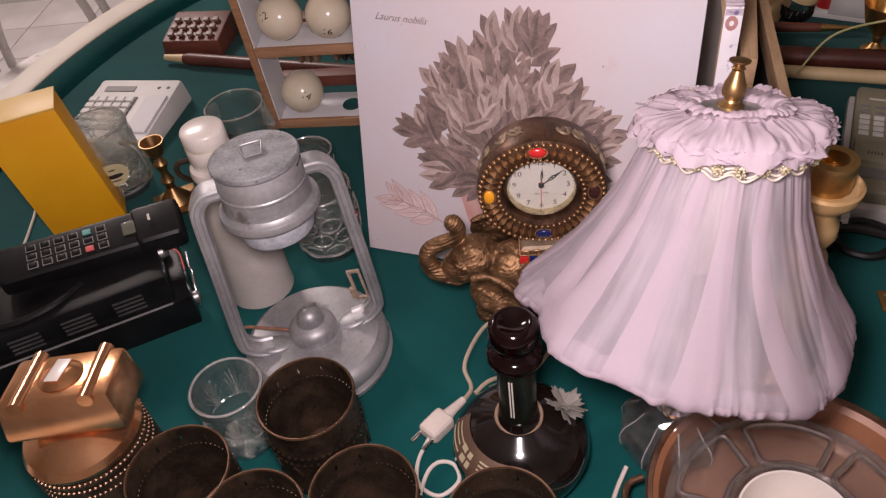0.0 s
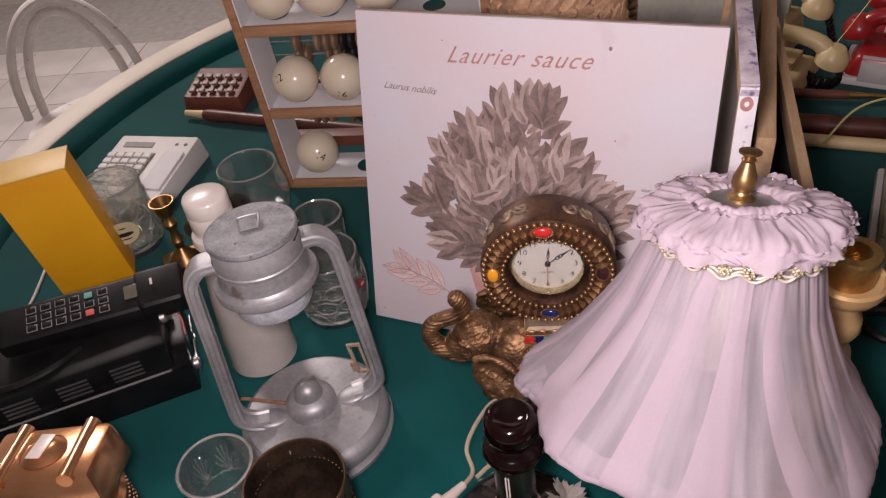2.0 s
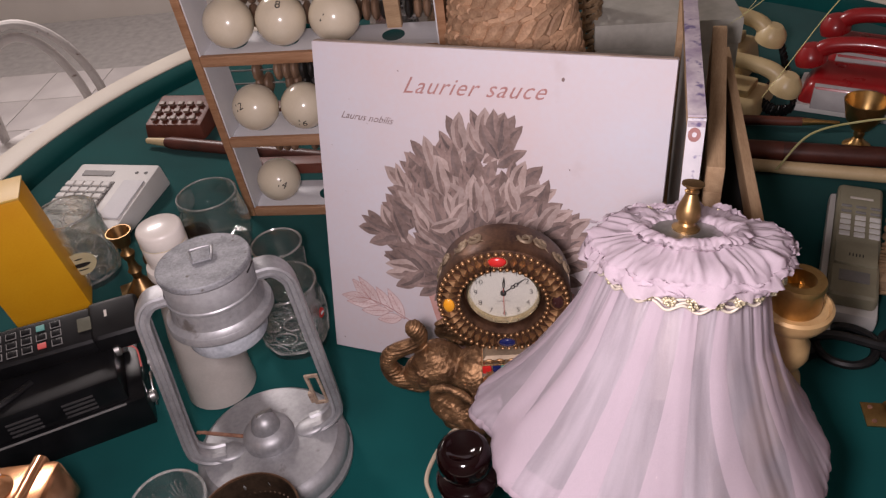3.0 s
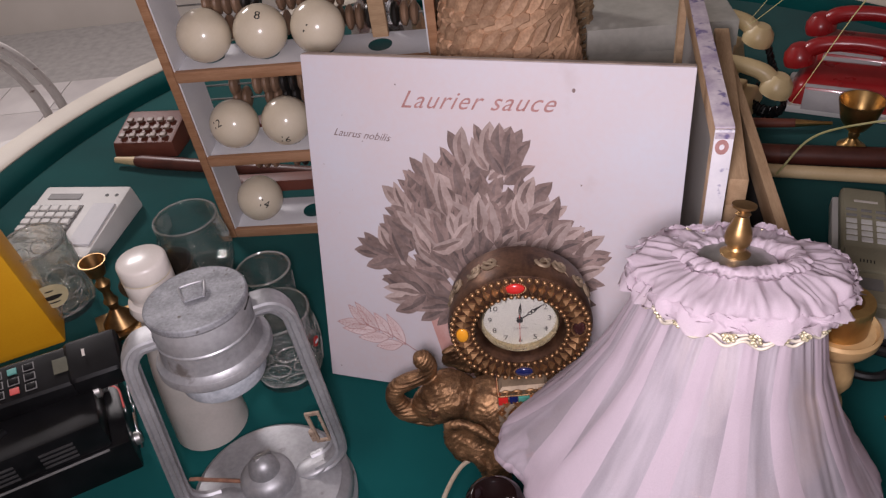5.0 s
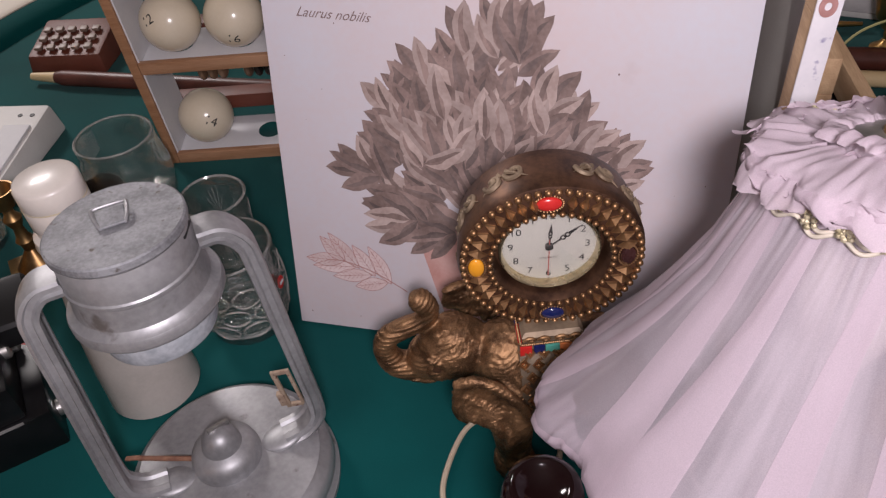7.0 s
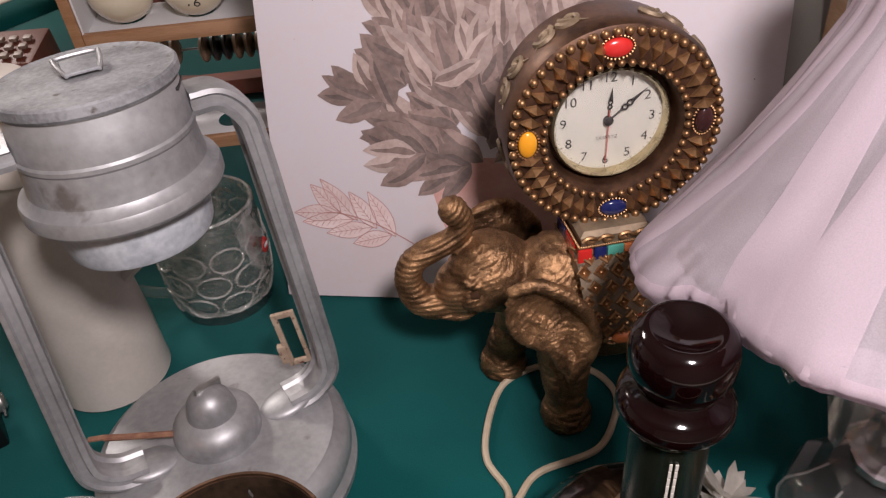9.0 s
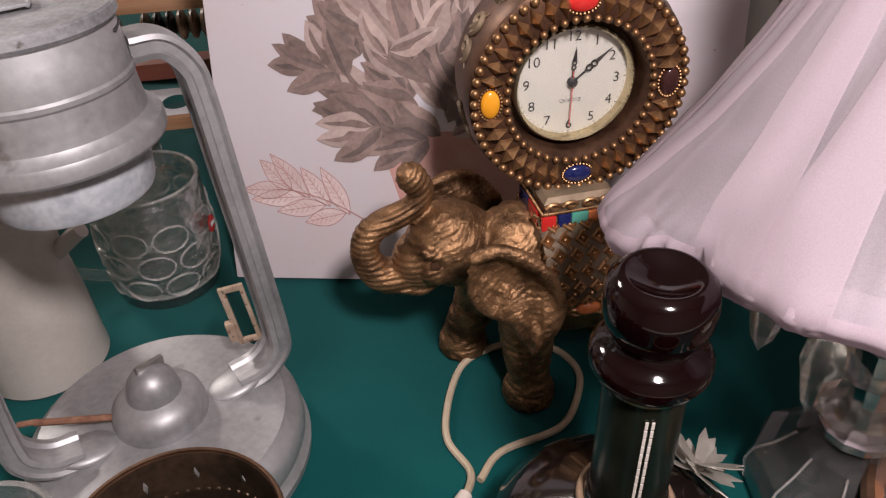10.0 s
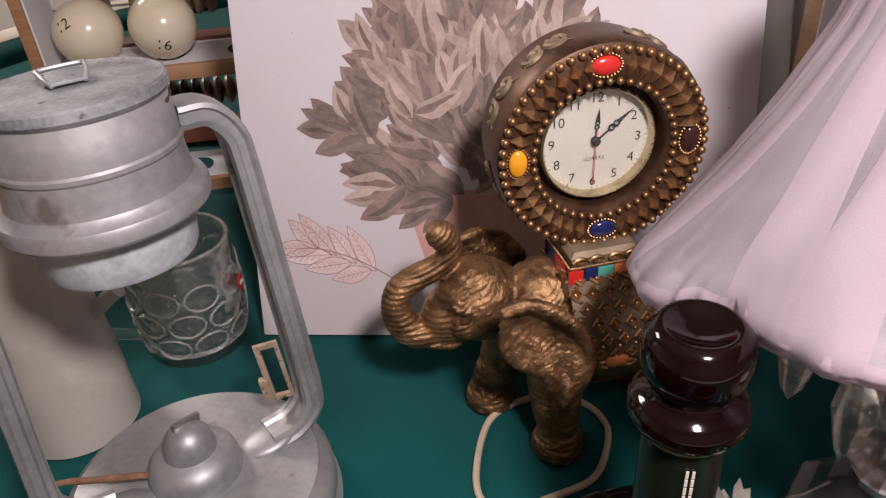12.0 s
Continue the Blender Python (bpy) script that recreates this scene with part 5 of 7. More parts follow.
rosette = part("rosette", ball(0.005, 1, 1, 0.5, m=pose(0, 0, 0.004)), FOIL, bottle, "crumpled silver paper rosette", m=Matrix.Translation(p) @ nrm.to_track_quat("Z", "Y").to_matrix().to_4x4(), smooth=0)
for i in range(13):
    a = 2 * math.pi * i / 13
    part("paper_point", prism(((0, -0.002), (0.016, -0.0052), (0.0225, -0.0035), (0.0185, 0.0), (0.0235, 0.0040), (0.016, 0.0052), (0, 0.002)), 0.0006, None, pose(0, 0, 0.0020 * (i % 3), 28 * (i % 2) - 14, -12 - 9 * (i % 3), math.degrees(a))), FOIL, rosette, smooth=0)


# ---- the ball rack ----
RX, RY, RYAW, RLEAN = -0.193, 0.337, -4.0, -5.0
rack = new("ball_rack")
rack.matrix_world = pose(RX, RY, 0, 0, 0, RYAW) @ pose(0, 0, 0.0, -RLEAN, 0, 0)
tagged(rack, "wooden ball rack with white inside, half full", "rack")
RW, RD, RH = 0.375, 0.080, 0.56
for x in (0.006, RW - 0.006):
    part("side_board", box(0.012, RD, RH, 0.0015, m=pose(x, RD / 2, 0)), PINE, rack, "brown side board")
    s = 1 if x < 0.1 else -1
    part("white_lining", box(0.002, RD - 0.004, RH - 0.004, 0, m=pose(x + s * 0.0072, RD / 2 + 0.002, 0.002)), WHITE_PAINT, rack)
levels = (0.0, 0.1435, 0.287, 0.4305)
for z in levels:
    sh = part("shelf", box(RW - 0.026, RD - 0.008, 0.010, 0.001, m=pose(RW / 2, RD / 2 + 0.004, z + 0.002)), WHITE_PAINT, rack, "white shelf with round rests")
    part("shelf_edge", box(RW - 0.025, 0.008, 0.016, 0.0012, m=pose(RW / 2, 0.004, z)), PINE_X, sh, "brown front edge")
    for k in range(4):
        part("ball_rest", lathe([(0.0, 0.0124), (0.0165, 0.0124), (0.0165, 0.0128), (0.0155, 0.0128), (0.0150, 0.0126), (0, 0.0126)], 24, m=pose(0.056 + 0.0785 * k, RD / 2 + 0.004, z)), FELT, sh, "round hole with green cloth")
part("mid_post", box(0.022, 0.012, 0.24, 0.0015, m=pose(0.290, RD - 0.008, 0.297)), RAW_WOOD, rack)
tilt = rack.matrix_world


def billiard_ball(k, lv, mark, roll):
    b = thing("billiard_ball", "glossy ivory billiard ball resting on the rack", "ball", group="balls in the rack")
    c = tilt @ Vector((0.056 + 0.0785 * k, RD / 2 - 0.002, levels[lv] + 0.0125 + 0.0362))
    b.matrix_world = Matrix.Translation(c)
    part("sphere", ball(0.0362, sub=4), IVORY, b, smooth=180)
    if mark:
        ax = pose(0, 0, 0, *roll)
        writing(mark, 0.017, BLACK_INK, b, ax @ pose(0, 0, 0.0362), "numeral", align="CENTER")
    return b


def wrap_numeral(b):
    for ch in b.children:
        if ch.name.startswith("numeral"):
            for v in ch.data.vertices:
                v.co.y -= 0.005
                r2 = min(0.9, (v.co.x ** 2 + v.co.y ** 2) / 0.0362 ** 2)
                v.co.z = 0.0362 * (math.sqrt(1 - r2) - 1) + 0.00025


for k, lv, mark, roll in ((0, 0, "14", (72, 35, 12)), (0, 1, "12", (60, -30, -15)), (1, 1, "16", (112, 12, 5)), (0, 2, "", (0, 0, 0)), (1, 2, "8", (35, 12, 0)), (2, 2, "1", (68, 30, -30))):
    wrap_numeral(billiard_ball(k, lv, mark, roll))


# ---- canvases stacked beside the lamp ----
def canvas(name, x, y, yaw, width, height, thick, label, edge, lean=0.0, bar=0.035, linen=True):
    """A stretched canvas on edge: its width runs away along local x, its back faces local +y."""
    c = thing(name, label, "canvas", x, y, 0.0, yaw, lean)
    for nm, m, sx, sz in (("top_bar", pose(width / 2, 0, height - bar), width, bar), ("bottom_bar", pose(width / 2, 0, 0), width, bar), ("near_bar", pose(bar / 2, 0, bar), bar, height - 2 * bar), ("far_bar", pose(width - bar / 2, 0, bar), bar, height - 2 * bar)):
        part(nm, box(sx, thick, sz, 0.0012, m=m), RAW_WOOD, c, "raw wooden stretcher bar")
    if linen:
        part("linen", box(width - 0.004, 0.002, height - 0.004, 0, m=pose(width / 2, -thick / 2 + 0.004, 0.002)), LINEN, c, "grey canvas back")
        part("painted_edge", box(0.0022, thick + 0.003, height, 0.0006, m=pose(-0.0012, 0, 0)), edge, c, "canvas edge daubed white and violet")
        part("painted_top", box(width, thick + 0.003, 0.0022, 0.0006, m=pose(width / 2, 0, height)), CANVAS_EDGE, c, "canvas edge daubed grey and violet")
    return c


c1 = canvas("stretched_canvas", 0.419, -0.100, 79, 0.40, 0.382, 0.013, "stretched canvas on edge, its edge daubed white and violet", CANVAS_WHITE, bar=0.026)
ring = part("ring_daub", lathe([(0.0022, 0), (0.0056, 0), (0.0056, 0.0006), (0.0022, 0.0006), (0.0022, 0)], 20, m=pose(-0.0026, 0.001, 0.366, 0, -90, 0) @ Matrix.Diagonal((1.3, 1, 1, 1))), INK_RED, c1, "rose ring painted on the edge")
part("violet_band", box(0.0006, 0.015, 0.006, 0, m=pose(-0.0028, 0, 0.374)), CANVAS_EDGE, c1)
canvas("wooden_stretcher", 0.453, -0.064, 75.5, 0.345, 0.304, 0.018, "bare wooden stretcher frame standing on edge", CANVAS_EDGE, linen=False, bar=0.030)
c3 = canvas("back_stretcher", 0.490, -0.100, 80.3, 0.40, 0.262, 0.011, "wooden stretcher frame with dark canvas, standing on edge", CANVAS_EDGE, bar=0.028, linen=False)
part("dark_lining", box(0.344, 0.003, 0.206, 0, m=pose(0.20, -0.002, 0.028)), mat("dark_canvas", (0.03, 0.028, 0.027), (0.06, 0.055, 0.05), 0.8), c3)
part("cross_brace", box(0.06, 0.006, 0.012, 0.001, m=pose(0.05, 0.003, 0.19, 0, -35, 0)), RAW_WOOD, c3)


# ---- baskets and the grey box behind the picture ----
def braided_basket():
    b = thing("braided_basket", "round brown basket braided from water hyacinth", "basket", 0.268, 0.29, 0)
    part("lining", lathe([(0, 0.004), (0.098, 0.004), (0.048, 0.47), (0.044, 0.47), (0.090, 0.012), (0, 0.012)], 40), RATTAN, b)
    strand = tube(smooth_path(((-0.016, 0, -0.010), (-0.006, 0.006, -0.004), (0.006, 0.006, 0.005), (0.016, 0, 0.011)), 3), lambda f: 0.0042 + 0.0080 * math.sin(math.pi * f), 8)
    base, n = None, 0
    for row in range(12):
        z = 0.245 + row * 0.0195
        r = 0.119 - 0.060 * (z / 0.47) ** 1.6
        for k in range(25):
            if n >= 290:
                break
            a = 2 * math.pi * (k + 0.5 * (row % 2)) / 25
            if math.sin(a) > 0.45:
                continue
            m = pose(0, 0, z, 0, 0, math.degrees(a)) @ pose(r, 0, 0, 0, 0, 90) @ pose(0, 0, 0, 0, -16 if row % 2 else 16, 0)
            base = part("strand", strand, RATTAN, b, m=m) if base is None else again(base, "strand", b, m)
            n += 1
    low = bmesh.new()
    for row in range(12):
        z = 0.012 + row * 0.0195
        tube([((0.119 - 0.060 * (z / 0.47) ** 1.6) * math.cos(q), (0.119 - 0.060 * (z / 0.47) ** 1.6) * math.sin(q), z + 0.003 * math.sin(25 * q)) for q in (2 * math.pi * k / 60 for k in range(61))], 0.0095, 8, low)
    tagged(part("lower_braids", low, RATTAN, b), kind="stuff")


braided_basket()
wb = thing("wicker_basket", "narrow open-weave wicker basket standing behind", "basket", 0.360, 0.480, 0)
wk = bmesh.new()
for row in range(26):
    z = 0.006 + row * 0.0125
    tube([((0.050 + 0.002 * math.sin(11 * q + math.pi * (row % 2))) * math.cos(q), (0.050 + 0.002 * math.sin(11 * q + math.pi * (row % 2))) * math.sin(q), z) for q in (2 * math.pi * k / 44 for k in range(45))], 0.0042, 6, wk)
tagged(part("weave", wk, WICKER, wb), kind="stuff")
for k in range(11):
    a = 2 * math.pi * k / 11
    part("stake", tube([(0.050 * math.cos(a), 0.050 * math.sin(a), 0.0), (0.050 * math.cos(a), 0.050 * math.sin(a), 0.325)], 0.003, 6), WICKER, wb)
gb = thing("grey_box", "flat box covered in grey marbled paper", "box", 0.512, 0.497, 0, -4)
part("tray", box(0.215, 0.15, 0.21, 0.002), GREY_BOX, gb)
part("lid", box(0.220, 0.155, 0.040, 0.002, m=pose(0, 0, 0.210)), GREY_BOX, gb)
fo = thing("crumpled_foil", "crumpled silver foil heap behind the rack", "foil", 0.10, 0.50, 0)
fb = ball(0.05, 1.5, 0.8, 1.0, m=pose(0, 0, 0.05), sub=3)
for v in fb.verts:
    v.co += Vector((rng.uniform(-1, 1), rng.uniform(-1, 1), rng.uniform(-1, 1))) * 0.006
for v in fb.verts:
    v.co.z = max(0.0, v.co.z) * 3.2
part("sheet", fb, CHROME, fo, smooth=0)

# ---- the abacus behind the rack ----
ab = new("abacus")
ab.matrix_world = tilt @ pose(0.0, RD + 0.006, 0.0)
tagged(ab, "dark wooden counting frame with brown and black beads", "abacus")
for x in (-0.014, 0.37):
    part("side_rail", box(0.016, 0.028, 0.44, 0.002, m=pose(x, 0.014, 0)), CUE_DARK, ab)
for z in (0.0, 0.115, 0.235, 0.425):
    part("cross_rail", box(0.366, 0.024, 0.022, 0.002, m=pose(0.179, 0.014, z + 0.02)), PHONE_BROWN, ab)
bead = lathe([(0.003, -0.0064), (0.010, -0.0060), (0.0165, -0.003), (0.018, 0), (0.0165, 0.003), (0.010, 0.0060), (0.003, 0.0064)], 14)
bead.transform(pose(0, 0, 0, 0, 90, 0))
bead2 = bead.copy()
b1 = b2 = None
for row, z in enumerate((0.084, 0.198, 0.222, 0.315, 0.352, 0.392)):
    part("rod", tube([(-0.01, 0.014, z), (0.37, 0.014, z)], 0.0015, 6), STEEL, ab)
    x = 0.036
    for k in range(17):
        black = k in (4, 5, 13, 14)
        x += 0.0138 + (0.022 if (k + row) % 7 == 3 else 0)
        if x > 0.352:
            break
        m = pose(x, 0.014, z)
        if black:
            b2 = part("bead", bead2, BEAD_BLACK, ab, m=m) if b2 is None else again(b2, "bead", ab, m)
        else:
            b1 = part("bead", bead, BEAD_WOOD, ab, m=m) if b1 is None else again(b1, "bead", ab, m)


# ---- glasses, mugs and the white bottle ----
def fluted(n, amp):
    return lambda a, r, z: r * (1 + amp * math.cos(n * a))


def beer_mug(name, label, x, y, r, h, rz, mtl, belly=0.0, handle=True, dimples=True, rim=0.92):
    g = thing(name, label, "mug", x, y, 0, rz)
    n = 14
    outer = []
    for i in range(n + 1):
        f = i / n
        outer.append((r * (0.86 + belly * math.sin(math.pi * min(1, f * 1.15)) + (rim - 0.86) * f), h * f))
    inner = [(max(0.001, q - 0.0045), z) for q, z in outer[::-1] if z > 0.010]
    prof = [(0, 0)] + outer + [(outer[-1][0] - 0.002, h + 0.0015)] + inner + [(0, 0.011)]

    def dent(a, q, z):
        f = z / h
        if dimples and 0.10 < f < 0.78:
            row = int((f - 0.10) / 0.227)
            return q * (1 - 0.045 * (0.5 + 0.5 * math.cos(9 * (a + row * 0.35))) * abs(math.sin(math.pi * (f - 0.10) / 0.227)))
        return q
    part("vessel", lathe(prof, 72, wave=dent), mtl, g, smooth=60)
    top = outer[-1][0]
    # whitish rings stand for the light caught by rim and foot
    part("rim", lathe([(top - 0.0032, h), (top - 0.002, h + 0.0018), (top - 0.0006, h), (top - 0.002, h - 0.0008), (top - 0.0032, h)], 64), GROUND_GLINT_GLASS, g)
    part("foot_ring", lathe([(outer[0][0] - 0.006, 0.010), (outer[0][0] - 0.003, 0.0125), (outer[0][0] + 0.0005, 0.010), (outer[0][0] - 0.003, 0.008), (outer[0][0] - 0.006, 0.010)], 48), GROUND_GLINT_GLASS, g)
    if dimples:
        # whitish outlines put glints round the dimples
        net = bmesh.new()
        for k in range(9):
            for row in range(3):
                a0, f0 = 2 * math.pi * (k + 0.5 * (row % 2)) / 9, 0.22 + 0.225 * row
                pts = []
                for q in range(13):
                    t = 2 * math.pi * q / 12
                    f = f0 + 0.105 * math.sin(t)
                    rr = r * (0.86 + belly * math.sin(math.pi * min(1, f * 1.15)) + (rim - 0.86) * f) + 0.0002
                    pts.append((rr * math.cos(a0 + 0.31 * math.cos(t)), rr * math.sin(a0 + 0.31 * math.cos(t)), f * h))
                tube(pts, 0.0009, 5, net)
        tagged(part("dimple_edging", net, GROUND_GLINT_GLASS, g), kind="stuff")
    if handle:
        part("handle", tube(smooth_path(((-r * 0.85, 0, h * 0.80), (-r * 1.35, 0, h * 0.82), (-r * 1.62, 0, h * 0.62), (-r * 1.50, 0, h * 0.35), (-r * 0.88, 0, h * 0.18))), 0.0052, 10), mtl, g)
    return g


mug = beer_mug("dimpled_mug", "clear dimpled glass beer mug beside the picture", -0.052, 0.036, 0.049, 0.102, 12, CUT_GLASS, belly=0.09)
part("badge", lathe([(0, 0), (0.006, 0), (0.006, 0.0006), (0, 0.0006)], 20, m=pose(0.0420, -0.0245, 0.060, 0, 90, -30) @ Matrix.Diagonal((1.3, 1, 1, 1))), GEM_RED, mug, "small red and white badge")
part("badge_bar", box(0.0008, 0.0065, 0.0026, 0, m=pose(0.0433, -0.0252, 0.059, 0, 0, -30)), WHITE_PAINT, mug)
beer_mug("round_mug", "large round clear glass mug near the rack", -0.213, 0.250, 0.051, 0.108, 60, GLASS, belly=0.16, handle=True, dimples=False)
lm = beer_mug("labelled_mug", "thick clear glass beer mug with an oval cream label", -0.418, 0.205, 0.050, 0.122, 155, THICK_GLASS, belly=0.05)


def round_patch(r, a_deg, zc, w, h, ma, parent, nm, label=""):
    """An oval patch that follows a round wall."""
    bm = bmesh.new()
    rim = [(w / 2 * math.cos(q), h / 2 * math.sin(q)) for q in (2 * math.pi * k / 28 for k in range(28))]
    mid = bm.verts.new((r * math.cos(radians(a_deg)), r * math.sin(radians(a_deg)), zc))
    vs = [bm.verts.new((r * math.cos(radians(a_deg) + u / r), r * math.sin(radians(a_deg) + u / r), zc + v)) for u, v in rim]
    for k in range(28):
        bm.faces.new((mid, vs[k], vs[(k + 1) % 28]))
    return part(nm, bm, ma, parent, label)


lb = round_patch(0.0490, 138, 0.056, 0.046, 0.040, LABEL_CREAM, lm, "label", "oval cream label with dark print")
for zc, w, h in ((0.054, 0.028, 0.0075), (0.0655, 0.012, 0.0025), (0.0455, 0.018, 0.0022)):
    round_patch(0.0497, 138, zc, w, h, BLACK_INK, lb, "print_bar")
pot = thing("brown_pot", "squat dark brown glazed pot with a side handle", "pot", -0.248, 0.205, 0, 20)
part("vessel", lathe([(0, 0), (0.032, 0), (0.040, 0.010), (0.043, 0.03), (0.041, 0.052), (0.042, 0.060), (0.040, 0.061), (0.037, 0.052), (0.038, 0.03), (0.033, 0.012), (0, 0.008)], 48), BROWN_GLAZE, pot)
part("handle", tube(smooth_path(((-0.040, 0, 0.052), (-0.060, 0, 0.052), (-0.066, 0, 0.036), (-0.054, 0, 0.018), (-0.040, 0, 0.016))), 0.0042, 8), BROWN_GLAZE, pot)


def tumbler(x, y, r, h, name, label):
    g = thing(name, label, "glass", x, y, 0, 15)
    prof = [(0, 0), (r * 0.78, 0), (r * 0.82, 0.004), (r, h), (r - 0.0015, h + 0.001), (r - 0.003, h), (r * 0.78, 0.012), (0, 0.011)]
    part("vessel", lathe(prof, 64), CUT_GLASS, g)
    cuts = bmesh.new()
    for k in range(8):
        a = 2 * math.pi * k / 8
        for s in range(9):
            q = math.pi * s / 8
            u0, v0 = 0.0, 0.40
            u1, v1 = 0.32 * math.cos(q), 0.40 + 0.42 * math.sin(q)
            pts = [((r * (0.83 + 0.17 * v) + 0.0004) * math.cos(a + u * 1.1), (r * (0.83 + 0.17 * v) + 0.0004) * math.sin(a + u * 1.1), v * h) for u, v in ((u0, v0), ((u0 + u1) / 2, (v0 + v1) / 2), (u1, v1))]
            tube(pts, 0.0007, 4, cuts)
    tagged(part("star_cutting", cuts, GROUND_GLINT_GLASS, g, "fine ground star pattern"), kind="stuff")
    # the rim's highlight is a whitish ring
    part("rim", lathe([(r - 0.0030, h), (r - 0.0015, h + 0.0022), (r + 0.0003, h), (r - 0.0015, h - 0.0008), (r - 0.0030, h)], 64), GROUND_GLINT_GLASS, g)
    part("base_star", lathe([(r * 0.2, -0.0), (r * 0.74, 0.0035), (r * 0.2, 0.0125)], 16, m=pose(0, 0, 0.0005), wave=fluted(8, 0.12)), CUT_GLASS, g, smooth=0)
    return g


tumbler(-0.107, -0.283, 0.039, 0.096, "crystal_tumbler", "cut crystal tumbler with star pattern")
tumbler(-0.084, 0.137, 0.037, 0.090, "pressed_tumbler", "pressed glass tumbler with star pattern by the rack")
vase = thing("white_bottle", "tapered grey-white ceramic bottle with a white screw cap", "bottle", -0.139, -0.045, 0)
part("body", lathe([(0, 0), (0.041, 0), (0.0445, 0.004), (0.0435, 0.02), (0.0425, 0.05), (0.038, 0.11), (0.032, 0.155), (0.0265, 0.180), (0.0235, 0.192), (0.0235, 0.205), (0, 0.205)], 56), VASE_GREY, vase, "tapered grey-white body")
part("collar", lathe([(0.0235, 0.196), (0.029, 0.199), (0.0305, 0.205), (0.029, 0.213), (0.0245, 0.217), (0.0235, 0.225), (0, 0.225)], 48), PORCELAIN, vase)
cap = part("cap", lathe([(0.0245, 0.222), (0.0256, 0.224), (0.0256, 0.243), (0.0250, 0.2445), (0.0256, 0.246), (0.0254, 0.260), (0.0242, 0.2625), (0.0225, 0.2635), (0, 0.264)], 48), PORCELAIN, vase, "white cap with a gilt line")
part("gilt_line", lathe([(0.0257, 0.2437), (0.0259, 0.2443), (0.0257, 0.2449)], 48), LABEL_GOLD, cap)
part("spout", tube(smooth_path(((0.036, -0.004, 0.10), (0.050, -0.006, 0.112), (0.058, -0.008, 0.118))), 0.006, 10), VASE_GREY, vase)


# ---- candlesticks ----
cs = thing("brass_candlestick", "small brass candlestick on a square foot", "candlestick", -0.313, 0.150, 0, 28)
part("foot", box(0.066, 0.066, 0.006, 0.0012), DULL_BRASS, cs)
part("stem", lathe([(0.024, 0.006), (0.024, 0.010), (0.018, 0.018), (0.012, 0.026), (0.0065, 0.034), (0.0075, 0.042), (0.0105, 0.048), (0.007, 0.054), (0.0055, 0.066), (0.009, 0.074), (0.0105, 0.080), (0.006, 0.086), (0.0055, 0.092), (0.0115, 0.097), (0.0135, 0.106), (0.0165, 0.116), (0.0182, 0.119), (0.0165, 0.119), (0.0115, 0.106), (0.0095, 0.100), (0, 0.100)], 36), DULL_BRASS, cs)
cr = thing("turned_candlestick", "golden turned wooden candlestick with brass socket", "candlestick", 0.478, -0.237, 0, 0)
GOLD_WOOD = mat("gold_painted_wood", (0.46, 0.29, 0.13), (0.60, 0.41, 0.20), 0.32, 0.35, scale=30, bump=0.05)
part("column", lathe([(0, 0), (0.040, 0), (0.041, 0.012), (0.030, 0.022), (0.016, 0.034), (0.014, 0.07), (0.019, 0.10), (0.021, 0.125), (0.014, 0.15), (0.0125, 0.16), (0.019, 0.172), (0.0205, 0.184), (0.0185, 0.196), (0.0125, 0.206), (0.0165, 0.214), (0.0205, 0.224), (0.0195, 0.236), (0.015, 0.246), (0.0165, 0.256), (0.026, 0.264), (0.030, 0.272), (0.0305, 0.279), (0.028, 0.281), (0.026, 0.277), (0, 0.277)], 48), GOLD_WOOD, cr)
part("socket", lathe([(0.0185, 0.276), (0.0200, 0.279), (0.0195, 0.300), (0.0205, 0.303), (0.0195, 0.3065), (0.0120, 0.3065), (0.0115, 0.292), (0, 0.292)], 40), BRASS, cr, "worn brass socket")

# ---- the iron stand with the woven handle ----
ir = thing("iron_stand", "black iron scroll stand with a woven wicker handle", "stand", 0.650, -0.040, 0, 0)
for k, (cx, cy, r0, s) in enumerate(((0.0, 0.0, 0.042, 0.0), (0.075, -0.01, 0.040, 1.2))):
    part("scroll", tube([(cx + r0 * (1 - 0.05 * q) * math.cos(q + s), cy + r0 * (1 - 0.05 * q) * math.sin(q + s), 0.007 + 0.010 * q / 6.0) for q in (0.25 * i for i in range(25))], 0.0055, 8), IRON, ir)
part("crossbar", tube(smooth_path(((-0.075, 0.02, 0.007), (-0.02, 0.005, 0.03), (0.05, -0.02, 0.03), (0.10, 0.06, 0.02))), 0.006, 8), IRON, ir)
part("foot_piece", box(0.05, 0.016, 0.014, 0.003, m=pose(-0.055, -0.005, 0, 0, 0, 25)), IRON, ir)
post = [(0.080, 0.085, 0.015), (0.090, 0.115, 0.05), (0.105, 0.155, 0.12), (0.120, 0.190, 0.20), (0.135, 0.215, 0.30)]
hd = part("handle", tube(smooth_path(post), 0.012, 10), WICKER, ir, "woven wicker handle")
wr = bmesh.new()
line = smooth_path(post, 16)
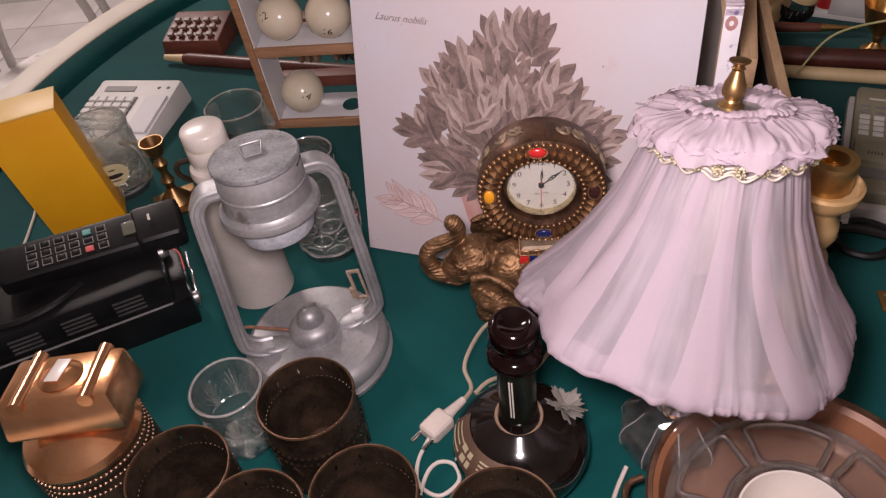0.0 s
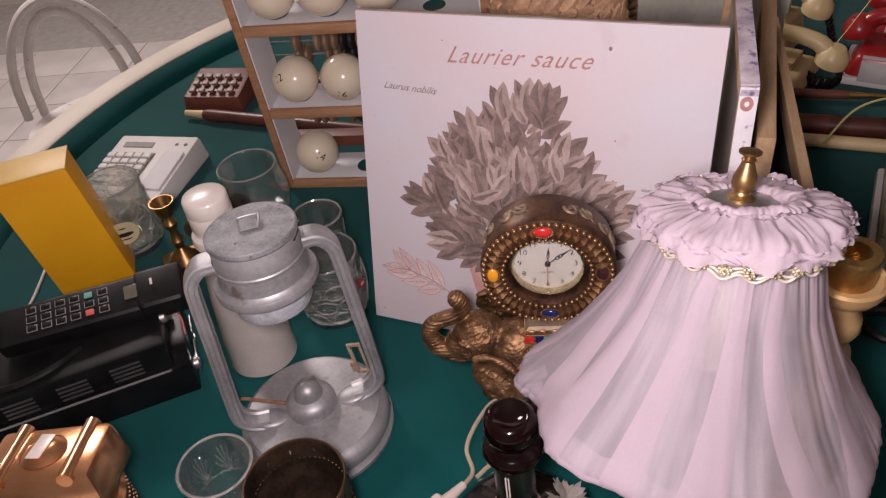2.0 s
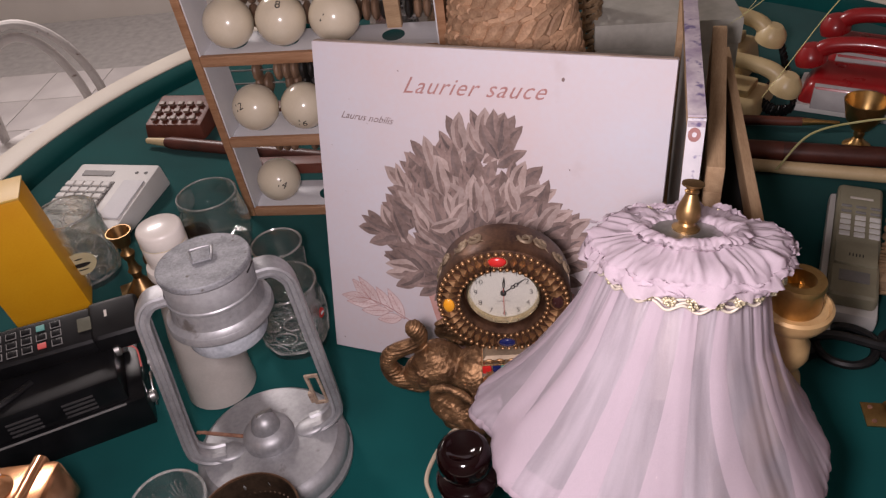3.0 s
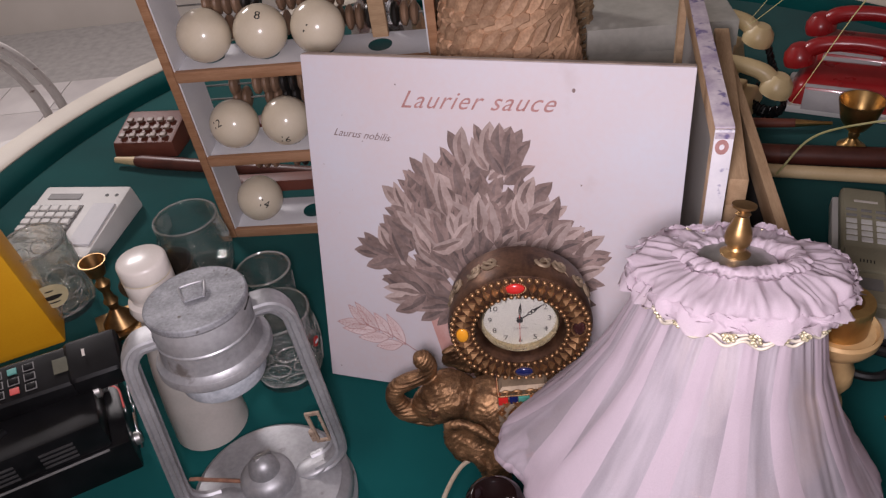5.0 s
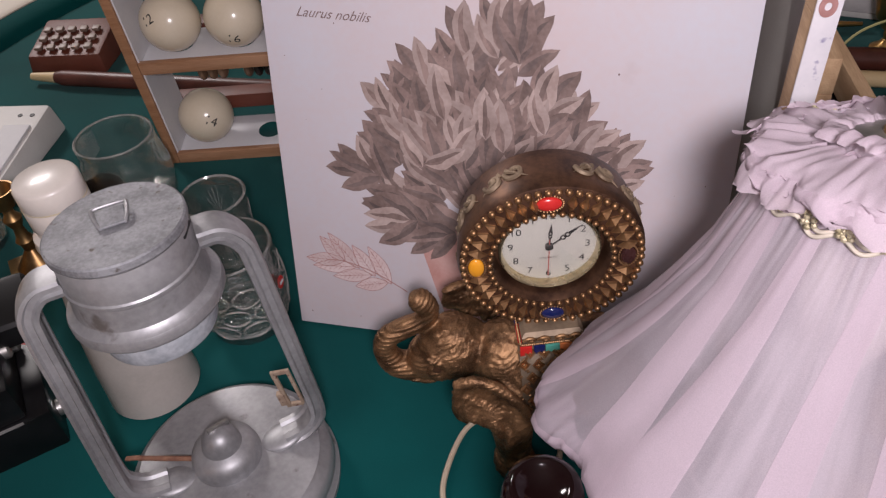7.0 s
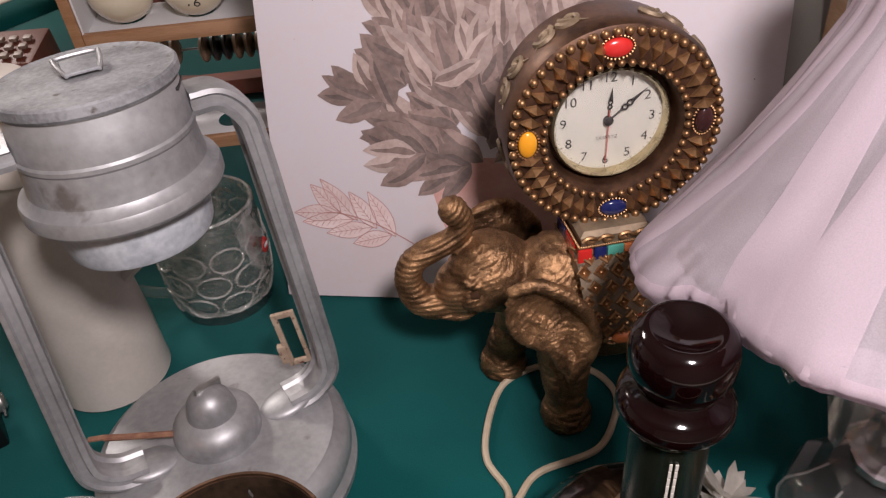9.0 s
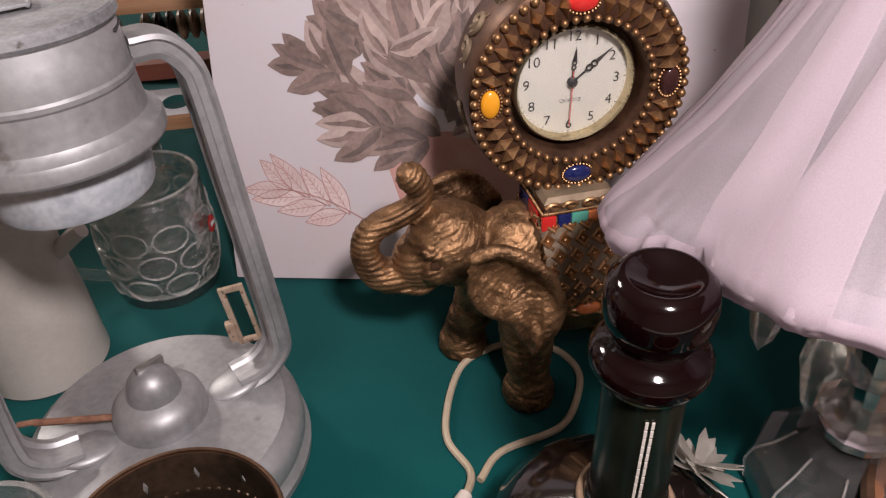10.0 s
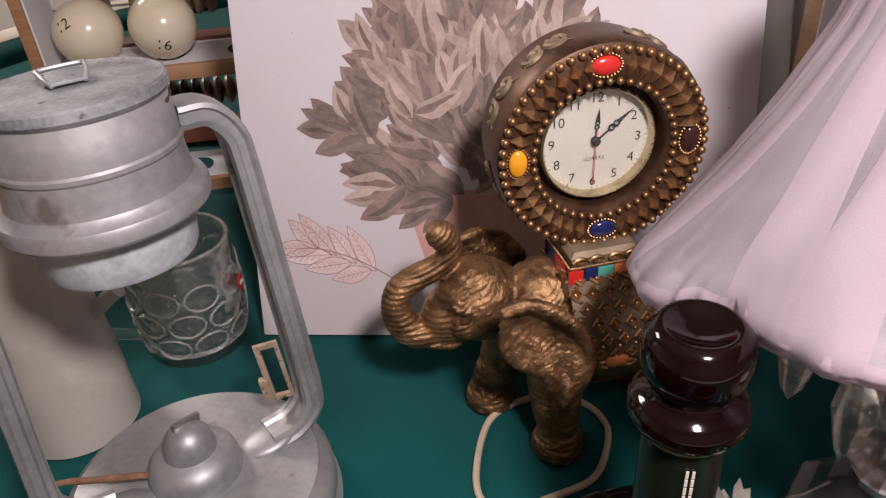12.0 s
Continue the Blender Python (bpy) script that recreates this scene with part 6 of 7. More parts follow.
for i in range(2, len(line) - 2):
    d = (line[i + 1] - line[i - 1]).normalized()
    m = Matrix.Translation(line[i]) @ d.to_track_quat("Z", "Y").to_matrix().to_4x4()
    wide = i > 20
    step = 1 if not wide else 2
    if i % step:
        continue
    for k in range(6):
        a = 2 * math.pi * (k + 0.5 * ((i // step) % 2)) / 6
        if wide:
            ball(0.0085, 0.45, 1.15, 0.62, bm=wr, m=m @ pose(0, 0, 0, 0, 0, math.degrees(a)) @ pose(0.0125, 0, 0), sub=2)
    if not wide:
        tube([m @ Vector((0.0135 * math.cos(q), 0.0135 * math.sin(q), 0.0006 * math.sin(q))) for q in (2 * math.pi * j / 18 for j in range(19))], 0.0021, 5, wr, caps=False)
tagged(part("binding", wr, WICKER, hd, "woven strips and wound cord"), kind="stuff")
gs = thing("dry_grass_bunch", "bunch of long dry grass stalks in the handle", "dried grass", 0.785, 0.175, 0.30)
for k in range(11):
    a = radians(100 + 17 * k)
    ln = 0.16 + 0.05 * (k % 4)
    part("stalk", tube(smooth_path(((0, 0, -0.02), (0.3 * ln * math.cos(a), 0.3 * ln * math.sin(a), 0.10), (0.8 * ln * math.cos(a), 0.8 * ln * math.sin(a), 0.14 + 0.01 * (k % 3)), (1.25 * ln * math.cos(a), 1.25 * ln * math.sin(a), 0.10 - 0.02 * (k % 3)))), lambda f: 0.0014 * (1.15 - f), 5), STRAW, gs)
part("bent_blade", tube(smooth_path(((-0.01, 0.0, -0.10), (-0.05, 0.05, -0.13), (-0.10, 0.09, -0.17), (-0.13, 0.11, -0.24))), 0.0016, 6), STRAW, gs)
hg = thing("hinge_plate", "small steel hinge plate with screw holes", "hinge", 0.648, -0.136, 0, -8)
for s in (0, 1):
    lf = part("leaf", box(0.026, 0.034, 0.002, 0.0005, m=pose(0.028 * s, 0, 0.001, 0, -6 * s, 0)), BRASS, hg)
    for q in (-0.010, 0.010):
        part("screw", lathe([(0.0028, 0), (0.0026, 0.0012), (0, 0.0016)], 12, m=pose(0.028 * s - 0.004, q, 0.003 + 0.002 * s)), RUST, lf)
part("knuckle", tube([(0.014, -0.017, 0.004), (0.014, 0.017, 0.004)], 0.0032, 10), BRASS, hg)


# ---- the black radio telephone and the yellow box ----
rd = thing("radio_telephone", "black portable radio telephone with handset on top", "telephone", -0.208, -0.103, 0, 25.3)
LW, LD = 0.285, 0.135
part("lower_case", box(LW, LD, 0.050, 0.004, m=pose(-LW / 2, LD / 2, 0.0)), BLACK_PLASTIC, rd)
part("upper_case", box(LW - 0.020, LD - 0.006, 0.042, 0.005, m=pose(-LW / 2 - 0.008, LD / 2, 0.0505)), BLACK_PLASTIC, rd)
part("seam", box(LW - 0.03, 0.0016, 0.0022, 0, m=pose(-LW / 2 - 0.008, -0.0008, 0.049)), KEY_GREY, rd)
for g in range(3):
    for k in range(4):
        part("slot_strip", box(0.036, 0.0016, 0.0022, 0, m=pose(-0.070 - 0.062 * g, 0.0018, 0.058 + 0.0065 * k)), VENT_GREY, rd)
part("ribbed_cable", tube(smooth_path(((-0.115, 0.045, 0.093), (-0.150, 0.020, 0.096), (-0.190, 0.012, 0.096), (-0.225, 0.02, 0.094))), 0.0045, 8), BLACK_PLASTIC, rd)
for k in range(2):
    part("wire_catch", tube(smooth_path(((0.004, 0.020 + 0.050 * k, 0.012), (0.007, 0.028 + 0.050 * k, 0.024), (0.006, 0.034 + 0.050 * k, 0.030), (0.009, 0.046 + 0.050 * k, 0.046))), 0.0016, 6), CHROME, rd, "bright wire catch")
for q, zc in ((0.030, 0.020), (0.095, 0.060), (0.060, 0.086)):
    part("corner_screw", lathe([(0.0085, 0), (0.0085, 0.006), (0.006, 0.008), (0, 0.008)], 20, m=pose(0.0 if zc < 0.05 else -0.019, q, zc, 0, 90, 0)), STEEL, rd)
part("red_wire", tube(smooth_path(((-0.012, 0.075, 0.078), (0.002, 0.07, 0.07), (0.002, 0.05, 0.055))), 0.0012, 6), KEY_RED, rd)
hs = part("handset", box(0.225, 0.056, 0.030, 0.008, segments=3), BLACK_PLASTIC, rd, "black handset with keypad", m=pose(-0.089, 0.088, 0.097, 14, 3, -1))
part("earpiece", box(0.060, 0.060, 0.036, 0.009, m=pose(0.082, 0, -0.002), segments=3), BLACK_PLASTIC, hs)
part("screen", box(0.026, 0.020, 0.0016, 0.0004, m=pose(0.052, 0, 0.0302)), LCD, hs)
part("maker_bar", box(0.010, 0.003, 0.0006, 0, m=pose(0.074, 0.002, 0.0386, 0, 0, 90)), PORCELAIN, hs)
for i in range(6):
    for j in range(3):
        mm = KEY_RED if (i, j) == (4, 0) else KEY_GREEN if (i, j) == (4, 2) else BLACK_PLASTIC
        kx, ky = -0.070 + 0.0168 * i, -0.0140 + 0.0135 * j
        kk = part("key", box(0.0100, 0.0080, 0.0024, 0.0008, m=pose(kx, ky, 0.0295)), mm, hs)
        if mm is BLACK_PLASTIC:
            part("key_frame", box(0.0122, 0.0100, 0.0008, 0.0002, m=pose(kx, ky, 0.0297)), KEY_GREY, kk)
yb = thing("yellow_box", "tall orange-yellow plastic box standing by the radio", "box", -0.437, 0.104, 0, 22.4)
sh = bmesh.new()
box(0.108, 0.062, 0.206, 0.004, sh, Matrix(((1, 0, -0.10, 0), (0, 1, 0, 0.031), (0, 0, 1, 0), (0, 0, 0, 1))))
part("shell", sh, YELLOW, yb)
part("folded_flap", box(0.109, 0.064, 0.003, 0.001, m=pose(-0.0206, 0.031, 0.2065)), mat("pale_yellow_inside", (0.72, 0.46, 0.10), (0.80, 0.54, 0.16), 0.4), yb, "paler flap on top")


# ---- telephones at the far side ----
def desk_phone(name, label, x, y, rz, w, d, h, ma, keys=True):
    ph = thing(name, label, "telephone", x, y, 0, rz)
    bm = box(w, d, h, 0.006, taper=0.94)
    for v in bm.verts:
        if v.co.z > h * 0.4:
            v.co.z *= 0.62 + 0.38 * (v.co.y / d + 0.5)
    part("body", bm, ma, ph)
    return ph


wp = desk_phone("white_telephone", "old white push-button telephone without handset", -0.468, 0.380, -9, 0.170, 0.185, 0.046, PHONE_WHITE)
slope = 0.38 * 0.046 / 0.185
pad = part("key_plate", box(0.092, 0.090, 0.002, 0.0006), KEY_GREY, wp, "grey plate between the keys", m=pose(-0.030, -0.010, 0.0362, 5.4, 0, 0))
for i in range(5):
    for j in range(5):
        part("key", box(0.0150, 0.0115, 0.005, 0.0012, m=pose(-0.036 + 0.018 * i, -0.032 + 0.0165 * j, 0.0014)), PHONE_WHITE, pad)
part("number_card", box(0.060, 0.014, 0.001, 0, m=pose(-0.03, 0.058, 0.0432, 5.4, 0, 0)), KEY_GREY, wp)
part("cradle_well", box(0.040, 0.100, 0.005, 0.002, m=pose(0.054, -0.012, 0.0350, 5.4, 0, 0)), WHITE_PAINT, wp)
for q in (-0.008, 0.010):
    part("socket_hole", lathe([(0.0035, 0), (0.0035, 0.0006), (0, 0.0006)], 14, m=pose(0.054 + q, 0.062, 0.0432, 5.4, 0, 0)), BLACK_INK, wp)
bp = desk_phone("brown_telephone", "red-brown push-button telephone on the felt", -0.405, 0.672, -8, 0.130, 0.100, 0.052, PHONE_BROWN)
for i in range(5):
    for j in range(3):
        part("key", box(0.012, 0.011, 0.006, 0.0015, m=pose(-0.044 + 0.021 * i, -0.032 + 0.022 * j, 0.044 + 0.19 * (-0.032 + 0.022 * j), 10, 0, 0)), BROWN_KEYS, bp)


def handset(parent, ma, m):
    """An arched telephone receiver, 22 cm long."""
    g = part("handset", tube(smooth_path(((-0.085, 0, 0.010), (-0.060, 0, 0.030), (0, 0, 0.038), (0.060, 0, 0.030), (0.085, 0, 0.010))), lambda f: 0.0135 + 0.003 * abs(2 * f - 1), 14), ma, parent, m=m)
    for s in (-1, 1):
        part("cup", lathe([(0.020, -0.004), (0.027, 0.0), (0.028, 0.010), (0.025, 0.022), (0.014, 0.034), (0, 0.036)], 28, m=pose(s * 0.088, 0, -0.006, 0, s * 14, 0)), ma, g)
    return g


for nm, x, y, z, rz, ma, lab in (("ivory_telephone", 0.690, 0.745, 0.070, -36, PHONE_IVORY, "ivory desk telephone with its handset across the top"), ("cream_telephone", 0.680, 0.610, 0.034, -34, PHONE_IVORY, "cream desk telephone with its handset in front")):
    ph = thing(nm, lab, "telephone", x, y, 0, rz)
    part("body", box(0.13, 0.11, z - 0.004, 0.010, taper=0.82, segments=3), ma, ph)
    part("cradle", box(0.07, 0.06, 0.016, 0.004, m=pose(0, 0, z - 0.006)), ma, ph)
    handset(ph, ma, pose(0, 0, z + 0.014))
for i, (pts, nm) in enumerate(((((0.800, 0.740, 0.06), (0.802, 0.69, 0.02), (0.796, 0.635, 0.013), (0.772, 0.555, 0.013), (0.737, 0.545, 0.013), (0.725, 0.590, 0.013), (0.748, 0.625, 0.020)), "coiled_cord"),)):
    line = smooth_path(pts, 40)
    cc = [p + 0.0085 * (math.cos(1.15 * k) * Vector((0.6, 0.6, 0.2)) + math.sin(1.15 * k) * Vector((0, 0, 1))) for k, p in enumerate(line)]
    tagged(part(nm, tube(cc, 0.0030, 5), BLACK_PLASTIC), "black coiled telephone cord lying on felt", "cord")
rp = thing("red_telephone", "glossy red telephone with grey dial panel", "telephone", 0.893, 0.575, 0, -28)
part("body", box(0.20, 0.13, 0.056, 0.018, taper=0.80, segments=4), PHONE_RED, rp)
part("foot_band", box(0.205, 0.135, 0.016, 0.006, m=pose(0, 0, 0.0)), PHONE_WHITE, rp)
part("panel", box(0.10, 0.045, 0.004, 0.0015, m=pose(-0.02, -0.056, 0.030, 66, 0, 0), segments=2), mat("grey_panel", (0.30, 0.29, 0.29), (0.38, 0.37, 0.37), 0.4), rp, "grey oval dial panel")
handset(rp, PHONE_RED, pose(0, 0.01, 0.068))
copy_thing(rp, pose(0.975, 0.690, 0, 0, 0, -32))
op = thing("olive_telephone", "grey-olive push-button slim telephone on its base", "telephone", 0.716, 0.130, 0, -23)
part("base_plate", box(0.072, 0.270, 0.024, 0.006), PHONE_WHITE, op, "grey-white base")
body = box(0.060, 0.255, 0.024, 0.009, segments=3, m=pose(0.002, 0.004, 0.0215))
part("body", body, PHONE_OLIVE, op)
for i in range(3):
    for j in range(6):
        part("key", box(0.0135, 0.0085 if j < 4 else 0.004, 0.003, 0.001, m=pose(-0.0165 + 0.0185 * i + 0.002, 0.005 + 0.0135 * j, 0.0448)), KEY_GREY if j > 3 else PHONE_WHITE, op)
part("maker_bar", box(0.030, 0.0045, 0.0006, 0, m=pose(0.004, 0.095, 0.0458)), PORCELAIN, op)
mp = part("mouthpiece", box(0.052, 0.048, 0.006, 0.0025, m=pose(0.002, -0.040, 0.0440)), PHONE_OLIVE, op)
for k in range(5):
    part("sound_slot", box(0.0014, 0.006, 0.0004, 0, m=pose(-0.006 + 0.004 * k, -0.046, 0.0502)), BLACK_INK, mp)
part("label_plate", box(0.036, 0.022, 0.0008, 0, m=pose(0.002, -0.086, 0.0458)), KEY_GREY, op)
part("cord_plug", tube([(-0.020, -0.138, 0.014), (-0.021, -0.165, 0.010)], 0.006, 8), PHONE_WHITE, op)

# ---- cues, knife and goblets ----
cue = thing("pale_cue", "pale wooden billiard cue lying on the felt", "cue", 0.455, 0.432, 0.0125, -16.6)
part("shaft", tube([(0, 0, 0), (0.62, 0, 0)], lambda f: 0.0095 + 0.003 * f, 16), CUE_WOOD, cue)
cue2 = thing("dark_cue", "dark brown cue butt lying beside the pale cue", "cue", 0.475, 0.462, 0.0165, -14.5)
part("butt", tube([(0, 0, 0), (0.34, 0, 0), (0.62, 0, 0)], 0.0165, 16), CUE_DARK, cue2)
part("splice", tube([(0.16, 0, 0), (0.24, 0, 0)], 0.0168, 16), PHONE_BROWN, cue2)
kn = thing("turned_tool", "slim brown turned wooden handle with brass end", "tool", 0.575, 0.540, 0.013, -12)
part("grip", tube([(0, 0, 0), (0.05, 0, 0), (0.12, 0, 0), (0.20, 0, 0)], lambda f: 0.0125 - 0.005 * f, 14), PHONE_BROWN, kn)
part("brass_end", tube([(0.199, 0, 0), (0.215, 0, 0), (0.23, 0, 0), (0.26, 0, 0)], lambda f: 0.0075 - 0.0045 * f, 12), BRASS, kn)
lc = thing("left_cue", "dark cue with pale tip lying by the brown telephone", "cue", -0.462, 0.604, 0.0135, -16.5)
part("tip", tube([(0, 0, 0), (0.045, 0, 0)], lambda f: 0.006 + 0.003 * f, 12), CUE_WOOD, lc)
part("butt", tube([(0.045, 0, 0), (0.06, 0, 0), (0.50, 0, 0)], lambda f: 0.0125 if f > 0.1 else 0.0095 + 0.03 * f, 14), CUE_DARK, lc)
for x, y in ((0.838, 0.428), (0.902, 0.392)):
    gb2 = thing("brass_goblet", "small dark brass goblet with bright inside", "goblet", x, y, 0, group="brass goblets")
    part("bowl", lathe([(0.007, 0.030), (0.016, 0.036), (0.027, 0.054), (0.0345, 0.083), (0.0350, 0.086), (0.0335, 0.086), (0.0255, 0.056), (0.015, 0.040), (0, 0.037)], 36), BRASS, gb2)
    part("foot", lathe([(0, 0), (0.021, 0), (0.022, 0.003), (0.012, 0.010), (0.007, 0.018), (0.009, 0.025), (0.007, 0.031), (0, 0.031)], 36), BRASS, gb2)

# ---- the near row: copper decanter, cups, plug, pan ----
dc = thing("copper_decanter", "bright copper decanter with a boxy ribbed stopper", "decanter", -0.238, -0.338, 0, 4)
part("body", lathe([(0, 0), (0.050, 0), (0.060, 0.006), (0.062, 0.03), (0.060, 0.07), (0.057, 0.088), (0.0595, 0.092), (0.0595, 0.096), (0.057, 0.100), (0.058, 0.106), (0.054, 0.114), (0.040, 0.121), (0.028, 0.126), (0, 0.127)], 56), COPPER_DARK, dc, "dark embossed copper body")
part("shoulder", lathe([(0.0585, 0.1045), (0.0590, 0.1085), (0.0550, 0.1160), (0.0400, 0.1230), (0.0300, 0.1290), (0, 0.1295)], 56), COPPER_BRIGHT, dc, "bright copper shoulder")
for zc in (0.076, 0.088, 0.099):
    rp2 = bmesh.new()
    for i in range(72):
        a = 2 * math.pi * i / 72
        ball(0.0022, bm=rp2, m=pose(0.0585 * math.cos(a), 0.0585 * math.sin(a), zc), sub=1)
    tagged(part("beaded_band", rp2, COPPER, dc), kind="stuff")
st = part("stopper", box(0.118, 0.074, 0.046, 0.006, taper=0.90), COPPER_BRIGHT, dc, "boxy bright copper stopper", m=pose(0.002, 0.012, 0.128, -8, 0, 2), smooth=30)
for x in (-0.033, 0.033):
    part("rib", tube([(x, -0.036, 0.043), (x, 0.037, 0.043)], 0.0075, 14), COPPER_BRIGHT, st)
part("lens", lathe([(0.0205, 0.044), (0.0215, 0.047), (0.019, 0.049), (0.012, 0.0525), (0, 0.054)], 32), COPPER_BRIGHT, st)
part("lens_label", box(0.014, 0.030, 0.0008, 0.0003, m=pose(0.0, 0.0, 0.0538, 0, 0, -8)), PORCELAIN, st, "pale paper strip")

hole_n, cup_seg = 12, 96


def cup_mesh(r=0.0485, h=0.118):
    """A straight metal cup with diamond holes under the rim."""
    bm = bmesh.new()
    zs = [0.0, 0.004, 0.02, 0.05, 0.078, 0.081, 0.085, 0.088, 0.0975, 0.1095, 0.114, h]
    rad = [r * 0.93, r * 0.95, r * 0.96, r * 0.97, r * 0.98, r * 1.0, r * 1.0, r * 0.985, r * 0.985, r * 0.985, r * 0.99, r * 1.0]
    rings = [[bm.verts.new((q * math.cos(2 * math.pi * k / cup_seg), q * math.sin(2 * math.pi * k / cup_seg), z)) for k in range(cup_seg)] for z, q in zip(zs, rad)]
    per = cup_seg // hole_n
    for i, (a, b) in enumerate(zip(rings, rings[1:])):
        for k in range(cup_seg):
            if i == 8 and k % per == 0:
                kk = (k + 1) % cup_seg
                sq = [a[k], a[kk], b[kk], b[k]]
                c = sum((v.co for v in sq), Vector()) / 4
                mids = [bm.verts.new(c + ((sq[j].co + sq[(j + 1) % 4].co) / 2 - c) * 0.92) for j in range(4)]
                for j in range(4):
                    bm.faces.new((sq[j], sq[(j + 1) % 4], mids[j]))
                    bm.faces.new((sq[j], mids[j], mids[j - 1]))
                continue
            bm.faces.new((a[k], a[(k + 1) % cup_seg], b[(k + 1) % cup_seg], b[k]))
    bm.faces.new(rings[0][::-1])
    bmesh.ops.recalc_face_normals(bm, faces=bm.faces[:])
    bmesh.ops.solidify(bm, geom=bm.faces[:], thickness=0.0014)
    return bm


def cup_rows(r=0.0485):
    bm = bmesh.new()
    for z in (0.083, 0.0715):
        for k in range(44):
            a = 2 * math.pi * k / 44
            ball(0.0024, 0.6, 1, 1.3, bm=bm, m=pose((r + 0.0006) * math.cos(a), (r + 0.0006) * math.sin(a), z, 0, 0, math.degrees(a)), sub=1)
    for k in range(11):
        a = 2 * math.pi * k / 11
        tube(smooth_path([((r - 0.0002) * math.cos(a + 0.14 * math.sin(q)), (r - 0.0002) * math.sin(a + 0.14 * math.sin(q)), 0.064 - 0.008 * q) for q in (0, 1.2, 2.4, 3.6, 4.8, 6.0)], 3), 0.0012, 5, bm)
    return bm


cup = thing("metal_cup", "dark copper cup with diamond holes under the rim", "cup", -0.010, -0.318, 0, 20, group="dark copper cups")
part("wall", cup_mesh(), COPPER_DARK, cup)
inside = bmesh.new()
for k in range(56):
    a = 2 * math.pi * k / 56
    ball(0.0016, 0.6, 1, 1, bm=inside, m=pose(0.0462 * math.cos(a), 0.0462 * math.sin(a), 0.0915, 0, 0, math.degrees(a)), sub=1)
tagged(part("inner_beading", inside, COPPER_DARK, cup, "row of punched beads inside"), kind="stuff")
part("rim", lathe([(0.0475, 0.1165), (0.0492, 0.1168), (0.0498, 0.1185), (0.0490, 0.1202), (0.0476, 0.1200), (0.0475, 0.1165)], 64), COPPER, cup)
tagged(part("embossing", cup_rows(), COPPER_DARK, cup, "rows of embossed beads"), kind="stuff")
for x, y, rz in ((-0.120, -0.394, 75), (0.058, -0.424, 130), (0.180, -0.452, 40), (-0.040, -0.445, 200)):
    copy_thing(cup, pose(x, y, 0, 0, 0, rz))

plug = thing("mains_plug", "white flat mains plug with short flex", "plug", 0.108, -0.285, 0.0, 48)
part("body", box(0.034, 0.026, 0.018, 0.006, segments=3), PLUG_MAT, plug)
part("grip", tube([(0.015, 0, 0.010), (0.026, 0, 0.010), (0.044, 0, 0.009)], lambda f: 0.0075 - 0.003 * f, 12), PLUG_MAT, plug)
for s in (-1, 1):
    part("pin", tube([(-0.016, s * 0.0085, 0.009), (-0.032, s * 0.0085, 0.009)], 0.0022, 8), CHROME, plug)
tagged(part("clock_flex", tube(smooth_path(((0.137, -0.254, 0.009), (0.146, -0.232, 0.003), (0.138, -0.203, 0.003), (0.146, -0.172, 0.003), (0.163, -0.141, 0.003), (0.182, -0.129, 0.003), (0.207, -0.126, 0.003), (0.236, -0.139, 0.003), (0.246, -0.165, 0.003), (0.236, -0.190, 0.003), (0.214, -0.213, 0.003), (0.170, -0.222, 0.003), (0.150, -0.240, 0.003))), 0.0026, 8), CORD_MAT), "beige twin flex looped on the felt", "cord")
tagged(part("white_flex", tube(smooth_path(((0.100, -0.297, 0.006), (0.088, -0.325, 0.003), (0.090, -0.352, 0.003), (0.112, -0.366, 0.003), (0.132, -0.350, 0.003), (0.126, -0.330, 0.003), (0.108, -0.330, 0.006), (0.096, -0.350, 0.007), (0.090, -0.39, 0.003), (0.10, -0.45, 0.003))), 0.0023, 8), PLUG_MAT), "thin white flex in loose loops", "cord")
tagged(part("lamp_flex", tube(smooth_path(((0.305, -0.345, 0.010), (0.290, -0.372, 0.004), (0.282, -0.40, 0.003), (0.285, -0.46, 0.003), (0.30, -0.52, 0.003))), 0.0024, 8), PLUG_MAT), "thin white lamp flex", "cord")
tagged(part("left_flex", tube(smooth_path(((-0.560, 0.19, 0.003), (-0.545, 0.131, 0.003), (-0.533, 0.055, 0.003), (-0.54, -0.02, 0.003))), 0.0022, 8), PLUG_MAT), "thin pale flex behind the radio", "cord")
pan = thing("copper_pan", "wide shallow copper pan with embossed wheel plate", "pan", 0.447, -0.418, 0, 0)
part("dish", lathe([(0, 0), (0.110, 0), (0.122, 0.010), (0.128, 0.042), (0.133, 0.046), (0.134, 0.050), (0.130, 0.051), (0.124, 0.046), (0.117, 0.014), (0.106, 0.005), (0, 0.005)], 72), LEATHER, pan)
part("rolled_rim", lathe([(0.129, 0.048), (0.133, 0.0465), (0.1365, 0.050), (0.1345, 0.0545), (0.1305, 0.0545), (0.129, 0.048)], 72), COPPER, pan)
SILVERED = mat("warm_silvered_rim", (0.42, 0.36, 0.33), (0.62, 0.56, 0.52), 0.16, 0.9, scale=60, bump=0.1, rough2=0.3)
DISH = clear_glass("pressed_glass", (0.96, 0.96, 0.95), 0.55, 0.02, 0.25, 70, haze=0.035)
for r0, tk in ((0.058, 0.0042), (0.112, 0.0050)):
    part("wheel_ring", tube([(r0 * math.cos(q), r0 * math.sin(q), 0.026) for q in (2 * math.pi * k / 72 for k in range(73))], tk, 8), DISH, pan, "clear pressed glass ring")
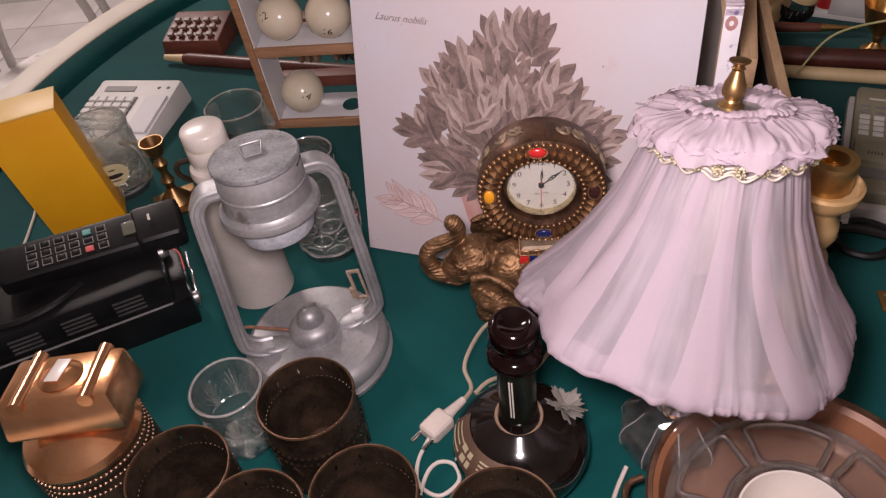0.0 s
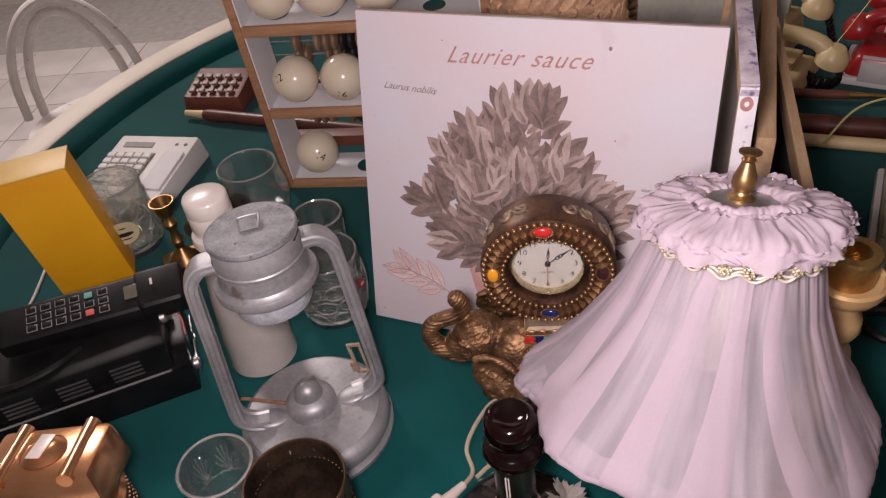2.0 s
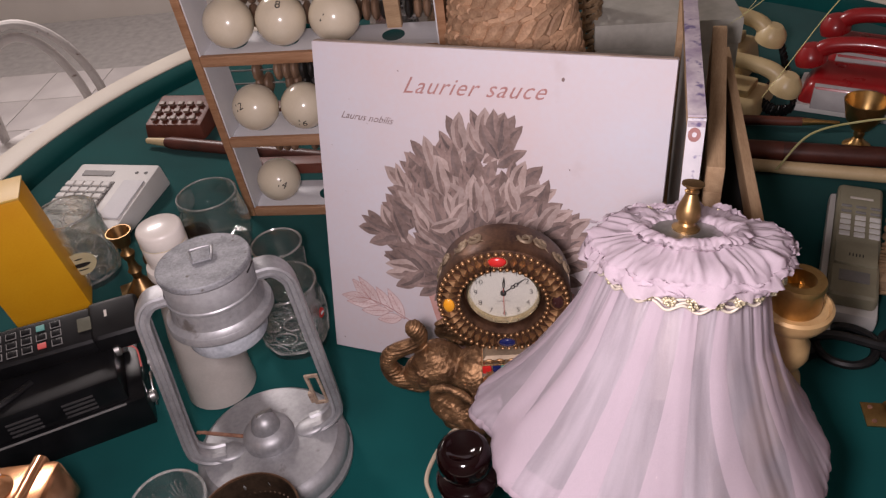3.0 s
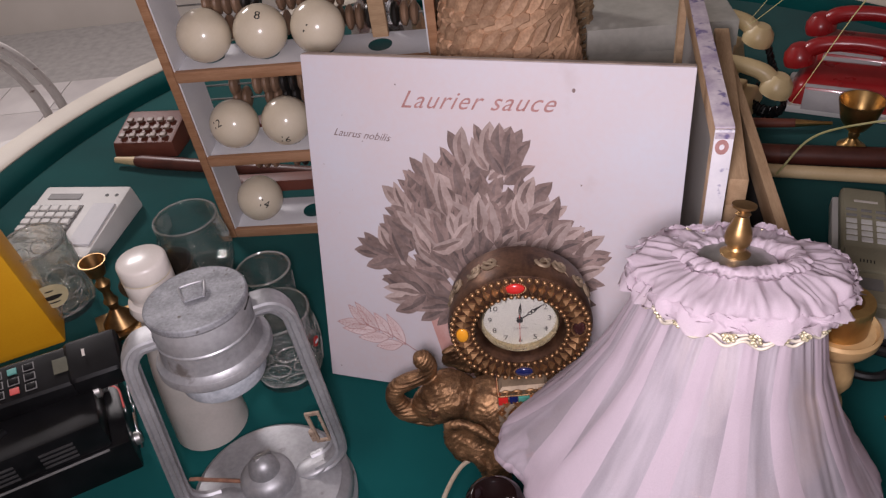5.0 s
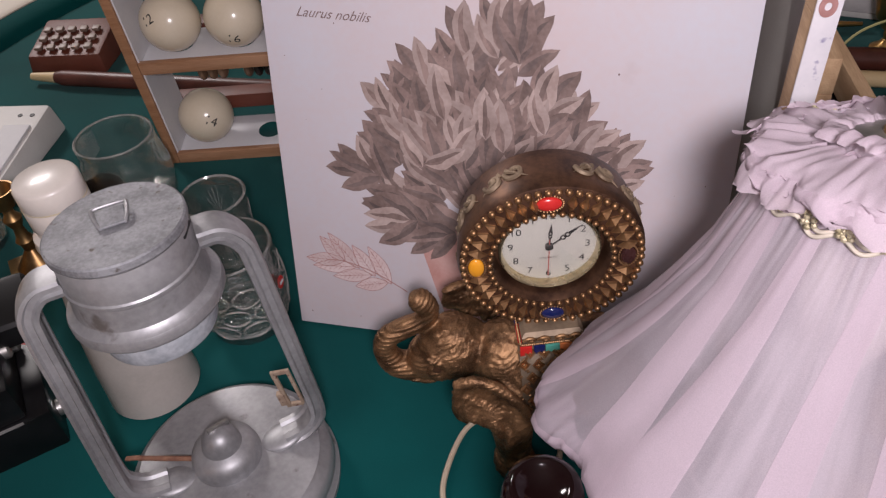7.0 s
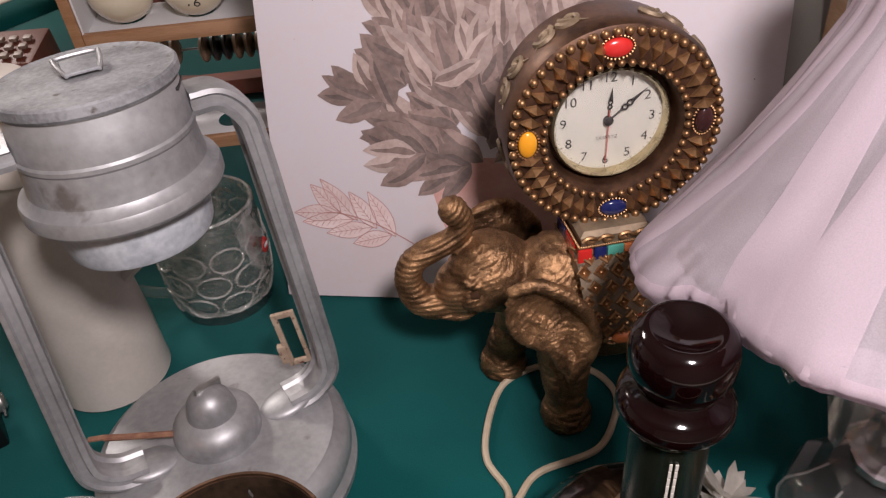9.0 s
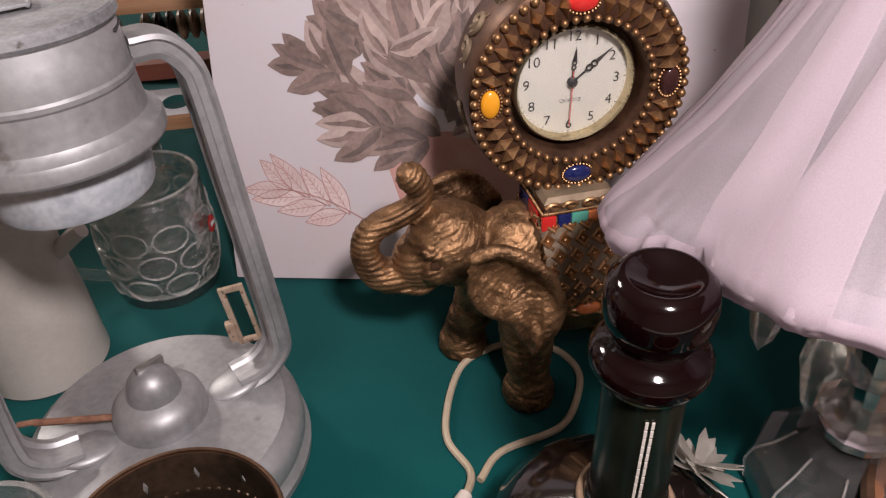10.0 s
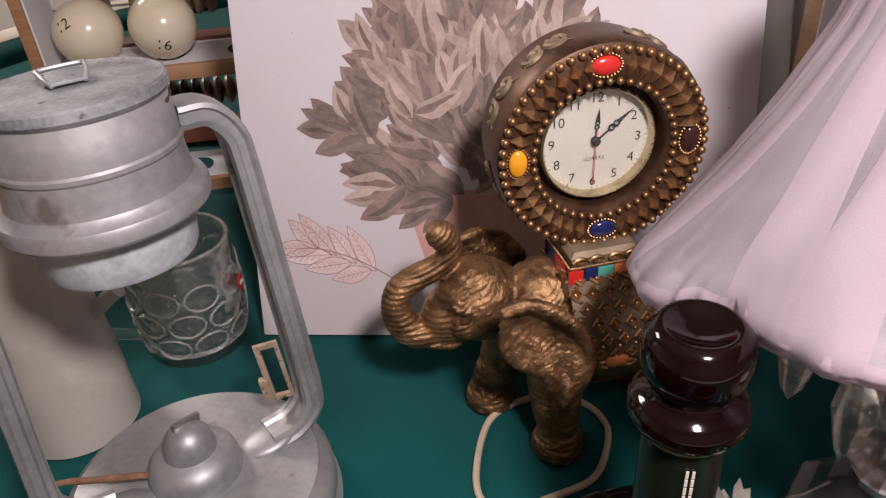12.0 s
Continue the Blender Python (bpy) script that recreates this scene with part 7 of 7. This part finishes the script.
part("dish_floor", lathe([(0.052, 0.010), (0.060, 0.0125), (0.110, 0.0125), (0.117, 0.024), (0.114, 0.025), (0.108, 0.016), (0.060, 0.016), (0.052, 0.014), (0.052, 0.010)], 72), DISH, pan, "clear pressed glass floor of the dish")
for k in range(6):
    a, wd = 2 * math.pi * k / 6 + 0.3, 0.40
    loop = [(0.064, -wd), (0.085, -wd * 1.04), (0.104, -wd), (0.1065, -wd * 0.5), (0.107, 0), (0.1065, wd * 0.5), (0.104, wd), (0.085, wd * 1.04), (0.064, wd), (0.062, 0), (0.064, -wd)]
    part("compartment_rim", tube(smooth_path([(r * math.cos(a + b), r * math.sin(a + b), 0.024) for r, b in loop], 5), 0.0036, 8), SILVERED, pan, "bright rounded rim of a compartment")
for k in range(2):
    part("side_loop", tube(smooth_path([(-0.132 - 0.020 * math.sin(q), -0.006 + 0.030 * k + 0.022 * math.cos(q), 0.036) for q in (0, 0.8, 1.6, 2.4, 3.14)], 5), 0.0035, 8), COPPER, pan)
bw = thing("white_bowl", "plain white porcelain bowl standing in the pan", "bowl", 0.436, -0.436, 0.005, 0)
part("vessel", lathe([(0, 0), (0.032, 0), (0.034, 0.006), (0.046, 0.035), (0.050, 0.056), (0.0505, 0.058), (0.0485, 0.058), (0.044, 0.036), (0.030, 0.010), (0, 0.008)], 56), PORCELAIN, bw)


# ---- beyond the table: tiled floor and a white chair ----
tile = box(0.296, 0.296, 0.010, 0.002, m=pose(0, 0, 0))
base_tile, floor_ob = None, bpy.data.objects["floor"]
for i in range(14):
    for j in range(9):
        x, y = -2.6 + 0.30 * i + 0.15, 0.3 + 0.30 * j
        m = pose(x, y, -0.7995)
        if base_tile is None:
            base_tile = part("tile", tile, TILE, floor_ob, "pale glazed floor tile", m=m)
        else:
            again(base_tile, "tile", floor_ob, m)
chair = thing("white_metal_chair", "worn white painted metal chair beside the table", "chair", -1.10, 1.25, -0.80, 28)
CHAIR = mat("chipped_white_paint", (0.60, 0.57, 0.55), (0.70, 0.67, 0.65), 0.4, scale=20, worn=(0.20, 0.13, 0.10), worn_at=0.64)
part("seat", lathe([(0, 0.44), (0.19, 0.44), (0.20, 0.45), (0.19, 0.46), (0, 0.455)], 48), CHAIR, chair)
for sx in (-1, 1):
    for sy in (-1, 1):
        part("leg", tube(smooth_path(((sx * 0.13, sy * 0.13, 0.44), (sx * 0.16, sy * 0.16, 0.25), (sx * 0.20, sy * 0.20, 0.0))), 0.012, 8), CHAIR, chair)
for r0, zt in ((0.19, 0.62), (0.14, 0.55)):
    part("back_hoop", tube(smooth_path([(r0 * math.cos(q), 0.16, 0.45 + zt * 0.55 * math.sin(q)) for q in (math.pi * k / 8 for k in range(9))], 4), 0.014, 10), CHAIR, chair)
